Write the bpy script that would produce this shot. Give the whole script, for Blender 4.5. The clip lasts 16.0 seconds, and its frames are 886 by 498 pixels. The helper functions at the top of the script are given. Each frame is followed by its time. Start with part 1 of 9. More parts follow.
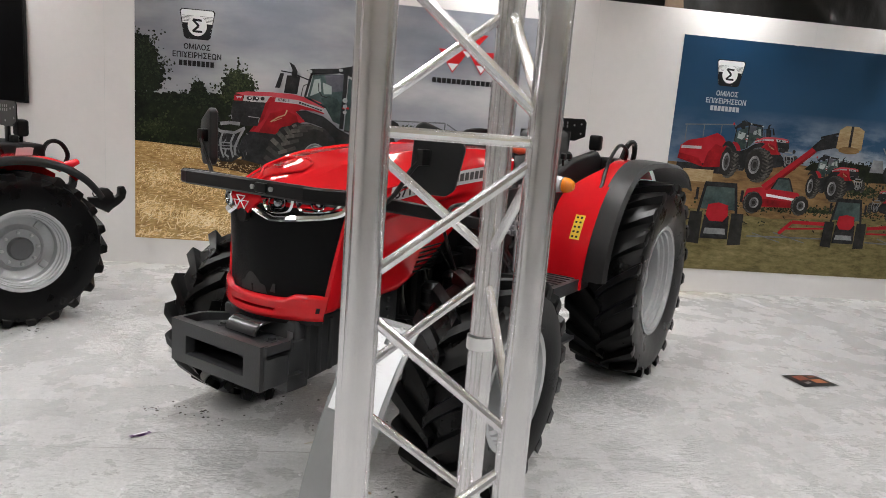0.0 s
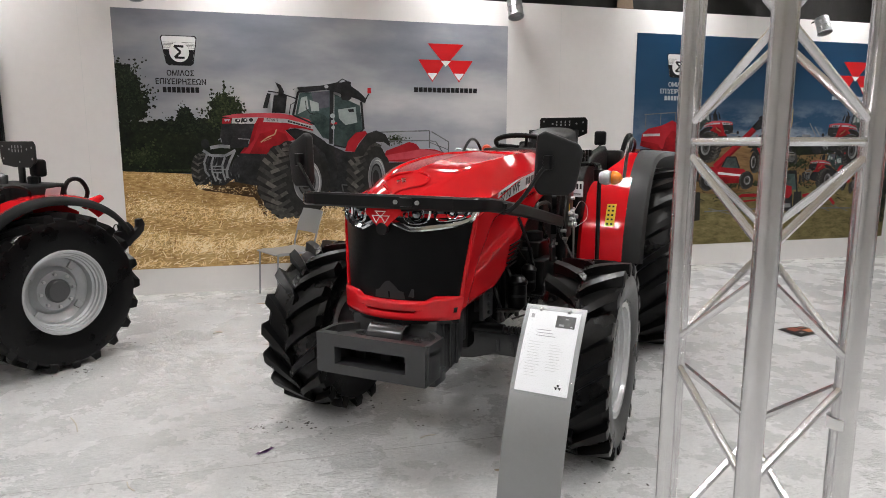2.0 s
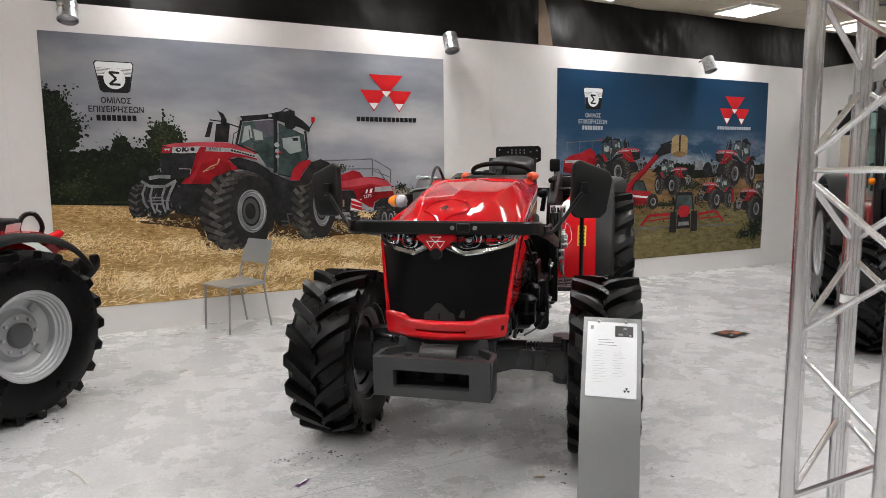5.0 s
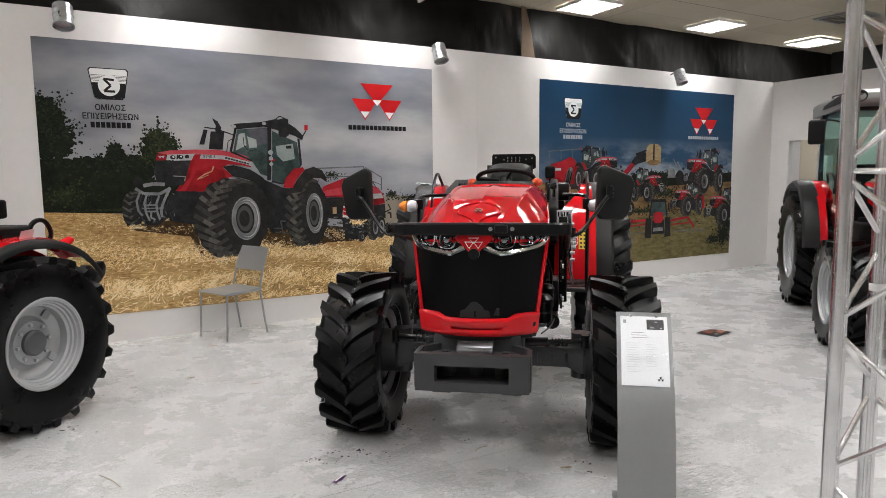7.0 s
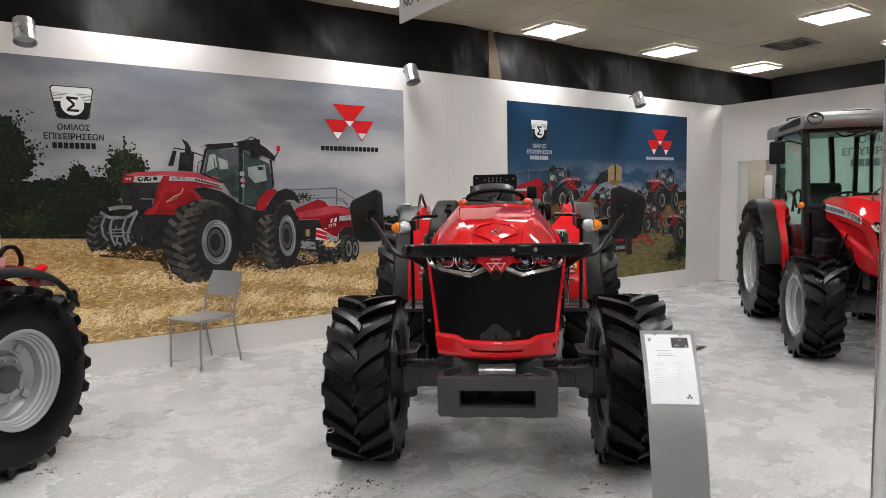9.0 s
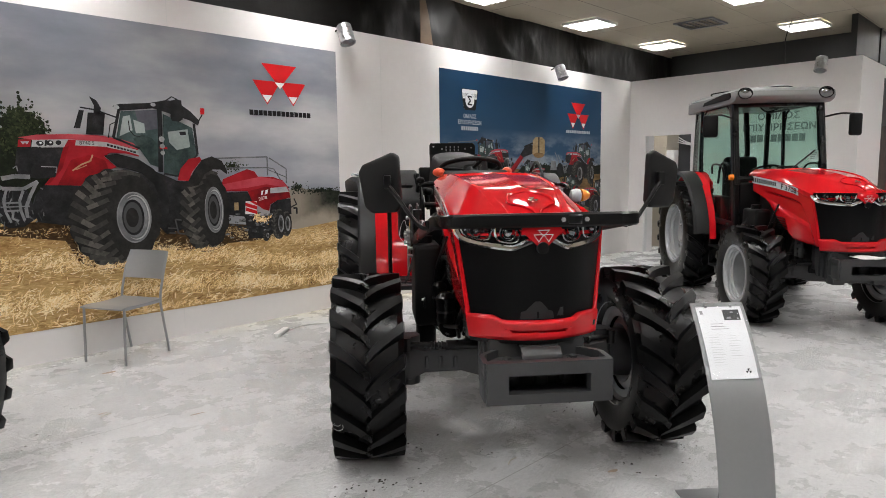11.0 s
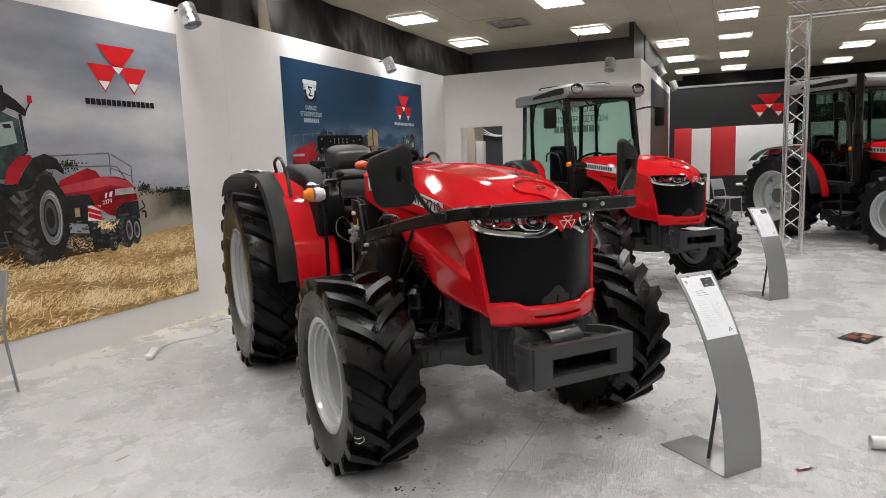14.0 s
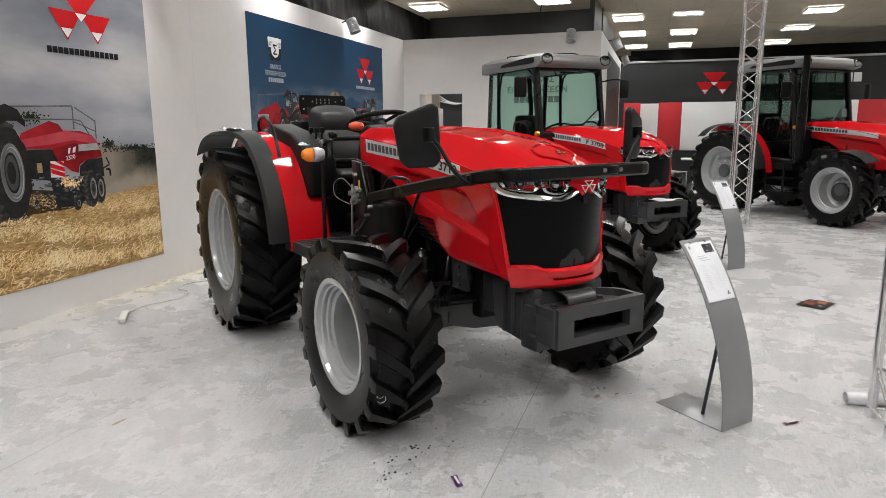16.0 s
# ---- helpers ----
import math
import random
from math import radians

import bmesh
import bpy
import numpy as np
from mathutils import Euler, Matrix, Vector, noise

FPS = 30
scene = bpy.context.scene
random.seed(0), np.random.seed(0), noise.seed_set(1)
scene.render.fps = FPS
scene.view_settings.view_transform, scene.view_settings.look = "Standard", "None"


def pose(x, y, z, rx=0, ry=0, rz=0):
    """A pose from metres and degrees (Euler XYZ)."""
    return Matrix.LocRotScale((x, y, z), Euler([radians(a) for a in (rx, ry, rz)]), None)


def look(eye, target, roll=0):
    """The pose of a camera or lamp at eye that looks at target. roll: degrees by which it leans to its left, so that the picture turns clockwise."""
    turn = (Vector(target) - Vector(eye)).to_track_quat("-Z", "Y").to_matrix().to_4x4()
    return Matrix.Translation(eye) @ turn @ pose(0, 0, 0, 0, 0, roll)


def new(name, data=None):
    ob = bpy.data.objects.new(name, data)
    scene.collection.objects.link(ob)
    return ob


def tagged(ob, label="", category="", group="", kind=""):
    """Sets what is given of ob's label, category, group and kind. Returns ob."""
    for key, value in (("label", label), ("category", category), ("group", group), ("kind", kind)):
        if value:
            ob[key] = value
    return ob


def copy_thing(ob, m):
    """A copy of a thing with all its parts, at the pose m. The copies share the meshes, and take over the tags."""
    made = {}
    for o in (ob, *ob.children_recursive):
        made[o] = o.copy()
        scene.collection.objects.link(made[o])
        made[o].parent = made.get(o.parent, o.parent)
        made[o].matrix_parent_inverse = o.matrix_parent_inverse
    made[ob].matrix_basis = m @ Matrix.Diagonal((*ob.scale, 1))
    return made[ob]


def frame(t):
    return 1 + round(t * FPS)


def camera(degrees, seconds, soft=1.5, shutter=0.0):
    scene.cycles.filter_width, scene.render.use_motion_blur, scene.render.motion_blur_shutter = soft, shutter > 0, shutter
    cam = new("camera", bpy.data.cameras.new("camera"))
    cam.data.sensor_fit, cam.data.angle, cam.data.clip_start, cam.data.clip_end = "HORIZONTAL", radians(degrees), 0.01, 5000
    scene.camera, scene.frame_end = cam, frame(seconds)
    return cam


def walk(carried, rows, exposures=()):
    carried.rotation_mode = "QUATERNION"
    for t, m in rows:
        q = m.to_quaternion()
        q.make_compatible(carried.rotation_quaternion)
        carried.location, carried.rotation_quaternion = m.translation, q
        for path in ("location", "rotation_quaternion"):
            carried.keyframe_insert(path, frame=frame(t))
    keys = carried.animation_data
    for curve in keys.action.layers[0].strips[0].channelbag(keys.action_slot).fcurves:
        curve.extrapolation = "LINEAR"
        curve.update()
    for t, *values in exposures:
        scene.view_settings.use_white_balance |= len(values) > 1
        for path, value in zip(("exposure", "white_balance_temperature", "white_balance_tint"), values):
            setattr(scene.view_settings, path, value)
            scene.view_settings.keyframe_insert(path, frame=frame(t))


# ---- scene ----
cam = camera(68.7, 16.0, 0.9)
PATH = [
    (0, (0.04, 0.07, 1.568), (0.282, 2.025, 1.226), 4.5),
    (0.5, (-0.226, 0.044, 1.571), (0.127, 1.985, 1.24), 3.6),
    (1, (-0.49, -0.066, 1.574), (-0.084, 1.865, 1.245), 1.8),
    (1.5, (-0.687, -0.084, 1.568), (-0.261, 1.843, 1.243), 1.1),
    (2, (-0.918, -0.052, 1.565), (-0.412, 1.856, 1.243), 0.0),
    (2.5, (-1.08, -0.056, 1.569), (-0.505, 1.832, 1.247), 0.0),
    (3, (-1.241, -0.118, 1.573), (-0.603, 1.751, 1.258), -0.3),
    (5.5, (-1.845, 0.102, 1.581), (-0.914, 1.857, 1.352), -0.6),
    (6, (-1.977, 0.107, 1.573), (-0.973, 1.823, 1.35), -0.6),
    (6.5, (-2.077, 0.097, 1.565), (-1.009, 1.774, 1.346), -0.3),
    (7, (-2.125, 0.119, 1.558), (-1.139, 1.846, 1.342), -0.6),
    (7.5, (-2.127, 0.18, 1.553), (-1.267, 1.973, 1.337), -1.0),
    (8, (-2.158, 0.208, 1.554), (-1.343, 2.022, 1.345), -0.9),
    (8.5, (-2.325, 0.274, 1.56), (-1.346, 2.01, 1.388), -0.4),
    (9, (-2.413, 0.37, 1.563), (-1.274, 2.006, 1.408), -1.0),
    (11.5, (-2.843, 1.312, 1.521), (-1.333, 2.599, 1.267), -1.4),
    (12, (-2.967, 1.481, 1.552), (-1.348, 2.628, 1.305), -2.7),
    (12.5, (-3.168, 1.628, 1.555), (-1.475, 2.668, 1.325), -2.7),
    (13, (-3.314, 1.771, 1.556), (-1.57, 2.717, 1.3), -2.8),
    (13.5, (-3.324, 1.94, 1.543), (-1.537, 2.798, 1.278), -2.1),
    (14, (-3.315, 2.089, 1.541), (-1.502, 2.889, 1.268), -2.1),
    (14.5, (-3.353, 2.234, 1.538), (-1.519, 2.978, 1.254), -1.4),
    (15, (-3.42, 2.362, 1.53), (-1.559, 3.029, 1.225), -1.5),
    (15.5, (-3.46, 2.438, 1.518), (-1.584, 3.039, 1.17), -0.9),
    (16, (-3.471, 2.448, 1.516), (-1.604, 3.062, 1.146), -0.3),
]
SCALE = 0.968  # true size from the doorway and the wheels
walk(cam, [(t, look(Vector(eye) * SCALE, Vector(target) * SCALE, roll)) for t, eye, target, roll in PATH])

# ---- world and light ----
world = bpy.data.worlds.new("world")
world.use_nodes = True
world.node_tree.nodes["Background"].inputs["Color"].default_value = (0.05, 0.05, 0.055, 1)
world.node_tree.nodes["Background"].inputs["Strength"].default_value = 0.2
scene.world = world
scene.view_settings.exposure = 0.0
LAMP_POWER = 47.0     # radiance of the ceiling light diffusers

# ---- small helpers ----


def part(name, bm, material, parent=None, label="", angle=35.0):
    """Links a bmesh as one mesh object, under a thing where one is given."""
    me = bpy.data.meshes.new(name)
    bm.normal_update()
    bm.to_mesh(me)
    bm.free()
    for p in me.polygons:
        p.use_smooth = True
    me.set_sharp_from_angle(angle=radians(angle))
    if material:
        me.materials.append(material)
    ob = new(name, me)
    if parent:
        ob.parent = parent
    if label:
        tagged(ob, label)
    return ob


def thing(name, label, category, group="", m=None):
    ob = tagged(new(name), label, category, group)
    ob.empty_display_size = 0.1
    if m:
        ob.matrix_basis = m
    return ob


def box(bm, x0, x1, y0, y1, z0, z1, bev=0.0, seg=2, m=None):
    r = bmesh.ops.create_cube(bm, size=1.0)
    vs = r["verts"]
    for v in vs:
        v.co = Vector((x0 + (v.co.x + 0.5) * (x1 - x0), y0 + (v.co.y + 0.5) * (y1 - y0), z0 + (v.co.z + 0.5) * (z1 - z0)))
    if bev:
        es = list({e for v in vs for e in v.link_edges})
        r = bmesh.ops.bevel(bm, geom=es, offset=bev, segments=seg, affect="EDGES", profile=0.5)
        vs = list({v for f in r["faces"] for v in f.verts} | {v for v in vs if v.is_valid})
    if m:
        bmesh.ops.transform(bm, matrix=m, verts=vs)
    return bm


def frame_axes(d):
    d = d.normalized()
    a = Vector((0, 0, 1)) if abs(d.z) < 0.9 else Vector((0, 1, 0))
    s = d.cross(a).normalized()
    return s, s.cross(d).normalized()


def cyl(bm, p, q, r, r2=None, seg=14, cap=True):
    p, q = Vector(p), Vector(q)
    r2 = r if r2 is None else r2
    s, u = frame_axes(q - p)
    rings = []
    for c, rr in ((p, r), (q, r2)):
        rings.append([bm.verts.new(c + (s * math.cos(a) + u * math.sin(a)) * rr) for a in (2 * math.pi * i / seg for i in range(seg))])
    for i in range(seg):
        bm.faces.new((rings[0][i], rings[0][(i + 1) % seg], rings[1][(i + 1) % seg], rings[1][i]))
    if cap:
        bm.faces.new(rings[0][::-1])
        bm.faces.new(rings[1])
    return bm


def smooth_path(pts, n=5, closed=False):
    pts = [Vector(p) for p in pts]
    out = []
    m = len(pts)
    for i in range(m if closed else m - 1):
        p0 = pts[(i - 1) % m] if closed or i > 0 else pts[i] * 2 - pts[i + 1]
        p1, p2 = pts[i], pts[(i + 1) % m]
        p3 = pts[(i + 2) % m] if closed or i + 2 < m else p2 * 2 - p1
        for k in range(n):
            t = k / n
            out.append(0.5 * ((2 * p1) + (p2 - p0) * t + (2 * p0 - 5 * p1 + 4 * p2 - p3) * t * t + (3 * p1 - p0 - 3 * p2 + p3) * t ** 3))
    if not closed:
        out.append(pts[-1])
    return out


def sweep(bm, pts, section, closed=False, up=None):
    """Sweeps a closed 2D section (side, up) along points."""
    pts = [Vector(p) for p in pts]
    n, rings, last = len(pts), [], None
    for i, p in enumerate(pts):
        a = pts[(i - 1) % n] if closed or i else p
        b = pts[(i + 1) % n] if closed or i < n - 1 else p
        d = (b - a).normalized()
        if up is not None:
            s = d.cross(Vector(up)).normalized()
            u = s.cross(d).normalized()
        elif last is None:
            s, u = frame_axes(d)
        else:
            s = (last - d * last.dot(d)).normalized()
            u = s.cross(d).normalized()
        last = s
        rings.append([bm.verts.new(p + s * c[0] + u * c[1]) for c in section])
    k = len(section)
    for i in range(n if closed else n - 1):
        r0, r1 = rings[i], rings[(i + 1) % n]
        for j in range(k):
            bm.faces.new((r0[j], r0[(j + 1) % k], r1[(j + 1) % k], r1[j]))
    if not closed:
        bm.faces.new(rings[0][::-1])
        bm.faces.new(rings[-1])
    return bm


def ring_section(r, seg=8):
    return [(r * math.cos(2 * math.pi * i / seg), r * math.sin(2 * math.pi * i / seg)) for i in range(seg)]


def tube(bm, pts, r, seg=8, n=5, closed=False):
    return sweep(bm, smooth_path(pts, n, closed), ring_section(r, seg), closed)


def rect_section(w, h, b):
    return [(-w / 2 + b, -h / 2), (w / 2 - b, -h / 2), (w / 2, -h / 2 + b), (w / 2, h / 2 - b), (w / 2 - b, h / 2), (-w / 2 + b, h / 2), (-w / 2, h / 2 - b), (-w / 2, -h / 2 + b)]


def lathe(bm, profile, seg=32, m=None, closed=False):
    """Revolves (radius, y) about the y axis."""
    rings = [[Vector((r * math.cos(a), y, r * math.sin(a))) for a in (2 * math.pi * i / seg for i in range(seg))] for r, y in profile]
    rings = [[bm.verts.new(m @ c if m else c) for c in ring] for ring in rings]
    for i in range(len(rings) - (0 if closed else 1)):
        a, b = rings[i], rings[(i + 1) % len(rings)]
        for j in range(seg):
            bm.faces.new((a[j], a[(j + 1) % seg], b[(j + 1) % seg], b[j]))
    return bm


def grid(bm, fn, nu, nv, thick=0.0):
    vs = [[bm.verts.new(fn(i / nu, j / nv)) for j in range(nv + 1)] for i in range(nu + 1)]
    fs = [bm.faces.new((vs[i][j], vs[i + 1][j], vs[i + 1][j + 1], vs[i][j + 1])) for i in range(nu) for j in range(nv)]
    if thick:
        bm.normal_update()
        bmesh.ops.solidify(bm, geom=fs, thickness=thick)
    return bm


def prism(bm, poly, axis, a, b):
    """A polygon in the plane across an axis, extruded from a to b."""
    put = {"x": lambda p, c: (c, p[0], p[1]), "y": lambda p, c: (p[0], c, p[1]), "z": lambda p, c: (p[0], p[1], c)}[axis]
    lo, hi = [bm.verts.new(put(p, a)) for p in poly], [bm.verts.new(put(p, b)) for p in poly]
    n = len(poly)
    for i in range(n):
        bm.faces.new((lo[i], lo[(i + 1) % n], hi[(i + 1) % n], hi[i]))
    bm.faces.new(lo[::-1])
    bm.faces.new(hi)
    bmesh.ops.recalc_face_normals(bm, faces=bm.faces[:])
    return bm


def bevelled(bm, width, seg=2, angle=30):
    es = [e for e in bm.edges if len(e.link_faces) == 2 and e.calc_face_angle(0) > radians(angle)]
    bmesh.ops.bevel(bm, geom=es, offset=width, segments=seg, affect="EDGES", profile=0.5)
    return bm


def lerp(x, table):
    xs, ys = [p[0] for p in table], [p[1] for p in table]
    return float(np.interp(x, xs, ys))


def B():
    return bmesh.new()


def text_part(name, body, size, m, material, parent, label="", align="LEFT", stretch=1.0, bold=0.0):
    cu = bpy.data.curves.new("lettering", "FONT")
    cu.body, cu.size, cu.extrude, cu.align_x, cu.align_y = body, size, 0.0006, align, "CENTER"
    cu.resolution_u, cu.offset = 3, bold
    tmp = bpy.data.objects.new("lettering", cu)
    scene.collection.objects.link(tmp)
    bpy.context.view_layer.update()
    me = bpy.data.meshes.new_from_object(tmp)
    bpy.data.objects.remove(tmp)
    me.transform(m @ Matrix.Diagonal((stretch, 1, 1, 1)))
    me.name = name
    me.materials.clear()
    me.materials.append(material)
    ob = new(name, me)
    ob.parent = parent
    if label:
        tagged(ob, label)
    return ob


# ---- materials ----


def base_nodes(name):
    ma = bpy.data.materials.new(name)
    ma.use_nodes = True
    nt = ma.node_tree
    return ma, nt, nt.nodes["Principled BSDF"], nt.links.new


def noise_node(nt, coord, scale, detail=4.0, rough=0.55, stretch=None):
    n = nt.nodes.new("ShaderNodeTexNoise")
    n.inputs["Scale"].default_value, n.inputs["Detail"].default_value, n.inputs["Roughness"].default_value = scale, detail, rough
    if stretch:
        mp = nt.nodes.new("ShaderNodeMapping")
        mp.inputs["Scale"].default_value = stretch
        nt.links.new(coord, mp.inputs["Vector"])
        coord = mp.outputs["Vector"]
    nt.links.new(coord, n.inputs["Vector"])
    return n.outputs["Fac"]


def ramp_node(nt, fac, stops):
    r = nt.nodes.new("ShaderNodeValToRGB")
    els = r.color_ramp.elements
    while len(els) < len(stops):
        els.new(0.5)
    for e, (p, c) in zip(els, stops):
        e.position, e.color = p, (*c, 1) if len(c) == 3 else c
    nt.links.new(fac, r.inputs["Fac"])
    return r.outputs["Color"]


def mix_node(nt, fac, a, b, mode="MIX"):
    m = nt.nodes.new("ShaderNodeMix")
    m.data_type, m.blend_type = "RGBA", mode
    for sock, v in ((m.inputs["Factor"], fac), (m.inputs["A"], a), (m.inputs["B"], b)):
        if isinstance(v, (int, float)):
            sock.default_value = v
        elif isinstance(v, tuple):
            sock.default_value = (*v, 1)
        else:
            nt.links.new(v, sock)
    return m.outputs["Result"]


def math_node(nt, op, a, b=0.0):
    m = nt.nodes.new("ShaderNodeMath")
    m.operation = op
    for sock, v in zip(m.inputs, (a, b)):
        if isinstance(v, (int, float)):
            sock.default_value = v
        else:
            nt.links.new(v, sock)
    return m.outputs[0]


def bump_node(nt, height, strength, dist, target):
    b = nt.nodes.new("ShaderNodeBump")
    b.inputs["Strength"].default_value, b.inputs["Distance"].default_value = strength, dist
    nt.links.new(height, b.inputs["Height"])
    nt.links.new(b.outputs["Normal"], target.inputs["Normal"])


def paint(name, col, rough=0.5, metal=0.0, var=0.12, scale=3.0, fine=60.0, bump=0.0, bscale=120.0, coat=0.0, rvar=0.1, dust=0.0, dustcol=(0.45, 0.43, 0.40)):
    """A surface with colour and gloss varied at two scales, and fine relief."""
    ma, nt, bs, link = base_nodes(name)
    co = nt.nodes.new("ShaderNodeTexCoord").outputs["Object"]
    big, small = noise_node(nt, co, scale, 5), noise_node(nt, co, fine, 3)
    f = math_node(nt, "ADD", math_node(nt, "MULTIPLY", big, 0.65), math_node(nt, "MULTIPLY", small, 0.35))
    lo, hi = tuple(c * (1 - var) for c in col), tuple(min(1.0, c * (1 + var)) for c in col)
    c = ramp_node(nt, f, [(0.3, lo), (0.7, hi)])
    if dust:
        d = noise_node(nt, co, scale * 2.3, 6, 0.7)
        c = mix_node(nt, math_node(nt, "MULTIPLY", ramp_node(nt, d, [(0.5, (0, 0, 0)), (0.75, (1, 1, 1))]), dust), c, dustcol)
    link(c, bs.inputs["Base Color"])
    link(math_node(nt, "ADD", math_node(nt, "MULTIPLY", math_node(nt, "SUBTRACT", big, 0.5), rvar * 2), rough), bs.inputs["Roughness"])
    bs.inputs["Metallic"].default_value = metal
    bs.inputs["Coat Weight"].default_value = coat
    bs.inputs["Coat Roughness"].default_value = 0.05
    if bump:
        bump_node(nt, noise_node(nt, co, bscale, 3), bump, 0.002, bs)
    return ma


M_RED = paint("red_paint", (0.56, 0.0085, 0.0140), 0.075, var=0.05, coat=0.0, rvar=0.012, bump=0.004, bscale=260)
M_RED.node_tree.nodes["Principled BSDF"].inputs["Specular IOR Level"].default_value = 0.42
M_GRILLE = paint("gloss_black_grille", (0.003, 0.003, 0.0035), 0.30, var=0.2, rvar=0.05, bump=0.2, bscale=700)
M_RUBBER = paint("tyre_rubber", (0.0032, 0.0032, 0.0034), 0.30, var=0.35, scale=5, fine=90, bump=0.22, bscale=90, rvar=0.16, dust=0.07, dustcol=(0.035, 0.033, 0.031))
M_RUBBER.node_tree.nodes["Principled BSDF"].inputs["Specular IOR Level"].default_value = 0.21
M_RIM = paint("silver_rim_paint", (0.42, 0.43, 0.44), 0.22, metal=0.25, var=0.08, rvar=0.06, bump=0.05, bscale=200)
M_CAST = paint("dark_grey_casting", (0.032, 0.033, 0.035), 0.36, var=0.18, fine=40, bump=0.3, bscale=140, rvar=0.12)
M_SADDLE = paint("worn_dark_casting", (0.10, 0.10, 0.105), 0.22, metal=0.6, var=0.25, fine=50, bump=0.25, bscale=90, rvar=0.12)
M_MIRROR = paint("black_mirror_plastic", (0.010, 0.0102, 0.0106), 0.45, var=0.15, bump=0.2, bscale=400)
M_BLACK = paint("black_painted_metal", (0.003, 0.003, 0.0033), 0.30, var=0.2, bump=0.06, bscale=220, rvar=0.1)
M_PLASTIC = paint("black_plastic", (0.0055, 0.0055, 0.0058), 0.48, var=0.2, bump=0.2, bscale=500, rvar=0.1)
M_FENDER = paint("grey_black_fender_plastic", (0.017, 0.0173, 0.018), 0.42, var=0.15, bump=0.2, bscale=400)
for _m, _v in ((M_BLACK, 0.32), (M_PLASTIC, 0.17), (M_FENDER, 0.25), (M_MIRROR, 0.25), (M_GRILLE, 0.10)):
    _m.node_tree.nodes["Principled BSDF"].inputs["Specular IOR Level"].default_value = _v
M_SEAT = paint("black_vinyl", (0.010, 0.010, 0.0105), 0.42, var=0.2, bump=0.25, bscale=300)
M_CHROME = paint("chrome", (0.75, 0.76, 0.78), 0.12, metal=1.0, var=0.05, rvar=0.05)
M_STEEL = paint("bare_steel", (0.45, 0.45, 0.46), 0.35, metal=0.9, var=0.15, rvar=0.15, bump=0.08)
M_ALU = paint("aluminium_truss", (0.75, 0.745, 0.75), 0.24, metal=1.0, var=0.10, scale=6, fine=30, rvar=0.05, bump=0.04, dust=0.04, dustcol=(0.35, 0.28, 0.27))
M_STAND = paint("grey_powder_coat", (0.27, 0.275, 0.28), 0.33, metal=0.35, var=0.05, bump=0.06, bscale=400)
M_PAPER = paint("white_paper", (0.70, 0.70, 0.715), 0.45, var=0.03)
M_FINEPRINT = paint("fine_grey_print", (0.42, 0.42, 0.43), 0.6, var=0.1)
M_PRINT = paint("grey_print", (0.25, 0.25, 0.26), 0.6, var=0.1)
M_DARKPRINT = paint("dark_print", (0.03, 0.03, 0.032), 0.5, var=0.3, scale=30)
M_WALL = paint("white_wall_paint", (0.775, 0.752, 0.742), 0.33, var=0.035, scale=0.8, fine=14, bump=0.04, bscale=160)
M_TRIM = paint("white_trim", (0.7, 0.7, 0.69), 0.5, var=0.06, bump=0.05)
M_BLACKWALL = paint("black_wall_panel", (0.012, 0.013, 0.014), 0.45, var=0.2, scale=1.5)
M_REDPANEL = paint("red_wall_panel", (0.5, 0.012, 0.018), 0.45, var=0.06, scale=1.5)
M_LOGORED = paint("printed_red", (0.55, 0.012, 0.016), 0.5, var=0.05)
M_LOGOWHITE = paint("printed_white", (0.78, 0.78, 0.78), 0.5, var=0.04)
M_PALEPRINT = paint("pale_print", (0.40, 0.42, 0.45), 0.5, var=0.05)
M_INK = paint("soft_black_print", (0.05, 0.05, 0.052), 0.5, var=0.2)
M_LOGOBLACK = paint("printed_black", (0.012, 0.012, 0.013), 0.5, var=0.2)
M_STRIPE = paint("silver_white_decal", (0.62, 0.63, 0.64), 0.35, var=0.04)
M_AMBER = paint("amber_lens", (0.8, 0.22, 0.01), 0.15, var=0.1, coat=0.5)
M_CLEAR = paint("clear_lamp_lens", (0.62, 0.64, 0.66), 0.1, metal=0.4, var=0.2, scale=40, coat=0.6)
M_BAG = paint("cloudy_plastic_film", (0.50, 0.56, 0.57), 0.16, var=0.5, scale=30, coat=0.5)
M_CHALK = paint("white_chalk", (0.42, 0.42, 0.41), 0.9, var=0.3, scale=60)
M_YELLOW = paint("yellow_label", (0.72, 0.47, 0.02), 0.45, var=0.05)
M_CAP = paint("pale_yellow_plastic", (0.5, 0.42, 0.16), 0.5, var=0.1)
M_HUB = paint("dark_grey_hub", (0.09, 0.093, 0.097), 0.4, metal=0.3, var=0.1)
M_CHAIR = paint("grey_chair_metal", (0.33, 0.335, 0.34), 0.4, metal=0.5, var=0.06)
M_WHITEPLASTIC = paint("white_plastic", (0.72, 0.72, 0.7), 0.4, var=0.05)
M_BEIGE = paint("brown_board", (0.15, 0.10, 0.062), 0.7, var=0.2, scale=6)
M_HEADLAMP = paint("headlamp_inside", (0.10, 0.105, 0.115), 0.12, metal=0.9, var=0.7, scale=45, fine=120, bump=0.9, bscale=45, rvar=0.1)
M_LAMP = paint("lamp_reflector", (0.22, 0.23, 0.25), 0.10, metal=0.95, var=0.3, scale=60, coat=0.6)
M_ROOF = paint("silver_grey_roof", (0.21, 0.215, 0.215), 0.42, metal=0.2, var=0.06)
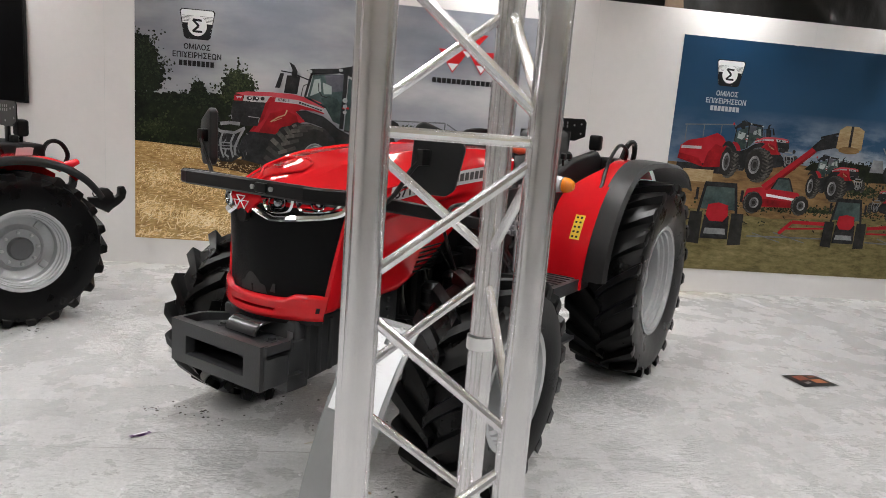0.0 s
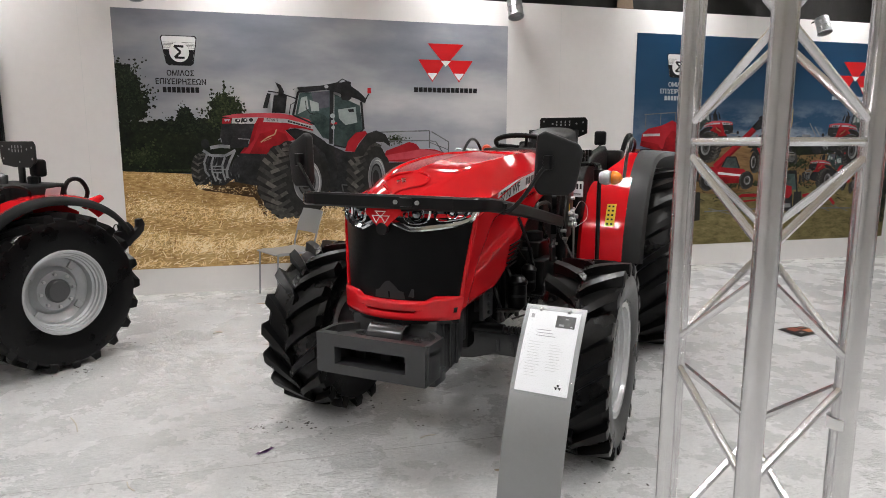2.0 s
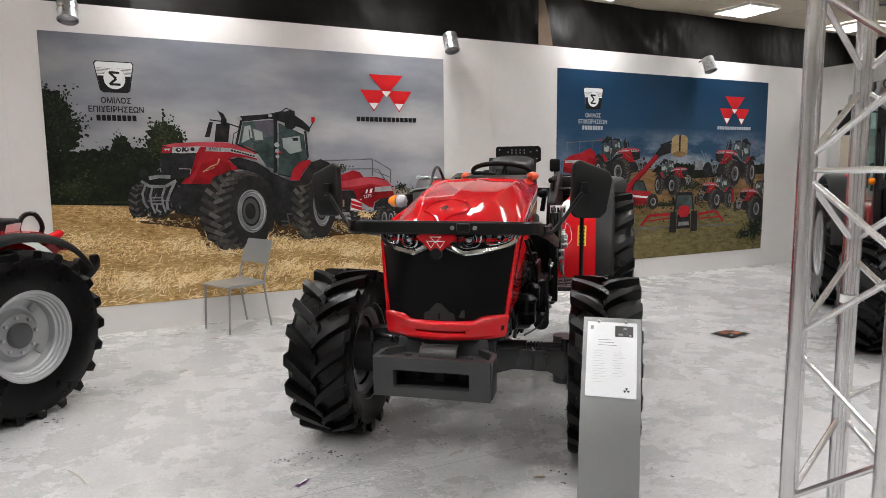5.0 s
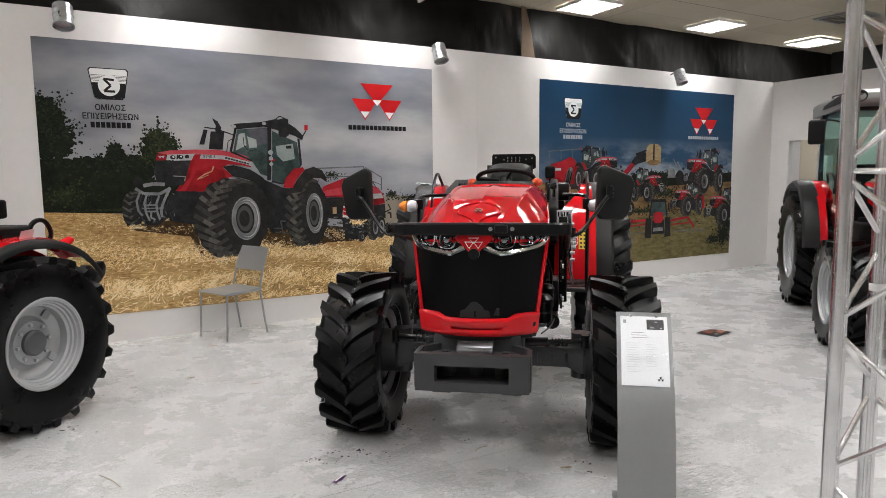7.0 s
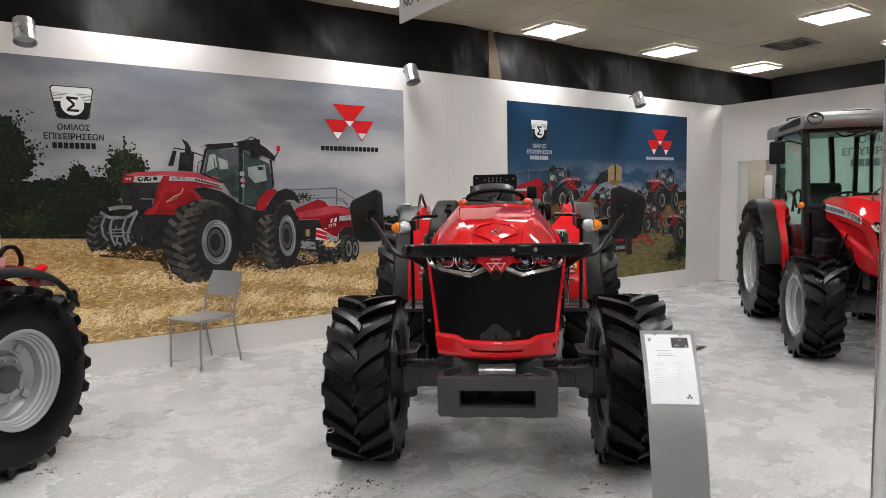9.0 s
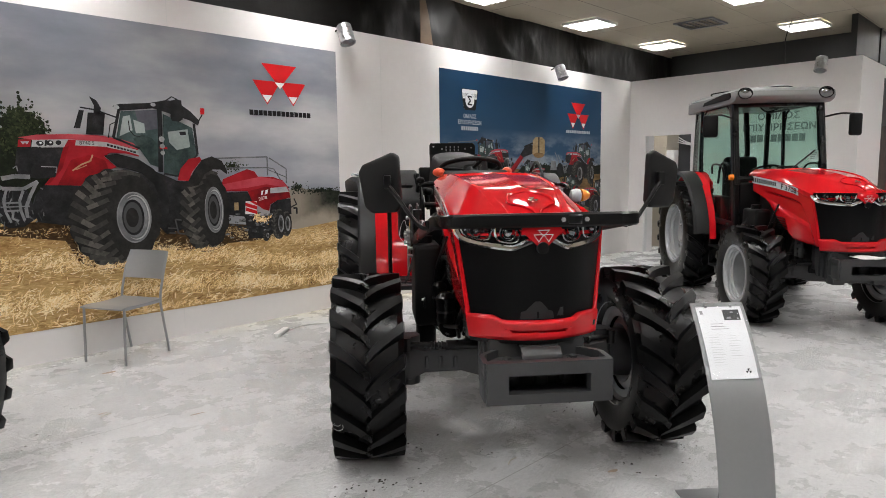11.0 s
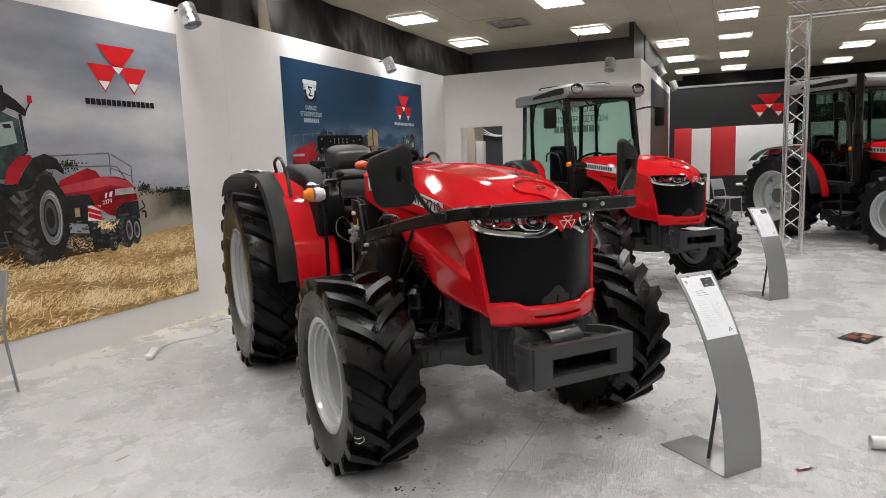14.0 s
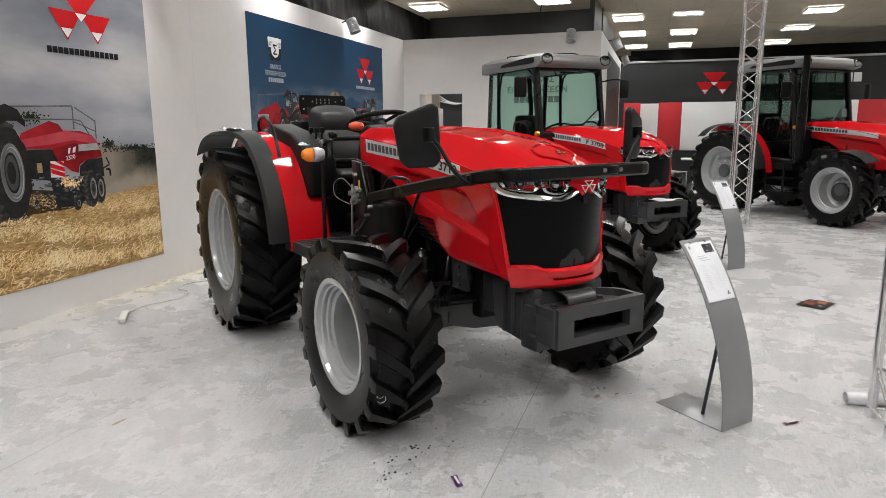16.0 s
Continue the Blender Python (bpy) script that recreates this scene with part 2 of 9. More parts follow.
M_ORANGE = paint("orange_plastic", (0.75, 0.09, 0.03), 0.35, var=0.1)
M_SPOT = paint("galvanised_steel", (0.42, 0.43, 0.44), 0.32, metal=0.9, var=0.2, scale=20, rvar=0.15)


def glass(name, tint, rough=0.02):
    ma, nt, bs, link = base_nodes(name)
    bs.inputs["Base Color"].default_value = (*tint, 1)
    bs.inputs["Transmission Weight"].default_value = 1.0
    bs.inputs["Roughness"].default_value = rough
    bs.inputs["IOR"].default_value = 1.12
    return ma


M_GLASS = glass("green_tinted_cab_glass", (0.67, 0.85, 0.78))
M_GLASSDARK = glass("dark_cab_glass", (0.36, 0.45, 0.41))
M_COVER = glass("headlamp_cover", (0.95, 0.96, 0.97))


def floor_material():
    ma, nt, bs, link = base_nodes("painted_concrete")
    co = nt.nodes.new("ShaderNodeTexCoord").outputs["Object"]
    big, mid, small = noise_node(nt, co, 0.55, 6, 0.6), noise_node(nt, co, 3.2, 8, 0.65), noise_node(nt, co, 45, 5, 0.7)
    c = ramp_node(nt, big, [(0.3, (0.43, 0.435, 0.44)), (0.55, (0.57, 0.572, 0.575)), (0.75, (0.64, 0.637, 0.632))])
    c = mix_node(nt, 0.28, c, ramp_node(nt, mid, [(0.32, (0.36, 0.365, 0.37)), (0.5, (0.50, 0.50, 0.505)), (0.72, (0.62, 0.62, 0.62))]))
    # chalky scuffs, trowel streaks and patches of old dirt
    scuff = noise_node(nt, co, 2.0, 9, 0.75, (1.0, 5.0, 1.0))
    c = mix_node(nt, ramp_node(nt, scuff, [(0.52, (0, 0, 0)), (0.78, (0.34, 0.34, 0.34))]), c, (0.72, 0.72, 0.71))
    chip = noise_node(nt, co, 16.0, 6, 0.7, (1.0, 2.5, 1.0))
    c = mix_node(nt, ramp_node(nt, chip, [(0.66, (0, 0, 0)), (0.72, (0.5, 0.5, 0.5))]), c, (0.78, 0.78, 0.77))
    dirt = noise_node(nt, co, 1.1, 10, 0.7)
    c = mix_node(nt, ramp_node(nt, dirt, [(0.53, (0, 0, 0)), (0.80, (0.45, 0.45, 0.45))]), c, (0.22, 0.217, 0.21))
    speck = noise_node(nt, co, 30.0, 3, 0.5)
    c = mix_node(nt, ramp_node(nt, speck, [(0.73, (0, 0, 0)), (0.77, (0.7, 0.7, 0.7))]), c, (0.16, 0.15, 0.14))
    c = mix_node(nt, 0.16, c, ramp_node(nt, small, [(0.35, (0.15, 0.15, 0.15)), (0.65, (0.8, 0.8, 0.8))]))
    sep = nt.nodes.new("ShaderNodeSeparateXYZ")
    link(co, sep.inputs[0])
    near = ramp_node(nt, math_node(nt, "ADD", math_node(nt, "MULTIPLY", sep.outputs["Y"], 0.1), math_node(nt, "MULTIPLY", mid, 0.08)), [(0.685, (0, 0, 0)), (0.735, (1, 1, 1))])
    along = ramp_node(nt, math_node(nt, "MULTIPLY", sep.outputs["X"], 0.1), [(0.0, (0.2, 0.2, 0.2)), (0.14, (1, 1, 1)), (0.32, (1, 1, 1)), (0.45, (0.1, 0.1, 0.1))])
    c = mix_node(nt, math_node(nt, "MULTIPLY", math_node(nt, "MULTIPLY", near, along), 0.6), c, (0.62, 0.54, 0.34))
    link(c, bs.inputs["Base Color"])
    r = ramp_node(nt, noise_node(nt, co, 2.3, 9, 0.7), [(0.35, (0.15, 0.15, 0.15)), (0.65, (0.40, 0.40, 0.40))])
    link(r, bs.inputs["Roughness"])
    h = math_node(nt, "ADD", math_node(nt, "MULTIPLY", mid, 0.6), math_node(nt, "ADD", math_node(nt, "MULTIPLY", small, 0.10), math_node(nt, "MULTIPLY", chip, 0.25)))
    trowel = noise_node(nt, co, 9.0, 7, 0.7, (1.0, 2.2, 1.0))
    # raised trowel ridges that catch the lamps
    ridge = math_node(nt, "ABSOLUTE", math_node(nt, "SUBTRACT", noise_node(nt, co, 13.0, 4, 0.6, (1.0, 3.2, 1.0)), 0.5))
    h = math_node(nt, "SUBTRACT", h, math_node(nt, "MULTIPLY", ramp_node(nt, ridge, [(0.0, (0, 0, 0)), (0.06, (1, 1, 1))]), 0.11))
    bump_node(nt, math_node(nt, "ADD", h, math_node(nt, "MULTIPLY", trowel, 0.45)), 0.75, 0.02, bs)
    return ma


M_FLOOR = floor_material()


def ceiling_material():
    ma, nt, bs, link = base_nodes("aged_ceiling_board")
    co = nt.nodes.new("ShaderNodeTexCoord").outputs["Object"]
    c = ramp_node(nt, noise_node(nt, co, 0.7, 6, 0.6), [(0.3, (0.41, 0.36, 0.262)), (0.7, (0.54, 0.485, 0.375))])
    isl = nt.nodes.new("ShaderNodeNewGeometry").outputs["Random Per Island"]
    c = mix_node(nt, 0.25, c, ramp_node(nt, isl, [(0, (0.38, 0.34, 0.25)), (1, (0.6, 0.56, 0.47))]))
    link(c, bs.inputs["Base Color"])
    bs.inputs["Roughness"].default_value = 0.75
    bump_node(nt, noise_node(nt, co, 90, 3), 0.15, 0.003, bs)
    return ma


M_CEIL = ceiling_material()


def sheet_material():
    ma, nt, bs, link = base_nodes("black_plastic_sheet")
    co = nt.nodes.new("ShaderNodeTexCoord").outputs["Object"]
    link(ramp_node(nt, noise_node(nt, co, 1.2, 6), [(0.3, (0.006, 0.006, 0.0058)), (0.7, (0.018, 0.017, 0.016))]), bs.inputs["Base Color"])
    link(ramp_node(nt, noise_node(nt, co, 0.7, 4, 0.6), [(0.35, (0.30, 0.30, 0.30)), (0.7, (0.48, 0.48, 0.48))]), bs.inputs["Roughness"])
    link(ramp_node(nt, noise_node(nt, co, 0.5, 3, 0.5, (1.0, 1.0, 0.5)), [(0.42, (0.03, 0.03, 0.03)), (0.60, (0.17, 0.17, 0.17))]), bs.inputs["Specular IOR Level"])
    w = noise_node(nt, co, 0.9, 3, 0.45, (1.4, 1.0, 0.7))
    fine = noise_node(nt, co, 9.0, 5, 0.6, (1.4, 1.0, 0.7))
    bump_node(nt, math_node(nt, "ADD", w, math_node(nt, "MULTIPLY", fine, 0.03)), 0.7, 0.22, bs)
    return ma


M_SHEET = sheet_material()


def glow(name, strength, col=(1.0, 0.988, 0.978)):
    ma, nt, bs, link = base_nodes(name)
    bs.inputs["Base Color"].default_value = (0.8, 0.8, 0.8, 1)
    bs.inputs["Emission Color"].default_value = (*col, 1)
    bs.inputs["Emission Strength"].default_value = strength
    return ma


M_GLOW = glow("fluorescent_diffuser", LAMP_POWER)


# the two wall prints: sky, field, grass
def print_sky_cloudy():
    ma, nt, bs, link = base_nodes("printed_cloudy_sky")
    co = nt.nodes.new("ShaderNodeTexCoord").outputs["Object"]
    n = noise_node(nt, co, 0.9, 6, 0.5, (0.65, 1.0, 1.7))
    c = ramp_node(nt, n, [(0.28, (0.157, 0.176, 0.21)), (0.48, (0.308, 0.318, 0.351)), (0.62, (0.485, 0.485, 0.495)), (0.78, (0.64, 0.625, 0.615))])
    sep = nt.nodes.new("ShaderNodeSeparateXYZ")
    link(co, sep.inputs[0])
    hi = ramp_node(nt, math_node(nt, "DIVIDE", sep.outputs["Z"], 2.5), [(0.35, (1.22, 1.20, 1.19)), (0.65, (1.02, 1.01, 1.01)), (1.0, (0.66, 0.67, 0.70))])
    across = ramp_node(nt, math_node(nt, "DIVIDE", sep.outputs["X"], 4.0), [(0.0, (0.76, 0.76, 0.77)), (0.45, (1.0, 1.0, 1.0)), (1.0, (1.08, 1.08, 1.08))])
    hi = mix_node(nt, 1.0, hi, across, "MULTIPLY")
    link(mix_node(nt, 1.0, c, hi, "MULTIPLY"), bs.inputs["Base Color"])
    bs.inputs["Roughness"].default_value = 0.45
    return ma


def print_sky_blue():
    ma, nt, bs, link = base_nodes("printed_blue_sky")
    co = nt.nodes.new("ShaderNodeTexCoord").outputs["Object"]
    sep = nt.nodes.new("ShaderNodeSeparateXYZ")
    link(co, sep.inputs[0])
    g = ramp_node(nt, math_node(nt, "DIVIDE", sep.outputs["Z"], 2.5), [(0.4, (0.075, 0.13, 0.21)), (0.6, (0.022, 0.066, 0.130)), (0.95, (0.009, 0.040, 0.088))])
    n = noise_node(nt, co, 1.6, 6, 0.6, (0.8, 1.0, 1.9))
    low = ramp_node(nt, math_node(nt, "DIVIDE", sep.outputs["Z"], 2.5), [(0.45, (1, 1, 1)), (0.72, (0, 0, 0))])
    side = ramp_node(nt, math_node(nt, "DIVIDE", sep.outputs["X"], 4.0), [(0.15, (0.25, 0.25, 0.25)), (0.45, (1, 1, 1))])
    cl = math_node(nt, "MULTIPLY", math_node(nt, "MULTIPLY", ramp_node(nt, n, [(0.40, (0, 0, 0)), (0.62, (1, 1, 1))]), low), side)
    link(mix_node(nt, cl, g, (0.62, 0.65, 0.70)), bs.inputs["Base Color"])
    bs.inputs["Roughness"].default_value = 0.45
    return ma


def print_field(name, cols, stretch, scale):
    ma, nt, bs, link = base_nodes(name)
    co = nt.nodes.new("ShaderNodeTexCoord").outputs["Object"]
    a, b = noise_node(nt, co, scale, 8, 0.75, stretch), noise_node(nt, co, 2.0, 4)
    f = math_node(nt, "ADD", math_node(nt, "MULTIPLY", a, 0.75), math_node(nt, "MULTIPLY", b, 0.25))
    link(ramp_node(nt, f, [(0.32 + 0.12 * i, c) for i, c in enumerate(cols)]), bs.inputs["Base Color"])
    bs.inputs["Roughness"].default_value = 0.5
    return ma


M_SKY1, M_SKY2 = print_sky_cloudy(), print_sky_blue()
M_STUBBLE = print_field("printed_stubble", ((0.16, 0.075, 0.022), (0.36, 0.21, 0.075), (0.58, 0.38, 0.16), (0.85, 0.66, 0.36)), (0.7, 1, 2.6), 22)
M_TREES = print_field("printed_trees", ((0.003, 0.004, 0.003), (0.007, 0.009, 0.006), (0.013, 0.017, 0.009), (0.028, 0.036, 0.016)), (1, 1, 1), 11)
M_GRASS = print_field("printed_grass", ((0.055, 0.046, 0.016), (0.125, 0.105, 0.042), (0.205, 0.168, 0.075), (0.32, 0.25, 0.13)), (0.7, 1, 2.0), 9)
M_EARTH = print_field("printed_earth", ((0.07, 0.038, 0.016), (0.16, 0.095, 0.04), (0.26, 0.16, 0.07), (0.36, 0.24, 0.12)), (0.5, 1, 2.0), 6)
M_PRED = print_field("printed_machine_red", ((0.24, 0.008, 0.013), (0.31, 0.011, 0.018), (0.37, 0.015, 0.024), (0.42, 0.026, 0.035)), (1, 1, 1), 3)
M_PREDLIGHT = print_field("printed_machine_red_lit", ((0.40, 0.035, 0.05), (0.46, 0.05, 0.07), (0.52, 0.07, 0.09), (0.58, 0.11, 0.13)), (1, 1, 1), 4)
M_PTYRE = print_field("printed_tyre", ((0.010, 0.010, 0.010), (0.017, 0.0165, 0.016), (0.026, 0.025, 0.024), (0.042, 0.040, 0.037)), (1, 1, 1), 9)
M_PDARK = print_field("printed_dark_metal", ((0.006, 0.006, 0.007), (0.013, 0.013, 0.014), (0.025, 0.025, 0.027), (0.05, 0.05, 0.052)), (1, 1, 1), 9)
M_PGREY = print_field("printed_grey_metal", ((0.09, 0.095, 0.10), (0.17, 0.175, 0.185), (0.26, 0.265, 0.27), (0.38, 0.38, 0.39)), (1, 1, 1), 5)
M_PRIM = print_field("printed_bright_rim", ((0.26, 0.265, 0.27), (0.36, 0.365, 0.37), (0.46, 0.465, 0.47), (0.58, 0.58, 0.58)), (1, 1, 1), 6)
M_PGLASS = print_field("printed_cab_glass", ((0.015, 0.025, 0.028), (0.035, 0.055, 0.056), (0.07, 0.105, 0.10), (0.14, 0.18, 0.175)), (1, 1, 1), 3)
M_PBALE = print_field("printed_bale", ((0.2, 0.13, 0.06), (0.32, 0.22, 0.11), (0.42, 0.31, 0.17), (0.52, 0.42, 0.27)), (1, 1, 4), 9)




def print_island(name, stops, scale=25.0):
    """Printed specks: each loose piece has a tone of its own."""
    ma, nt, bs, link = base_nodes(name)
    isl = nt.nodes.new("ShaderNodeNewGeometry").outputs["Random Per Island"]
    co = nt.nodes.new("ShaderNodeTexCoord").outputs["Object"]
    f = math_node(nt, "ADD", math_node(nt, "MULTIPLY", isl, 0.55), math_node(nt, "MULTIPLY", math_node(nt, "SUBTRACT", noise_node(nt, co, scale, 5, 0.65), 0.25), 0.9))
    link(ramp_node(nt, f, stops), bs.inputs["Base Color"])
    bs.inputs["Roughness"].default_value = 0.5
    return ma


M_STRAW = print_island("printed_straw", [(0.10, (0.11, 0.046, 0.012)), (0.28, (0.47, 0.275, 0.095)), (0.48, (0.86, 0.61, 0.285)), (0.78, (1.0, 0.84, 0.56))], 3.0)
M_PSHADE = print_field("printed_straw_shade", ((0.022, 0.011, 0.004), (0.05, 0.026, 0.010), (0.09, 0.05, 0.02), (0.16, 0.09, 0.036)), (0.7, 1, 2.0), 26)
M_LEAFDARK = print_island("printed_dark_leaves", [(0.1, (0.004, 0.006, 0.004)), (0.6, (0.012, 0.017, 0.010)), (0.95, (0.035, 0.045, 0.024))])
M_LEAFGREEN = print_island("printed_green_leaves", [(0.1, (0.007, 0.010, 0.006)), (0.6, (0.024, 0.033, 0.014)), (0.95, (0.065, 0.08, 0.035))])
M_LUGS = print_island("printed_lug_faces", [(0.1, (0.030, 0.029, 0.027)), (0.5, (0.060, 0.057, 0.052)), (0.85, (0.125, 0.118, 0.105))])
M_METALBITS = print_island("printed_metal_bits", [(0.1, (0.01, 0.01, 0.011)), (0.5, (0.05, 0.052, 0.055)), (0.85, (0.24, 0.245, 0.25))])
M_PREDDARK = print_field("printed_machine_red_shade", ((0.08, 0.004, 0.006), (0.17, 0.006, 0.009), (0.27, 0.008, 0.012), (0.38, 0.012, 0.018)), (1, 1, 1), 4)
M_PSTEEL = print_field("printed_shaded_rim", ((0.05, 0.052, 0.056), (0.11, 0.113, 0.12), (0.18, 0.183, 0.19), (0.28, 0.28, 0.29)), (1, 1, 1), 3)


def print_far_wood():
    """Dark wood that sinks into drifting dust towards the field and the baler."""
    ma, nt, bs, link = base_nodes("printed_dusty_wood")
    co = nt.nodes.new("ShaderNodeTexCoord").outputs["Object"]
    sep = nt.nodes.new("ShaderNodeSeparateXYZ")
    link(co, sep.inputs[0])
    n = math_node(nt, "MULTIPLY", math_node(nt, "SUBTRACT", noise_node(nt, co, 5.0, 5, 0.6), 0.5), 0.25)
    low = ramp_node(nt, math_node(nt, "ADD", sep.outputs["Z"], n), [(0.72, (1, 1, 1)), (0.92, (0, 0, 0))])
    left = ramp_node(nt, math_node(nt, "SUBTRACT", math_node(nt, "ADD", sep.outputs["X"], n), 3.0), [(0.42, (1, 1, 1)), (0.78, (0, 0, 0))])
    tree = ramp_node(nt, noise_node(nt, co, 22, 6, 0.7), [(0.35, (0.006, 0.008, 0.006)), (0.65, (0.03, 0.034, 0.024))])
    link(mix_node(nt, math_node(nt, "MAXIMUM", low, math_node(nt, "MULTIPLY", left, 0.8)), tree, (0.36, 0.31, 0.25)), bs.inputs["Base Color"])
    bs.inputs["Roughness"].default_value = 0.5
    return ma


M_FARWOOD = print_far_wood()

M_PWINDOW = print_field("printed_bright_window", ((0.20, 0.24, 0.23), (0.30, 0.34, 0.33), (0.38, 0.42, 0.41), (0.46, 0.49, 0.48)), (1, 1, 1), 3)
M_PGLASSDARK = print_field("printed_dark_glass", ((0.010, 0.018, 0.018), (0.022, 0.038, 0.036), (0.045, 0.07, 0.066), (0.08, 0.11, 0.105)), (1, 1, 1), 7)
M_PPURPLE = print_field("printed_tinted_glass", ((0.04, 0.042, 0.055), (0.07, 0.072, 0.09), (0.11, 0.11, 0.13), (0.15, 0.15, 0.17)), (1, 1, 1), 3)
M_PLAMPBLACK = print_field("printed_black_plastic", ((0.008, 0.008, 0.009), (0.013, 0.013, 0.014), (0.022, 0.022, 0.023), (0.035, 0.035, 0.036)), (1, 1, 1), 4)
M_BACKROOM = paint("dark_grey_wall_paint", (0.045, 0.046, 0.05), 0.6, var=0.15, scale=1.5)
M_BEIGEWALL = paint("beige_wall_paint", (0.50, 0.45, 0.37), 0.6, var=0.06, scale=1.2)
M_FLYERORANGE = paint("printed_orange", (0.36, 0.13, 0.055), 0.35, var=0.45, scale=25)
M_FLYERRED = paint("printed_dark_orange", (0.22, 0.06, 0.035), 0.35, var=0.5, scale=25)
M_GHOST = paint("dull_grey_plastic", (0.012, 0.012, 0.013), 0.5, var=0.25, scale=20)
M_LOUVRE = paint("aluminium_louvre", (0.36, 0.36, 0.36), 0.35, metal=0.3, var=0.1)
M_PBROWN = print_field("printed_brown_scene", ((0.010, 0.008, 0.007), (0.026, 0.020, 0.016), (0.055, 0.042, 0.034), (0.11, 0.09, 0.075)), (1, 1, 1), 6)
# the prints are matt
for ma in [m_ for m_ in bpy.data.materials if m_.name.startswith("printed_")]:
    ma.node_tree.nodes["Principled BSDF"].inputs["Specular IOR Level"].default_value = 0.15
# ---- the hall ----
X0, X1, Y0, Y1 = -9.0, 19.0, -8.0, 7.4
WALL_Y, WALL_TOP, CEIL = 6.90, 3.03, 3.68
SIDE_X, SIDE_END, FAR_X = 8.15, 3.36, 13.90


def setting(name, bm, material, label, category):
    return tagged(part(name, bm, material), label, category, kind="structure")


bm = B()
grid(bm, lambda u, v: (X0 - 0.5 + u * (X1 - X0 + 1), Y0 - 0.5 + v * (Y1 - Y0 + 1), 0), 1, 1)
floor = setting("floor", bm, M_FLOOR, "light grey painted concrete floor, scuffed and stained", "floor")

# saw-cut joints in the slab, filled dark
M_JOINT = paint("joint_filler", (0.30, 0.295, 0.285), 0.8, var=0.2, scale=10)
for x0, y0, x1, y1 in ((-3.5, 2.985, 1.6, 2.945), (-3.0, 5.05, 0.2, 5.0), (1.0, 0.86, 5.0, 1.05), (3.4, 6.3, 8.0, 6.35)):
    bm = B()
    n = 24
    w = 0.0022
    d = Vector((x1 - x0, y1 - y0, 0)).normalized()
    s = Vector((-d.y, d.x, 0))
    pts = [Vector((x0, y0, 0.0015)).lerp(Vector((x1, y1, 0.0015)), i / n) + s * 0.006 * noise.noise(Vector((i * 0.7, x0, y0))) for i in range(n + 1)]
    l = [bm.verts.new(p + s * w) for p in pts]
    r = [bm.verts.new(p - s * w) for p in pts]
    for i in range(n):
        bm.faces.new((l[i], l[i + 1], r[i + 1], r[i]))
    part("crack", bm, M_JOINT, floor, "hairline crack in the slab")

# brown stains and bits of old tape stuck to the slab
M_STAIN = paint("brown_floor_stain", (0.23, 0.17, 0.11), 0.7, var=0.4, scale=30)
for x, y, sx, sy, rz in ((-1.02, 6.23, 0.055, 0.022, 10), (-0.95, 4.90, 0.045, 0.010, 25), (-1.35, 5.35, 0.03, 0.010, -20), (0.1, 2.62, 0.03, 0.015, 40)):
    bm = B()
    ring = [bm.verts.new((x + sx * (1 + 0.35 * noise.noise(Vector((3 * math.cos(a), 3 * math.sin(a), x)))) * math.cos(a + radians(rz)), y + sy * (1 + 0.5 * noise.noise(Vector((2 * math.cos(a), 2 * math.sin(a), y)))) * math.sin(a), 0.0018)) for a in (2 * math.pi * i / 22 for i in range(22))]
    bm.faces.new(ring)
    part("stain", bm, M_STAIN, floor, "dry brown stain on the slab")

# suspended ceiling of boards in one mesh
bm = B()
TX, TY = 1.225, 0.605
for i in range(int((X1 - X0) / TX) + 1):
    for j in range(int((Y1 - Y0) / TY) + 1):
        x, y = X0 + i * TX, Y0 + j * TY
        z = CEIL + random.uniform(-0.002, 0.002)
        bm.faces.new([bm.verts.new(p) for p in ((x + 0.0018, y + 0.0018, z), (x + 0.0018, y + TY - 0.0018, z), (x + TX - 0.0018, y + TY - 0.0018, z), (x + TX - 0.0018, y + 0.0018, z))])
bm2 = B()
setting("ceiling", bm, M_CEIL, "aged beige suspended ceiling boards with thin joints", "ceiling")
box(bm2, X0, X1, Y0, Y1, CEIL + 0.02, CEIL + 0.2)
setting("ceiling_deck", bm2, M_BLACKWALL, "dark deck above the ceiling boards", "ceiling")

# long exhibition wall with the prints
bm = B()
box(bm, -9.0, SIDE_X + 0.1, WALL_Y, WALL_Y + 0.09, 0, WALL_TOP)
wall_north = setting("wall_north", bm, M_WALL, "white painted exhibition wall carrying two large prints", "wall")
# panel seams
for x in (-5.0, -2.56, -0.12, 2.32, 4.76, 7.2):
    bm = B()
    box(bm, x - 0.0015, x + 0.0015, WALL_Y - 0.0012, WALL_Y + 0.001, 0.07, WALL_TOP)
    part("panel_seam", bm, M_TRIM, wall_north)

# side wall with a doorway
D0, D1, DH = 5.76, 6.60, 2.06
bm = B()
box(bm, SIDE_X, SIDE_X + 0.1, SIDE_END, D0, 0, WALL_TOP)
box(bm, SIDE_X, SIDE_X + 0.1, D1, WALL_Y, 0, WALL_TOP)
box(bm, SIDE_X, SIDE_X + 0.1, D0, D1, DH, WALL_TOP)
wall_east = setting("wall_east", bm, M_WALL, "white painted partition wall with an open doorway", "wall")
bm = B()
box(bm, SIDE_X + 0.1, FAR_X + 0.1, SIDE_END, SIDE_END + 0.1, 0, WALL_TOP)
wall_return = setting("wall_return", bm, M_WALL, "white partition wall running back to the far wall", "wall")
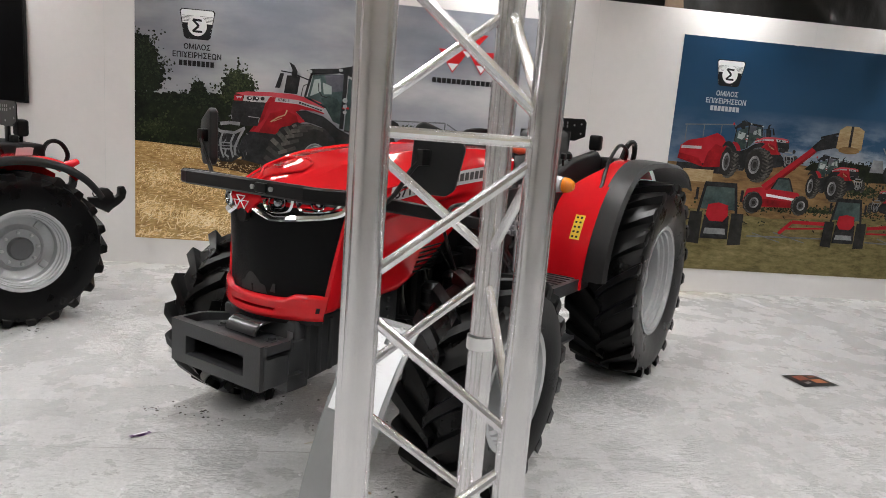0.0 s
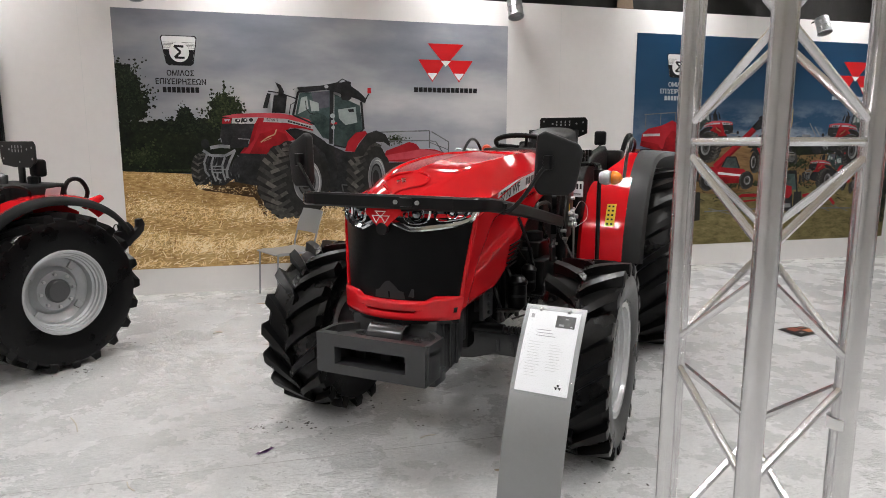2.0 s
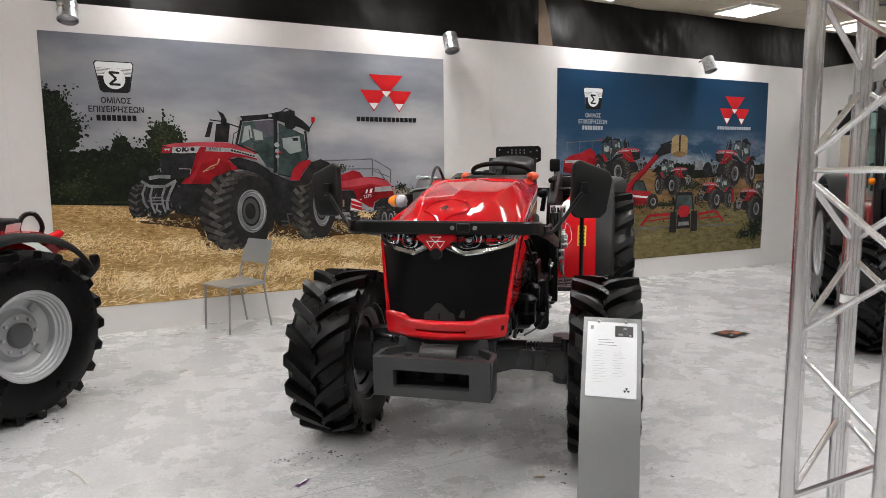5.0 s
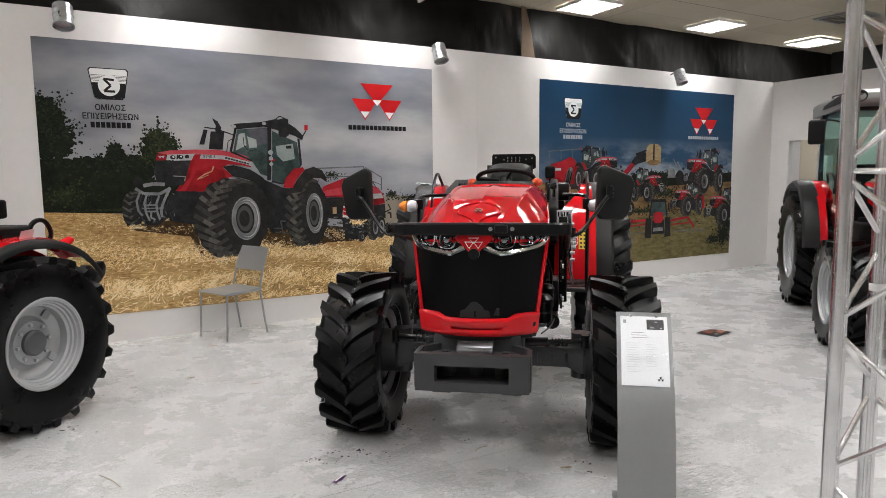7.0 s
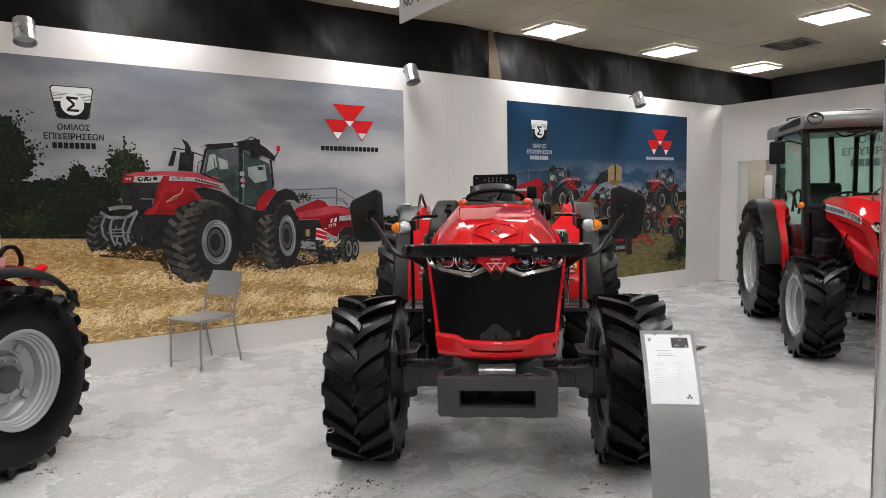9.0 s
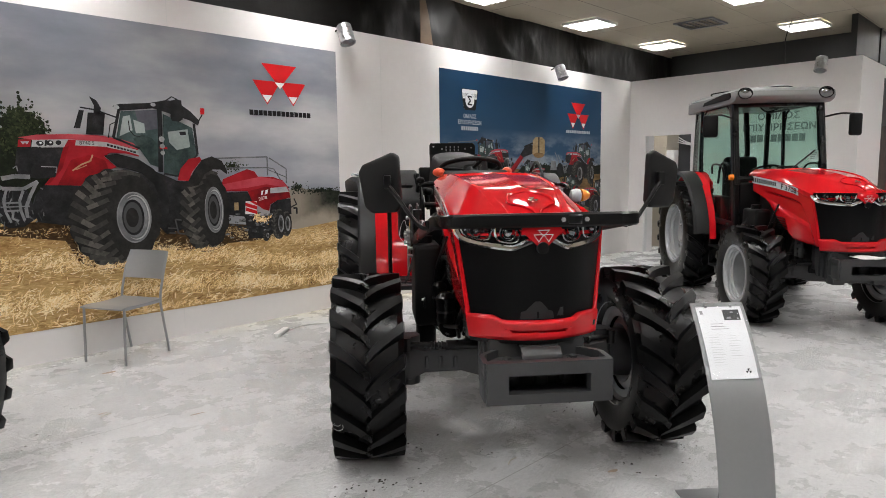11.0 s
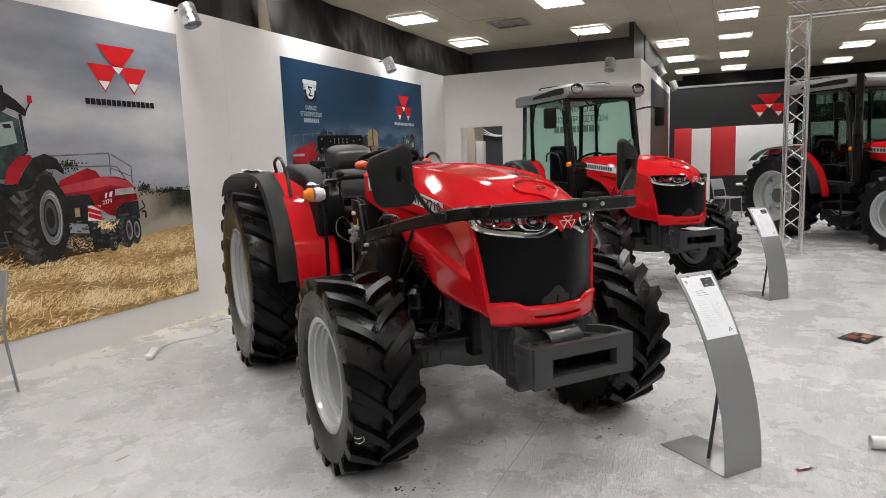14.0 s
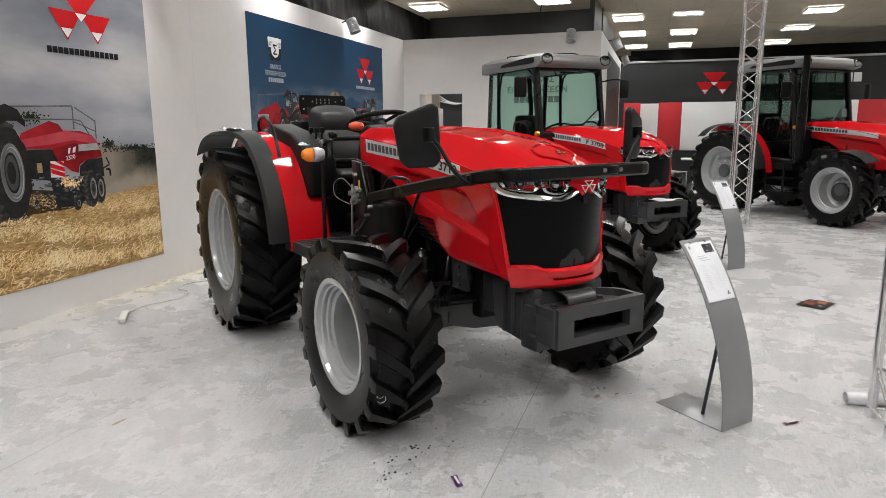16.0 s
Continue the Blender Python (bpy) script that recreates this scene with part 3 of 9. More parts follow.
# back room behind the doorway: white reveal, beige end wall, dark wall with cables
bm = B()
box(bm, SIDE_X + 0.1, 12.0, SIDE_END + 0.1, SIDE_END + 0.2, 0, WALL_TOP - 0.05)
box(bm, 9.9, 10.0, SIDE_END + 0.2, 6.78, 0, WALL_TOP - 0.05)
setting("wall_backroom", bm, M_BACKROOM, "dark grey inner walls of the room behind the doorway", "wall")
bm = B()
box(bm, 9.4, 10.0, 6.79, WALL_Y + 0.5, 0, WALL_TOP - 0.05)
box(bm, SIDE_X + 0.1, 9.4, 7.3, 7.4, 0, WALL_TOP - 0.05)
setting("wall_beige", bm, M_BEIGEWALL, "beige wall in the room behind the doorway", "wall")
bm = B()
box(bm, SIDE_X + 0.1, SIDE_X + 0.34, D1 + 0.001, WALL_Y, 0, WALL_TOP - 0.05)
setting("door_reveal", bm, M_WALL, "white deep reveal beside the doorway", "wall")
for y in (D0 + 0.006, D1 - 0.006):
    bm = B()
    box(bm, SIDE_X - 0.003, SIDE_X + 0.103, y - 0.012, y + 0.012, 0, DH, 0.002)
    part("door_jamb", bm, M_TRIM, wall_east)
cupboard = thing("cupboard", "pale narrow cupboard standing against the beige wall", "cupboard", m=pose(9.24, 6.88, 0))
bm = B()
box(bm, -0.13, 0.13, -0.20, 0.20, 0, 1.90, 0.008)
part("body", bm, M_BEIGEWALL, cupboard, "pale beige body")
fuse = thing("fuse_box", "white electrical box fixed beside the cupboard", "electrical box", m=pose(9.24, 6.60, 1.48))
bm = B()
box(bm, -0.10, 0.10, -0.075, 0.075, -0.45, 0.35, 0.01)
part("body", bm, M_WHITEPLASTIC, fuse)
bm = B()
box(bm, -0.108, -0.10, -0.06, 0.06, -0.40, 0.30, 0.003)
part("cover", bm, M_TRIM, fuse)
bm = B()
box(bm, -0.05, 0.10, -0.05, 0.05, -1.48, -0.45, 0.004)
part("duct", bm, M_TRIM, fuse, "white cable duct below the box")
for k in range(3):
    cb = thing("cable", "white cable sagging across the dark wall", "cable", "back room cables")
    part("cord", tube(B(), [(9.86 - 0.02 * k, 6.77, 2.10 - 0.05 * k), (9.85 - 0.02 * k, 6.60, 2.0 - 0.02 * k), (9.85 - 0.02 * k, 6.40, 1.955 - 0.012 * k), (9.86 - 0.02 * k, 6.10, 1.96 + 0.012 * k), (9.87 - 0.02 * k, 5.5, 2.0 + 0.02 * k)], 0.011, 6), M_WHITEPLASTIC, cb)

# far wall: black upper band, red and white panels, black foot
bm = B()
box(bm, FAR_X, FAR_X + 0.1, -8, SIDE_END, 0, 3.0)
wall_far = setting("wall_far", bm, M_BLACKWALL, "black far exhibition wall with red and white panels", "wall")
for y0, y1, ma, lab in ((2.84, 3.24, M_REDPANEL, "red"), (1.87, 2.40, M_REDPANEL, "red"), (-0.6, 1.865, M_LOGOWHITE, "white"), (-1.9, -0.605, M_LOGOWHITE, "white"), (-2.9, -1.905, M_REDPANEL, "red"), (-5.6, -2.905, M_LOGOWHITE, "white")):
    bm = B()
    box(bm, FAR_X - 0.012, FAR_X, y0, y1, 0.87, 2.03, 0.002)
    part("panel", bm, ma, wall_far, lab + " wall panel")
bm = B()
box(bm, FAR_X - 0.3, FAR_X - 0.24, 2.41, 2.83, 0.0, 2.0, 0.004)
tagged(part("white_column", bm, M_WALL), "flat white column board in front of the red panel", "column", kind="structure")
bm = B()
box(bm, FAR_X - 0.02, FAR_X, -8, SIDE_END, 2.985, 3.03, 0.004)
part("top_rail", bm, M_STEEL, wall_far)

# outer shell of the hall
bm = B()
box(bm, X0 - 0.1, X0, Y0, Y1, 0, CEIL + 0.2)
setting("wall_west", bm, M_WALL, "plain white wall closing the hall", "wall")
bm = B()
box(bm, X0, X1, Y0 - 0.1, Y0, 0, CEIL + 0.2)
setting("wall_south", bm, M_WALL, "plain white wall closing the hall", "wall")
bm = B()
box(bm, X1, X1 + 0.1, Y0, Y1, 0, CEIL + 0.2)
setting("wall_back", bm, M_BLACKWALL, "dark wall closing the hall behind the far partition", "wall")
bm = B()
box(bm, X0, X1, Y1, Y1 + 0.1, 0, CEIL + 0.2)
setting("wall_outer", bm, M_BLACKWALL, "dark outer wall behind the exhibition wall", "wall")


def plastic_sheet(name, p, q, z0, z1, seed, label, amp=0.05):
    """A hung sheet between two plan points, pleated where it is nailed up."""
    bm = B()
    p, q = Vector(p), Vector(q)
    d = q - p
    L = d.length
    nrm = Vector((-d.y, d.x)).normalized()
    nu = int(L / 0.05)

    def f(u, v):
        a = u * L
        fold = noise.noise(Vector((a * 0.6, seed, 0.0))) * 1.0 + noise.noise(Vector((a * 1.4 + v * 0.9, seed, v * 0.7))) * 0.5 - 0.9 * abs(noise.noise(Vector((a * 1.1 - v * 0.8, seed + 5, v * 0.5)))) ** 0.7
        bulge = amp * fold * (0.35 + 1.2 * v * (1.2 - v)) + 0.005 * noise.noise(Vector((a * 5, v * 6, seed)))
        sag = 0.03 * noise.noise(Vector((a * 1.1, 3, seed))) * v
        c = p + d * u + nrm * bulge
        return (c.x, c.y, z0 + v * (z1 - z0) + sag)
    grid(bm, f, nu, 14)
    return setting(name, bm, M_SHEET, label, "plastic sheet")


plastic_sheet("black_sheet", (3.28, 7.06), (X0, 7.06), WALL_TOP - 0.25, CEIL, 1.0, "black plastic sheeting hung between wall top and ceiling", 0.09)
plastic_sheet("black_sheet", (10.9, 7.08), (3.25, 7.06), WALL_TOP - 0.25, CEIL, 7.0, "black plastic sheeting hung in folds above the wall", 0.09)
plastic_sheet("black_sheet", (17.6, -8), (17.6, 3.3), 2.6, CEIL, 11.0, "black plastic sheeting draped behind the far wall", 0.12)
bm = B()
box(bm, 9.95, 10.05, 3.5, 7.0, WALL_TOP - 0.3, CEIL)
box(bm, 8.5, 13.9, 3.52, 3.6, WALL_TOP - 0.3, CEIL)
setting("black_fascia", bm, M_BLACKWALL, "matt black board closing the gap under the ceiling", "wall")
bm = B()
prism(bm, [(3.05, 2.9), (3.29, 2.9), (3.2, 3.4), (3.12, 3.66), (3.05, 3.67)], "y", 6.985, 6.992)
setting("bare_board", bm, M_BEIGE, "strip of bare brown board left between the sheets", "board")

# ceiling lights: square louvred fluorescent fittings
lamp = thing("ceiling_light", "square recessed fluorescent ceiling light with metal louvres, lit", "ceiling light", "ceiling lights", pose(3.78, 6.54, CEIL))
bm = B()
for a in ((-0.30, 0.30, -0.30, -0.285), (-0.30, 0.30, 0.285, 0.30), (-0.30, -0.285, -0.285, 0.285), (0.285, 0.30, -0.285, 0.285)):
    box(bm, *a, -0.042, -0.004)
part("frame", bm, M_TRIM, lamp)
bm = B()
grid(bm, lambda u, v: (-0.285 + 0.57 * u, 0.285 - 0.57 * v, -0.006), 1, 1)
part("diffuser", bm, M_GLOW, lamp)
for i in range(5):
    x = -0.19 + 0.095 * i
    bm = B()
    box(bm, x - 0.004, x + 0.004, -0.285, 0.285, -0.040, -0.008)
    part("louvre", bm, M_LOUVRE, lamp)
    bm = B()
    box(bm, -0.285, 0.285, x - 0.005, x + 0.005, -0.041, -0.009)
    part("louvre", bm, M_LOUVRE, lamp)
for x, y in ((1.2, 6.42), (6.15, 6.52), (8.60, 6.55), (-1.1, 6.54), (-3.5, 6.54), (-5.9, 6.54),
             (6.25, 4.25), (8.70, 4.28), (3.8, 4.25), (1.35, 4.25), (-1.1, 4.25), (-3.5, 4.25), (-5.9, 4.25),
             (11.15, 3.10), (13.65, 3.10), (16.3, 3.1), (8.78, 1.92), (13.75, 1.94), (16.4, 1.94), (6.3, 1.92), (3.8, 1.92), (1.35, 1.92), (-1.1, 1.92), (-3.5, 1.92), (-5.9, 1.92),
             (11.4, -0.5), (13.85, -0.5), (16.6, -0.5), (8.8, -0.5), (6.3, -0.5), (3.8, -0.5), (1.35, -0.5), (-1.1, -0.5), (-3.5, -0.5), (-5.9, -0.5),
             (11.4, -2.9), (8.8, -2.9), (3.8, -2.9), (-1.1, -2.9), (-5.9, -2.9), (13.9, -2.9), (11.4, -5.3), (6.3, -5.3), (1.35, -5.3), (-3.5, -5.3)):
    copy_thing(lamp, pose(x, y, CEIL))
unlit = thing("ceiling_light", "square ceiling light with most of its tubes out", "ceiling light", "ceiling lights", pose(11.1, 1.94, CEIL))
bm = B()
for a in ((-0.30, 0.30, -0.30, -0.28), (-0.30, 0.30, 0.28, 0.30), (-0.30, -0.28, -0.28, 0.28), (0.28, 0.30, -0.28, 0.28)):
    box(bm, *a, -0.022, -0.004)
part("frame", bm, M_TRIM, unlit)
for i in range(4):
    bm = B()
    x = -0.21 + 0.14 * i
    box(bm, x - 0.045, x + 0.045, -0.25, 0.25, -0.008, -0.005)
    part("tube", bm, M_GLOW if i % 2 == 0 else M_LOGOWHITE, unlit)

# air vent and smoke detector
vent = thing("ceiling_vent", "square grey slatted ceiling air vent", "air vent", m=pose(7.40, 5.36, CEIL))
bm = B()
for a in ((-0.3, 0.3, -0.3, -0.26), (-0.3, 0.3, 0.26, 0.3), (-0.3, -0.26, -0.26, 0.26), (0.26, 0.3, -0.26, 0.26)):
    box(bm, *a, -0.025, -0.004, 0.003)
part("frame", bm, M_STAND, vent)
for i in range(6):
    bm = B()
    y = -0.22 + 0.088 * i
    box(bm, -0.26, 0.26, -0.03, 0.03, -0.003, 0.003, m=pose(0, y, -0.014, 35, 0, 0))
    part("slat", bm, M_STAND, vent)
smoke = thing("smoke_detector", "small round beige smoke detector on the ceiling", "smoke detector", m=pose(11.2, 2.5, CEIL))
bm = B()
lathe(bm, [(0.0, -0.06), (0.05, -0.06), (0.07, -0.03), (0.08, -0.004), (0.0, -0.004)], 20, pose(0, 0, 0, 90, 0, 0) @ pose(0, 0, 0, 0, 0, 180))
part("body", bm, M_WHITEPLASTIC, smoke)


def spot_lamp(x, y, z, rz, first=None):
    """Galvanised can spotlight on a short bracket."""
    m = pose(x, y, z, 0, 0, rz)
    if first:
        return copy_thing(first, m)
    t = thing("spotlight", "galvanised steel can spotlight clamped to the wall top, unlit", "spotlight", "wall spotlights", m)
    tilt = pose(0, -0.02, 0, -22, 0, 0)
    bm = B()
    prof = [(0.0, 0.10), (0.074, 0.10), (0.078, 0.095), (0.078, 0.055), (0.083, 0.05), (0.078, 0.045), (0.078, 0.0), (0.083, -0.005), (0.078, -0.01), (0.081, -0.095), (0.086, -0.1), (0.076, -0.1), (0.072, -0.06), (0.0, -0.055)]
    lathe(bm, prof, 28, tilt @ pose(0, 0, 0, 90, 0, 0))
    bmesh.ops.recalc_face_normals(bm, faces=bm.faces[:])
    part("can", bm, M_SPOT, t)
    bm = B()
    tube(bm, [(0, 0.03, 0.05), (0, 0.09, 0.07), (0, 0.16, 0.06), (0, 0.19, 0.02)], 0.009)
    part("bracket", bm, M_BLACK, t)
    bm = B()
    lathe(bm, [(0.0, -0.062), (0.070, -0.062), (0.070, -0.066), (0.0, -0.068)], 20, tilt @ pose(0, 0, 0, 90, 0, 0))
    part("lens", bm, M_CLEAR, t)
    return t


sp = spot_lamp(-2.02, 6.74, 2.93, 0)
spot_lamp(1.70, 6.74, 2.93, 0, sp)
spot_lamp(5.70, 6.74, 2.93, 0, sp)
spot_lamp(8.05, 3.85, 2.95, -90, sp)
spot_lamp(9.7, 3.22, 2.98, 0, sp)
spot_lamp(12.9, 3.22, 2.98, 0, sp)
spot_lamp(13.75, -2.6, 2.98, -90, sp)

# wall-mounted television at the edge of the exhibition wall
tv = thing("television", "large black flat television on the white wall, switched off", "television", m=pose(-3.25, WALL_Y - 0.06, 0))
bm = B()
box(bm, -1.72, 0, 0.0, 0.05, 1.52, 2.49, 0.006)
part("housing", bm, M_PLASTIC, tv)
bm = B()
box(bm, -1.70, -0.012, -0.003, 0.0, 1.54, 2.475)
part("screen", bm, M_GRILLE, tv)

# hanging no-smoking sign
sign = thing("hanging_sign", "white hanging NO SMOKING board under the ceiling", "sign", m=pose(0.617, 5.172, 0, 0, 0, -91.6))
bm = B()
box(bm, 0, 0.95, -0.012, 0.012, 3.0, 3.30, 0.003)
part("board", bm, M_LOGOWHITE, sign)
text_part("lettering", "NO  SMOKING", 0.10, pose(0.075, -0.0128, 3.135, 90, 0, 0), M_LOGOBLACK, sign, stretch=1.0)
for x in (0.1, 0.85):
    bm = B()
    cyl(bm, (x, 0, 3.30), (x, 0, CEIL), 0.0025, seg=6)
    part("wire", bm, M_STEEL, sign)

# cable hanging beside the side wall
cable = thing("cable", "thin dark cable hanging from the ceiling to the wall top", "cable")
bm = B()
tube(bm, [(8.3, 4.35, CEIL), (8.28, 4.42, 3.4), (8.25, 4.4, 3.1), (8.22, 4.38, 3.02)], 0.008)
part("cord", bm, M_BLACK, cable)


# ---- the prints ----
def ellipse(cx, cy, rx, ry, n=28, tooth=0.0, teeth=0):
    out = []
    k = teeth * 4 if teeth else n
    for i in range(k):
        a = 2 * math.pi * i / k
        s = 1.0 + (tooth if teeth and i % 4 in (0, 1) else 0.0)
        out.append((cx + rx * s * math.cos(a), cy + ry * s * math.sin(a)))
    return out


def rect(x0, y0, x1, y1):
    return [(x0, y0), (x1, y0), (x1, y1), (x0, y1)]


def band(pts, w):
    """Thin printed lines along points."""
    out = []
    for (a, b), (c, d) in zip(pts, pts[1:]):
        L = math.hypot(c - a, d - b) or 1
        nx, ny = -(d - b) / L * w / 2, (c - a) / L * w / 2
        out.append([(a + nx, b + ny), (c + nx, d + ny), (c - nx, d - ny), (a - nx, b - ny)])
    return out


def printed(name, polys, layer, material, parent, label=""):
    bm = B()
    for i, p in enumerate(polys):
        # each printed piece lies a hair above the last one
        bm.faces.new([bm.verts.new((x, -0.0012 * layer - 0.0045 - 0.000004 * i, z)) for x, z in p])
    bm.normal_update()
    for f in bm.faces:
        if f.normal.y > 0:
            f.normal_flip()
    ob = part(name, bm, material, parent, label)
    return tagged(ob, label or "row of plain lettering bars", kind="stuff") if name == "writing_bar" else ob


def leafy(cx, cz, rx, rz, n, size, rnd):
    out = []
    for _ in range(int(n * 2.2)):
        # gathered in sprays, thinning out towards an uneven rim
        a = rnd.uniform(0, 6.283)
        r = min(1.35, abs(rnd.gauss(0.0, 0.52))) * (1.0 + 0.28 * math.sin(5 * a + 40 * cx) + 0.2 * math.sin(11 * a + 17 * cz))
        x, z, s = cx + rx * r * math.cos(a), cz + rz * r * math.sin(a), size * rnd.uniform(0.35, 1.15)
        k = rnd.randint(3, 5)
        o = rnd.uniform(0, 6)
        out.append([(x + s * rnd.uniform(0.5, 1) * math.cos(o + 6.283 * i / k), z + s * rnd.uniform(0.5, 1) * math.sin(o + 6.283 * i / k)) for i in range(k)])
    return out


def clip_poly(polys, x0, x1, z0, z1):
    return [[(min(max(x, x0), x1), min(max(z, z0), z1)) for x, z in p] for p in polys]


def specks(name, polys, layer, material, parent, label=""):
    """Many small printed strokes in one mesh, laid one over the other."""
    bm = B()
    for i, p in enumerate(polys):
        bm.faces.new([bm.verts.new((x, -0.0012 * layer - 0.0045 - 0.00000025 * i, z)) for x, z in p])
    bm.normal_update()
    for f in bm.faces:
        if f.normal.y > 0:
            f.normal_flip()
    ob = part(name, bm, material, parent)
    return tagged(ob, label or "printed strokes of " + name.replace("_", " "), kind="stuff")


def straw(n, x0, x1, top, rnd):
    """Strokes of straw: long and coarse near the lower edge, fine towards the horizon."""
    out = []
    for _ in range(n):
        x = rnd.uniform(x0, x1)
        zt = top(x)
        f = rnd.random() ** 0.8
        # heaped in bands, with bare lines between
        band_ = 0.5 + 0.5 * math.sin(19 * f ** 0.8 + 1.3 * math.sin(2.1 * x) + 0.8 * x + 0.8 * noise.noise(Vector((x * 3, f * 9, 2.0))))
        if rnd.random() > 0.06 + 0.94 * band_ ** 1.4:
            continue
        z = zt * f
        k = 1.0 - 0.80 * f
        L, w = k * rnd.uniform(0.03, 0.11), k * rnd.uniform(0.004, 0.0105)
        a = rnd.gauss(1.2, 0.7) if rnd.random() < 0.55 else rnd.gauss(0.1, 0.5)
        dx, dz = L / 2 * math.cos(a), L / 2 * math.sin(a) * 0.8
        nx, nz = -w / 2 * math.sin(a), w / 2 * math.cos(a)
        q = [(x - dx - nx, z - dz - nz), (x + dx - nx, z + dz - nz), (x + dx + nx, z + dz + nz), (x - dx + nx, z - dz + nz)]
        if all(0.004 < b < zt + 0.02 for _, b in q) and all(x0 < a_ < x1 for a_, _ in q):
            out.append(q)
    out.sort(key=lambda q: -q[0][1])
    return out


def printed_tyre(parent, cx, cz, rx, rz, teeth, sidek, rimw, rimk, layer, put=None, step=1.0, face=1):
    """A pictured wheel seen three-quarter: tread on one side, sidewall ellipse and rim on the other."""
    put = put or (lambda q: q)
    draw = lambda nm, pts, lay, ma: printed(nm, [[put(q) for q in pts]], layer + step * lay, ma, parent)
    draw("tyre", ellipse(cx, cz, rx, rz, teeth=teeth, tooth=0.04), 0, M_PTYRE)
    sx, sz = rx * sidek, rz * 0.93
    sc = cx + face * (rx - sx) * 0.97
    # chevron bars: two rows that lean against each other, light on their faces
    spot = lambda s_, a: (cx + (sc - cx) * s_ + (rx + (sx - rx) * s_) * math.cos(a), cz + (rz + (sz - rz) * s_) * math.sin(a))
    lugs, w = [], 0.042 * rz / 0.38
    for i in range(teeth):
        a = radians(75) + radians(210) * i / teeth
        if face < 0:
            a = math.pi - a
        d = 0.20 * face
        for s0, s1, da in ((0.0, 0.62, 1.5 * d), (0.44, 1.0, -1.0 * d)):
            o = 0.0 if s0 < 0.2 else 0.5 * radians(210) / teeth * face
            lugs += band([spot(s0, a + o), spot((s0 + s1) / 2, a + o + da * 0.45), spot(s1, a + o + da)], w if s0 < 0.2 else w * 0.8)
    specks("tyre_lug", [[put(q) for q in l] for l in lugs], layer + step * 0.6, M_LUGS, parent, "pictured tread bars of the tyre")
    draw("sidewall", ellipse(sc, cz, sx * 0.95, sz * 0.96), 1.2, M_PTYRE)
    rx2, rz2 = rx * rimw, rz * rimk
    for i, (nm, dx, kx, kz, ma) in enumerate((("rim", 0.0, 1.0, 1.0, M_PGREY), ("rim_shadow", -0.03, 0.91, 0.94, M_PSTEEL), ("rim_flank", 0.10, 0.80, 0.88, M_PRIM), ("rim_groove", 0.04, 0.78, 0.84, M_PSTEEL), ("rim_inner", 0.06, 0.70, 0.78, M_PGREY), ("rim_well", -0.06, 0.64, 0.70, M_PDARK), ("rim_disc", -0.08, 0.54, 0.60, M_INK), ("hub", -0.12, 0.36, 0.38, M_PTYRE))):
        draw(nm, ellipse(sc + face * rx2 * dx, cz, rx2 * kx, rz2 * kz), 1.5 + 0.25 * i, ma)


def triangle_mark(parent, x, z, w, layer, mats=None):
    """Three red triangles with small white ones: the maker's mark as plain shapes."""
    red, white = mats or (M_LOGORED, M_LOGOWHITE)
    h = w * 0.66
    t = lambda cx, top, hw, hh: [(cx - hw, top), (cx + hw, top), (cx, top - hh)]
    for cx, top, hw, hh in ((x, z, w * 0.33, h * 0.57), (x - w * 0.245, z - h * 0.42, w * 0.255, h * 0.58), (x + w * 0.245, z - h * 0.42, w * 0.255, h * 0.58)):
        printed("red_triangle", [t(cx, top, hw, hh)], layer, red, parent)
    for cx, top, hw, hh in ((x, z - h * 0.44, w * 0.092, h * 0.155), (x - w * 0.245, z - h * 0.765, w * 0.092, h * 0.185), (x + w * 0.245, z - h * 0.765, w * 0.092, h * 0.185)):
        printed("white_triangle", [t(cx, top, hw, hh)], layer + 1, white, parent)


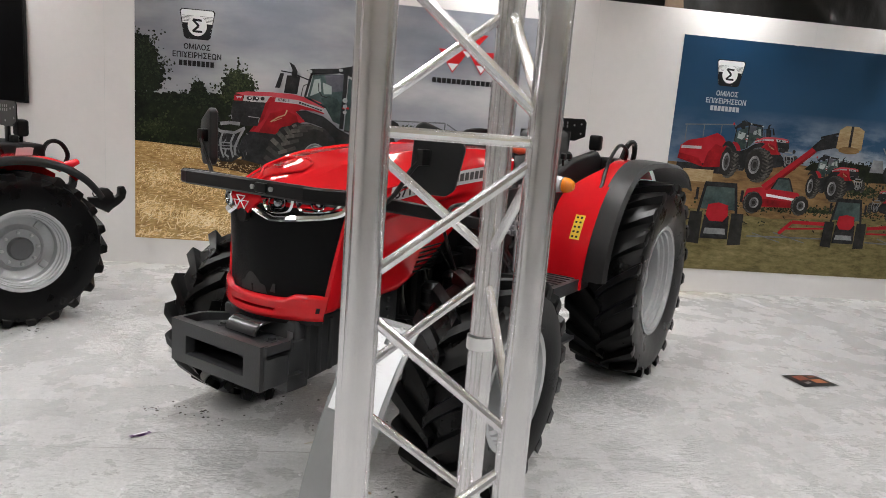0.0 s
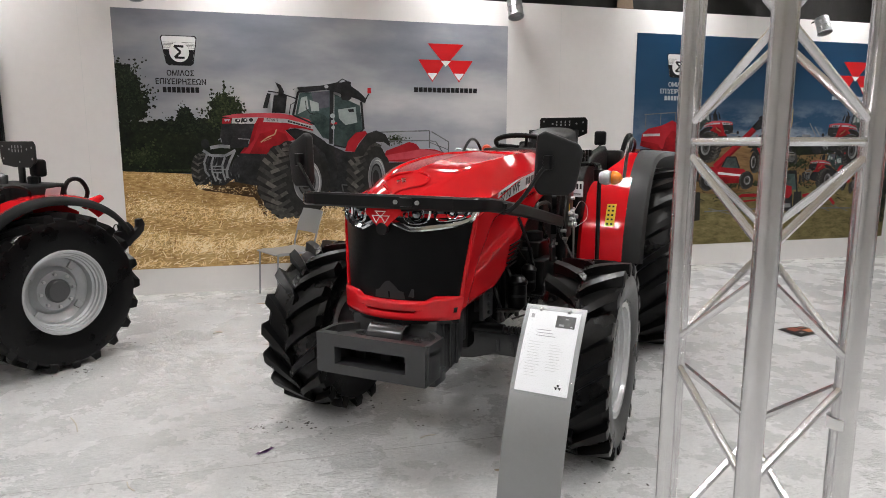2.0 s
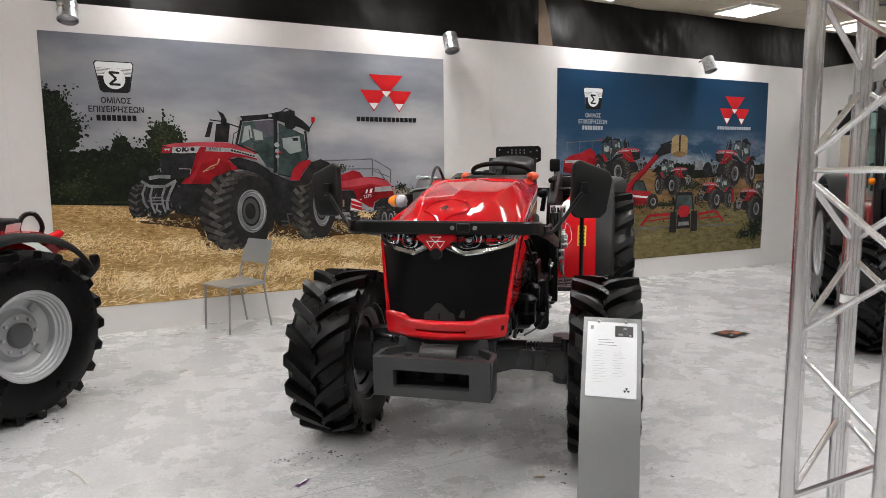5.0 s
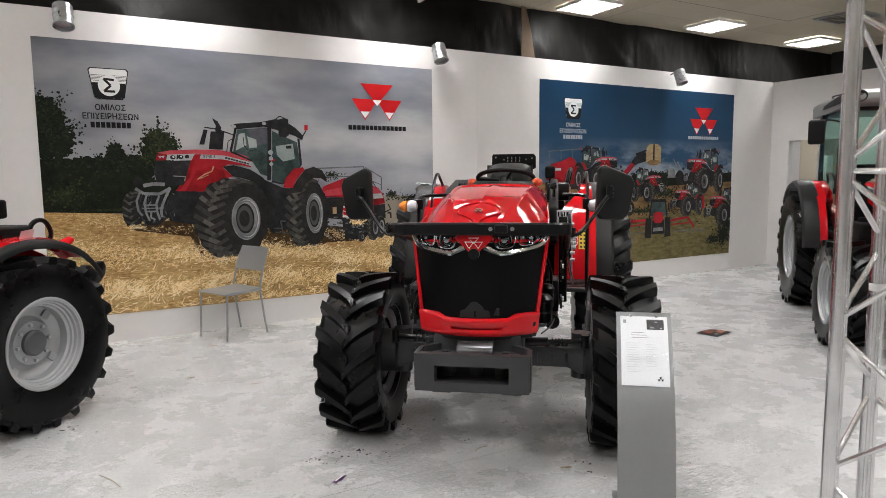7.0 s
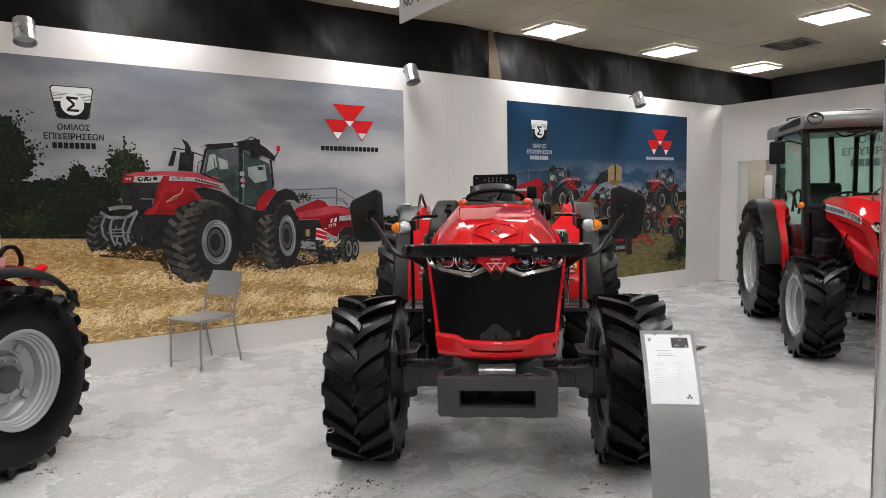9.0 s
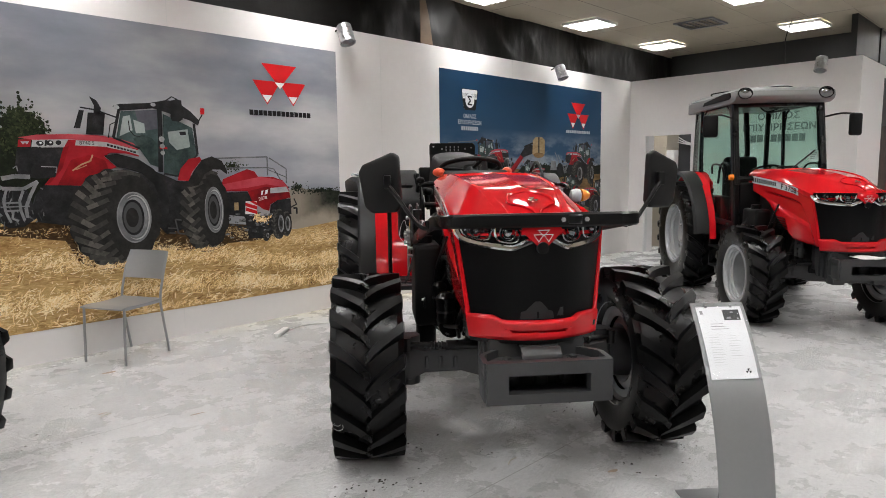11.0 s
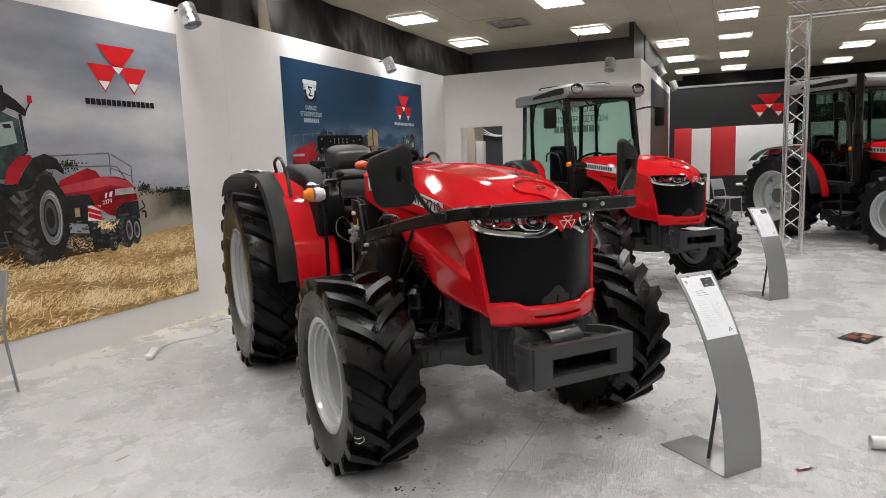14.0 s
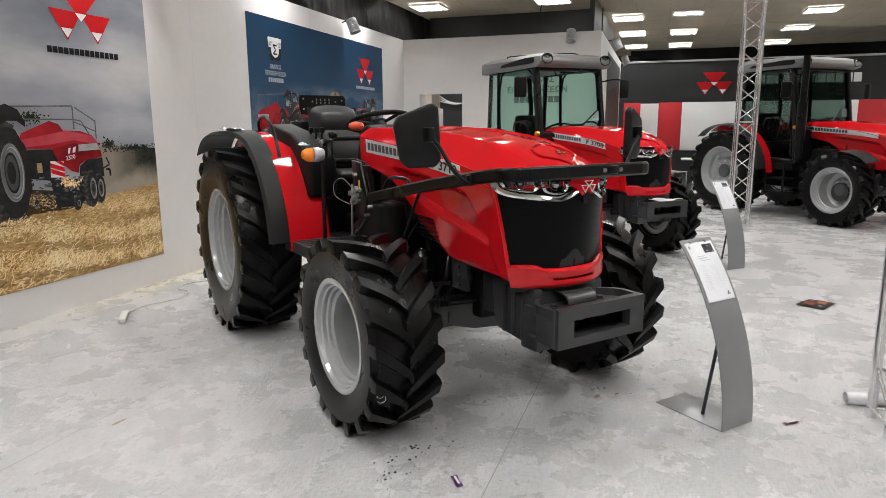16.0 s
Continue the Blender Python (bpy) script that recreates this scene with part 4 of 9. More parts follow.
def shield_mark(parent, x, z, k, layer, ink):
    """Shield with a round white centre, as plain shapes."""
    sh = [(x - 0.165 * k, z), (x - 0.15 * k, z + 0.02 * k), (x + 0.15 * k, z + 0.02 * k), (x + 0.165 * k, z), (x + 0.125 * k, z - 0.24 * k), (x + 0.10 * k, z - 0.26 * k), (x - 0.10 * k, z - 0.26 * k), (x - 0.125 * k, z - 0.24 * k)]
    printed("shield", [[(x + (a - x) * 1.06, z - 0.12 * k + (b - z + 0.12 * k) * 1.06) for a, b in sh]], layer, M_LOGOBLACK, parent)
    printed("shield", [sh], layer + 0.5, M_LOGOWHITE, parent)
    printed("shield_base", [[(x - 0.146 * k, z - 0.11 * k), (x + 0.146 * k, z - 0.11 * k), (x + 0.125 * k, z - 0.24 * k), (x + 0.10 * k, z - 0.26 * k), (x - 0.10 * k, z - 0.26 * k), (x - 0.125 * k, z - 0.24 * k)]], layer + 1, M_LOGOBLACK, parent)
    printed("shield_line", [rect(x - 0.152 * k, z - (0.038 + 0.013 * i) * k, x + 0.152 * k, z - (0.042 + 0.013 * i) * k) for i in range(5)], layer + 1, M_LOGOBLACK, parent)
    printed("disc", [ellipse(x, z - 0.135 * k, 0.095 * k, 0.1 * k)], layer + 1.6, M_LOGOWHITE, parent)
    printed("disc_figure", band([(x + 0.045 * k, z - 0.08 * k), (x - 0.045 * k, z - 0.075 * k), (x + 0.015 * k, z - 0.135 * k), (x - 0.045 * k, z - 0.19 * k), (x + 0.05 * k, z - 0.19 * k)], 0.022 * k), layer + 2.2, M_LOGOBLACK, parent)
    for body, w, dz in (("\u039f\u039c\u0399\u039b\u039f\u03a3", 0.25, -0.325), ("\u0395\u03a0\u0399\u03a7\u0395\u0399\u03a1\u0397\u03a3\u0395\u03a9\u039d", 0.46, -0.405)):
        fitted_text(parent, body, x, z + dz, w, 0.056, layer, ink)
    printed("writing_bar", [rect(x - 0.17 + 0.0425 * j, z - 0.511, x - 0.17 + 0.0425 * j + 0.034, z - 0.459) for j in range(8)], layer + 1, ink, parent, "line of plain lettering bars")


def fitted_text(parent, body, x, z, width, height, layer, ink):
    """A printed line of capitals, fitted to its width and height round a middle point."""
    tx = text_part("printed_lettering", body, 0.08, pose(0, 0, 0, 90, 0, 0), ink, parent, align="CENTER", bold=0.0016)
    xs, zs = [v.co.x for v in tx.data.vertices], [v.co.z for v in tx.data.vertices]
    x0, x1, z0, z1 = min(xs), max(xs), min(zs), max(zs)
    for v in tx.data.vertices:
        v.co.x = x + ((v.co.x - x0) / (x1 - x0) - 0.5) * width
        v.co.z = z + ((v.co.z - z0) / (z1 - z0) - 0.5) * height
        v.co.y -= 0.0012 * layer + 0.0055
    return tx


def word_bars(parent, x0, x1, z, h, layer, ink, n):
    printed("writing_bar", [rect(x0 + (x1 - x0) * i / n, z, x0 + (x1 - x0) * (i + 0.86) / n, z + h) for i in range(n)], layer, ink, parent, "bar of lettering under the mark")


PW, PH = 4.03, 2.51
m1 = tagged(part("wall_print", box(B(), 0, 3.965, -0.004, -0.0005, 0, PH), M_SKY1), "large printed photo of a red tractor baling straw", "poster")
m1.matrix_basis = pose(-2.277, WALL_Y, 0.265)
rnd = random.Random(4)
W1 = 3.965
field_top = lambda x: lerp(x, [(0, 0.985), (0.9, 0.93), (2.6, 0.72), (3.4, 0.64), (W1, 0.70)])
printed("stubble_field", [[(0, 0), (W1, 0), (W1, 0.70), (3.4, 0.64), (2.6, 0.72), (0.9, 0.93), (0, 0.985)]], 1, M_STUBBLE, m1)
printed("tractor_shade", [[(0.66, 0.83), (0.74, 0.78), (1.22, 0.70), (1.32, 0.50), (1.50, 0.43), (1.86, 0.45), (2.02, 0.56), (2.22, 0.52), (2.50, 0.50), (2.62, 0.56), (2.86, 0.56), (3.28, 0.58), (3.30, 0.66), (2.7, 0.74), (1.9, 0.84), (1.2, 0.88)]], 1.6, M_PSHADE, m1)
specks("straw", straw(34000, 0.0, W1, field_top, rnd), 1.3, M_STRAW, m1, "pictured straw and stubble")
printed("tree_line", [[(0, 0.98), (0, 1.45), (0.22, 1.46), (0.42, 1.38), (0.7, 1.40), (1.0, 1.46), (1.2, 1.42), (1.2, 0.92)]], 2, M_TREES, m1)
def ragged(cx, cz, rx, rz, n=46):
    """Uneven outline of a pictured crown."""
    return [(max(0.001, cx + rx * r * math.cos(a)), cz + rz * r * math.sin(a)) for a, r in ((2 * math.pi * i / n, rnd.uniform(0.72, 1.08)) for i in range(n))]


for crown in ((0.07, 1.80, 0.15, 0.20), (0.10, 1.60, 0.20, 0.17), (0.60, 1.50, 0.09, 0.11), (0.40, 1.40, 0.22, 0.08), (0.98, 1.56, 0.17, 0.16), (0.80, 1.42, 0.20, 0.08)):
    printed("tree_crown", [ragged(*crown)], 2.6, M_TREES, m1)
lf = leafy(0.6, 1.40, 0.62, 0.07, 330, 0.022, rnd)
lf += leafy(0.08, 1.86, 0.15, 0.16, 420, 0.017, rnd) + leafy(0.15, 1.70, 0.18, 0.13, 380, 0.018, rnd) + leafy(0.06, 1.52, 0.16, 0.12, 220, 0.02, rnd) + leafy(0.02, 1.98, 0.10, 0.05, 90, 0.014, rnd)
lf += leafy(0.60, 1.54, 0.06, 0.09, 90, 0.014, rnd) + leafy(0.52, 1.45, 0.09, 0.07, 90, 0.016, rnd) + leafy(0.70, 1.46, 0.07, 0.06, 80, 0.015, rnd)
specks("tree_leaves", clip_poly(lf, 0.001, 1.4, 0.95, 2.3), 3, M_LEAFDARK, m1, "pictured dark trees at the field edge")
specks("tree_leaves", leafy(0.97, 1.67, 0.13, 0.10, 330, 0.018, rnd) + leafy(0.95, 1.52, 0.17, 0.12, 360, 0.02, rnd) + leafy(1.08, 1.62, 0.08, 0.06, 100, 0.017, rnd) + clip_poly(leafy(0.2, 1.12, 0.2, 0.12, 200, 0.02, rnd), 0, 1, 1, 1.3), 3.2, M_LEAFGREEN, m1, "pictured green tree crown")
specks("field_edge", clip_poly(leafy(0.55, 0.985, 0.55, 0.012, 160, 0.012, rnd), 0.001, 1.2, 0.93, 1.02), 3.4, M_LEAFGREEN, m1, "pictured hedge along the field")
printed("far_wood", [[(3.3, 0.66), (3.3, 1.04), (3.43, 1.09), (3.52, 1.05), (3.7, 1.045), (W1, 1.02), (W1, 0.70), (3.4, 0.64)]], 2, M_FARWOOD, m1)
specks("tree_leaves", clip_poly(leafy(3.42, 1.07, 0.09, 0.05, 160, 0.012, rnd) + leafy(3.72, 1.035, 0.26, 0.03, 240, 0.011, rnd), 3.2, W1 - 0.001, 0.6, 1.2), 2.4, M_LEAFDARK, m1, "pictured far trees")
# pictured baler
printed("baler", [[(2.56, 1.06), (2.60, 1.172), (2.798, 1.245), (2.852, 1.265), (2.933, 1.24), (2.97, 1.19), (3.133, 1.185), (3.244, 1.15), (3.307, 1.08), (3.332, 0.975), (3.296, 0.964), (3.166, 0.945), (3.094, 0.91), (3.076, 0.847), (3.012, 0.865), (2.952, 0.91), (2.883, 0.963), (2.851, 1.05)]], 4, M_PRED, m1)
printed("baler_lid", [[(2.58, 1.12), (3.003, 1.19), (3.245, 1.145), (3.307, 1.07), (3.061, 1.113), (2.843, 1.083), (2.58, 1.065)]], 4.4, M_PREDLIGHT, m1)
printed("baler_shade", [[(2.851, 1.05), (3.06, 1.09), (3.315, 1.02), (3.330, 0.97), (3.166, 0.945), (3.094, 0.91), (3.076, 0.847), (3.012, 0.865), (2.952, 0.91), (2.883, 0.963)]], 4.6, M_PREDDARK, m1)
printed("baler_side", [[(2.56, 1.045), (2.85, 1.046), (2.889, 0.962), (2.946, 0.853), (2.826, 0.80), (2.56, 0.84)]], 5, M_PDARK, m1)
printed("baler_grating", [[(2.66, 1.03), (2.83, 1.035), (2.865, 0.965), (2.70, 0.955)]], 5.2, M_PTYRE, m1)
printed("wheel_arch", [[(3.081, 0.82), (3.095, 0.905), (3.178, 0.952), (3.331, 0.963), (3.335, 0.80)]], 5, M_PDARK, m1)
printed("pickup", [[(2.80, 0.81), (3.10, 0.80), (3.15, 0.64), (3.05, 0.575), (2.84, 0.585)]], 5, M_PDARK, m1)
specks("baler_detail", [rect(x, z, x + rnd.uniform(0.01, 0.05), z + rnd.uniform(0.008, 0.025)) for x, z in ((rnd.uniform(2.58, 3.12), rnd.uniform(0.60, 0.84)) for _ in range(70))], 5.4, M_METALBITS, m1, "pictured baler parts")
specks("picked_straw", [[(a, b) for a, b in q] for q in leafy(2.98, 0.765, 0.10, 0.035, 90, 0.012, rnd) + leafy(2.93, 0.80, 0.04, 0.03, 40, 0.012, rnd)], 5.8, M_STRAW, m1, "pictured straw on the pick-up")
printed("baler_stripe", [[(3.101, 1.075), (3.286, 1.085), (3.315, 1.030), (3.095, 1.022)]], 6, M_PRIM, m1)
printed("baler_flash", [[(3.045, 1.055), (3.075, 1.062), (3.062, 1.016), (3.035, 1.012)], [(3.000, 1.048), (3.022, 1.053), (3.008, 1.008), (2.990, 1.006)]], 6, M_LOGOWHITE, m1)
text_part("baler_lettering", "2370", 0.047, Matrix.Translation((2.965, -0.0125, 0.968)) @ pose(0, 0, 0, 90, 0, 0) @ pose(0, 0, 0, 0, 0, 8), M_LOGOWHITE, m1)
printed("yellow_plate", [rect(2.70, 0.87, 2.745, 0.945)], 6, M_PBALE, m1)
printed("warning_board", [[(2.822, 0.955), (2.943, 0.948), (2.938, 0.819), (2.812, 0.828)]], 6, M_LOGOWHITE, m1)
printed("warning_stripe", [[(2.818, 0.905 - 0.045 * i), (2.942, 0.835 - 0.045 * i + 0.03), (2.942, 0.855 - 0.045 * i + 0.045), (2.820, 0.940 - 0.045 * i)] for i in (0, 1)] + [[(2.86, 0.953), (2.943, 0.905), (2.943, 0.935), (2.915, 0.950)]], 7, M_LOGORED, m1)
printed("baler_rail", band([(2.50, 1.365), (3.079, 1.385), (3.076, 1.20)], 0.013) + band([(3.1, 1.375), (3.293, 1.265), (3.289, 1.12)], 0.012) + band([(2.60, 1.275), (3.078, 1.278), (3.15, 1.265), (3.223, 1.155)], 0.011) + band([(3.079, 1.26), (3.29, 1.18)], 0.008), 4, M_PSTEEL, m1)
specks("tree_leaves", leafy(2.70, 1.29, 0.12, 0.05, 120, 0.012, rnd), 3.8, M_LEAFGREEN, m1, "pictured far bush")
printed("hitch", band([(3.33, 0.87), (3.40, 0.90), (3.37, 0.96)], 0.014) + band([(3.36, 0.86), (3.40, 0.86), (3.40, 0.80)], 0.02), 5.5, M_PDARK, m1)
printed_tyre(m1, 3.27, 0.705, 0.062, 0.125, 12, 0.75, 0.48, 0.62, 6)
printed_tyre(m1, 3.175, 0.71, 0.082, 0.150, 12, 0.62, 0.40, 0.60, 6.8)
printed_tyre(m1, 3.03, 0.60, 0.040, 0.055, 8, 0.6, 0.4, 0.5, 6.5)


def big_tractor(parent, put, layer, step):
    """The pictured tractor with its nose to the left; put() lays it down at its place and size."""
    joined = ("step", "bonnet_vent", "grille_bar", "writing_bar", "linkage_arm", "lamp_ring", "steering_wheel", "cab_frame", "mirror_arm", "beacon_stem")

    def draw(nm, polys, lay, ma):
        polys = [[put(q) for q in p_] for p_ in polys]
        for group in ([polys] if nm in joined else [[p_] for p_ in polys]):
            printed(nm, group, layer + step * lay, ma, parent)
    tyre_ = lambda lay, *a: printed_tyre(parent, *a, layer + step * lay, put, step)
    tyre_(0.0, 0.715, 0.975, 0.085, 0.175, 9, 0.30, 0.05, 0.10)
    draw("chassis", [[(1.05, 1.02), (1.30, 1.16), (1.95, 1.26), (2.161, 1.163), (2.30, 1.13), (2.25, 0.74), (2.037, 0.69), (1.961, 0.78), (1.60, 0.86), (1.244, 0.82), (1.037, 0.863), (1.012, 1.0)]], 1, M_PDARK)
    draw("engine_side", [[(1.92, 1.24), (2.05, 1.22), (2.08, 0.98), (2.04, 0.76), (1.98, 0.80), (2.01, 1.05)]], 1.4, M_PTYRE)
    draw("step", band([(2.12, 0.818), (2.254, 0.800), (2.263, 0.671), (2.142, 0.690), (2.12, 0.818)], 0.014) + band([(2.05, 0.745), (2.13, 0.735)], 0.012) + band([(2.06, 0.70), (2.12, 0.695)], 0.012), 2, M_INK)
    draw("bonnet", [[(1.298, 1.508), (1.35, 1.506), (1.577, 1.495), (1.835, 1.44), (1.837, 1.376), (1.733, 1.401), (1.609, 1.407), (1.559, 1.376), (1.653, 1.287), (1.529, 1.25), (1.464, 1.163), (1.379, 1.139), (1.19, 1.135), (1.103, 1.15), (1.187, 1.254), (1.258, 1.446)]], 3, M_PRED)
    draw("bonnet_top", [[(0.95, 1.515), (1.075, 1.54), (1.305, 1.552), (1.519, 1.55), (1.689, 1.523), (1.799, 1.491), (1.84, 1.44), (1.577, 1.495), (1.35, 1.508), (1.298, 1.511), (1.045, 1.499)]], 3.3, M_PREDLIGHT)
    draw("bonnet_shade", [[(1.306, 1.347), (1.439, 1.387), (1.562, 1.346), (1.584, 1.28), (1.49, 1.205), (1.391, 1.146), (1.19, 1.137), (1.255, 1.253)], [(1.26, 1.44), (1.30, 1.46), (1.24, 1.28), (1.15, 1.17), (1.11, 1.15), (1.187, 1.254)]], 3.6, M_PREDDARK)
    draw("bonnet_vent", band([(1.31, 1.26), (1.38, 1.31), (1.45, 1.34), (1.47, 1.39)], 0.012) + band([(1.34, 1.27), (1.42, 1.305)], 0.006), 3.9, M_PBALE)
    draw("nose", [[(0.952, 1.499), (1.041, 1.504), (1.029, 1.446), (0.944, 1.443)]], 3.8, M_PRED)
    draw("nose_mark", [[(0.965, 1.485), (1.0, 1.486), (0.982, 1.462)], [(0.99, 1.487), (1.025, 1.488), (1.008, 1.464)]], 4.0, M_PALEPRINT)
    draw("grille", [[(0.939, 1.438), (1.258, 1.446), (1.183, 1.21), (1.058, 1.20), (0.936, 1.23), (0.918, 1.306)]], 4, M_PDARK)
    draw("grille_bar", band([(0.95, 1.43), (1.245, 1.437)], 0.006) + band([(1.05, 1.43), (1.05, 1.25)], 0.005), 4.2, M_PTYRE)
    draw("headlight", [[(1.045, 1.499), (1.298, 1.511), (1.265, 1.451), (1.036, 1.446)]], 4.4, M_PRIM)
    draw("headlight_lens", [ellipse(1.095, 1.474, 0.026, 0.020, 12), ellipse(1.165, 1.478, 0.026, 0.021, 12), ellipse(1.225, 1.482, 0.020, 0.019, 12), [(1.125, 1.455), (1.14, 1.455), (1.15, 1.50), (1.135, 1.50)]], 4.7, M_PDARK)
    draw("headlight_glint", [ellipse(1.100, 1.478, 0.010, 0.008, 8), ellipse(1.170, 1.482, 0.010, 0.008, 8)], 4.9, M_LOGOWHITE)
    draw("bonnet_stripe", [[(1.354, 1.503), (1.577, 1.495), (1.835, 1.432), (1.838, 1.39), (1.734, 1.422), (1.563, 1.457), (1.343, 1.463)]], 4, M_PRIM)
    draw("writing_bar", [[(1.585 + 0.026 * i, 1.463 - 0.0068 * i), (1.605 + 0.026 * i, 1.460 - 0.0068 * i), (1.605 + 0.026 * i, 1.479 - 0.0072 * i), (1.585 + 0.026 * i, 1.482 - 0.0072 * i)] for i in range(9)], 4.6, M_LOGOBLACK)
    draw("front_casting", [[(1.103, 1.15), (1.355, 1.14), (1.336, 1.002), (1.244, 0.829), (1.037, 0.863), (1.012, 1.012), (1.038, 1.08)]], 3.8, M_PDARK)
    draw("front_weight", [[(0.78, 0.88), (0.80, 1.10), (0.98, 1.12), (1.04, 0.90), (0.94, 0.83), (0.84, 0.83)]], 4.2, M_PDARK)
    for pts, w in (([(0.82, 1.205), (0.91, 1.222), (1.01, 1.215)], 0.034), ([(0.75, 1.18), (0.82, 1.13), (0.96, 1.125), (1.06, 1.18)], 0.028), ([(0.79, 1.15), (0.755, 1.06), (0.765, 0.97), (0.80, 0.92)], 0.020), ([(0.85, 1.13), (0.82, 1.04), (0.83, 0.95), (0.86, 0.87)], 0.018), ([(0.955, 1.11), (0.925, 1.03), (0.93, 0.95), (0.95, 0.88)], 0.020), ([(1.05, 1.17), (1.0, 1.07), (0.965, 0.98), (0.97, 0.90)], 0.024), ([(0.80, 0.99), (0.99, 0.99)], 0.010), ([(0.83, 1.02), (0.93, 1.02), (0.93, 0.96), (0.83, 0.96), (0.83, 1.02)], 0.014), ([(0.88, 0.96), (0.87, 0.90), (0.91, 0.88)], 0.016)):
        draw("linkage_arm", band(pts, w), 5, M_PGREY)
    draw("lamp", [ellipse(0.775, 1.245, 0.040, 0.048), ellipse(1.065, 1.262, 0.046, 0.050)], 5.4, M_PLAMPBLACK)
    draw("lamp_ring", band([(1.09, 1.295), (1.20, 1.29), (1.19, 1.245)], 0.008) + band([(0.90, 1.28), (0.925, 1.30), (0.93, 1.26)], 0.008), 5.6, M_PGREY)
    draw("cab_glass", [[(1.712, 1.756), (2.024, 1.784), (2.003, 1.284), (1.931, 1.31), (1.848, 1.44), (1.664, 1.533)], [(2.066, 1.752), (2.326, 1.639), (2.35, 1.401), (2.163, 1.211), (2.045, 1.231)]], 3, M_PGLASS)
    draw("cab_tint", [[(1.83, 1.765), (2.015, 1.782), (2.012, 1.62), (1.90, 1.60), (1.85, 1.66)]], 3.2, M_PPURPLE)
    draw("bright_window", [[(1.727, 1.711), (1.785, 1.725), (1.80, 1.60), (1.69, 1.545)], [(1.81, 1.69), (1.90, 1.66), (1.905, 1.58), (1.825, 1.575)], [(2.099, 1.597), (2.28, 1.626), (2.296, 1.467), (2.172, 1.438), (2.106, 1.506)]], 3.4, M_PWINDOW)
    draw("driver_seat", [[(1.801, 1.529), (1.879, 1.568), (1.966, 1.531), (2.003, 1.47), (1.999, 1.29), (1.931, 1.312), (1.848, 1.44)], [(2.06, 1.44), (2.17, 1.43), (2.30, 1.46), (2.345, 1.40), (2.163, 1.215), (2.05, 1.235)]], 3.6, M_PGLASSDARK)
    draw("steering_wheel", band([(1.77, 1.68), (1.775, 1.60), (1.81, 1.555), (1.86, 1.545)], 0.008), 3.8, M_PDARK)
    draw("cab_mirror", [[(2.20, 1.60), (2.26, 1.605), (2.265, 1.575), (2.21, 1.57)]], 3.9, M_PDARK)
    draw("cab_frame", band([(1.70, 1.77), (1.64, 1.533)], 0.024) + band([(2.037, 1.81), (2.035, 1.635), (2.015, 1.244)], 0.040) + band([(2.341, 1.679), (2.36, 1.40)], 0.024) + band([(1.64, 1.535), (1.85, 1.445)], 0.018) + band([(2.045, 1.23), (2.163, 1.205), (2.36, 1.40)], 0.016), 4, M_PDARK)
    draw("cab_roof", [[(1.647, 1.792), (1.702, 1.814), (1.954, 1.838), (2.097, 1.872), (2.189, 1.868), (2.318, 1.784), (2.397, 1.707), (2.381, 1.661), (2.302, 1.705), (2.054, 1.777), (1.978, 1.793), (1.699, 1.756)]], 5, M_PDARK)
    draw("roof_light", [[(1.72, 1.812), (1.954, 1.836), (2.097, 1.870), (2.10, 1.855), (1.95, 1.822), (1.72, 1.798)]], 5.2, M_PTYRE)
    draw("roof_lamp", [ellipse(1.68, 1.785, 0.024, 0.018, 12), ellipse(1.985, 1.825, 0.022, 0.016, 12)], 5.5, M_PRIM)
    draw("exhaust", [[(1.456, 1.73), (1.588, 1.733), (1.563, 1.553), (1.431, 1.556)], [(1.474, 1.862), (1.528, 1.831), (1.559, 1.772), (1.551, 1.722), (1.499, 1.721), (1.507, 1.788)]], 4, M_PDARK)
    draw("exhaust_glint", [[(1.475, 1.72), (1.492, 1.72), (1.475, 1.57), (1.458, 1.57)]], 4.3, M_PTYRE)
    draw("mirror", [[(2.141, 1.87), (2.189, 1.887), (2.237, 1.879), (2.241, 1.712), (2.208, 1.69), (2.142, 1.694), (2.13, 1.727)], [(1.391, 1.748), (1.428, 1.744), (1.39, 1.6), (1.343, 1.6)]], 6, M_PLAMPBLACK)
    for pts, w in (([(1.399, 1.768), (1.505, 1.756), (1.677, 1.70)], 0.012), ([(2.09, 1.862), (2.15, 1.905), (2.20, 1.885)], 0.010), ([(1.60, 1.53), (1.62, 1.64), (1.66, 1.66)], 0.008)):
        draw("mirror_arm", band(pts, w), 5.8, M_PDARK)
    draw("work_lamp", [ellipse(2.041, 1.531, 0.026, 0.025, 12), ellipse(2.043, 1.470, 0.022, 0.021, 12), ellipse(2.043, 1.412, 0.020, 0.019, 12)], 6, M_PRIM)
    draw("side_lamp", [rect(2.02, 1.445, 2.085, 1.465)], 5.9, M_LOGORED)
    draw("beacon", [[(2.409, 1.821), (2.447, 1.822), (2.445, 1.766), (2.407, 1.765)]], 6, M_LOGORED)
    draw("beacon_stem", band([(2.426, 1.765), (2.385, 1.70)], 0.012), 5.9, M_PDARK)
    draw("rear_fender", [[(2.161, 1.168), (2.192, 1.269), (2.276, 1.361), (2.379, 1.379), (2.397, 1.352), (2.298, 1.241), (2.263, 1.161)]], 5, M_PRED)
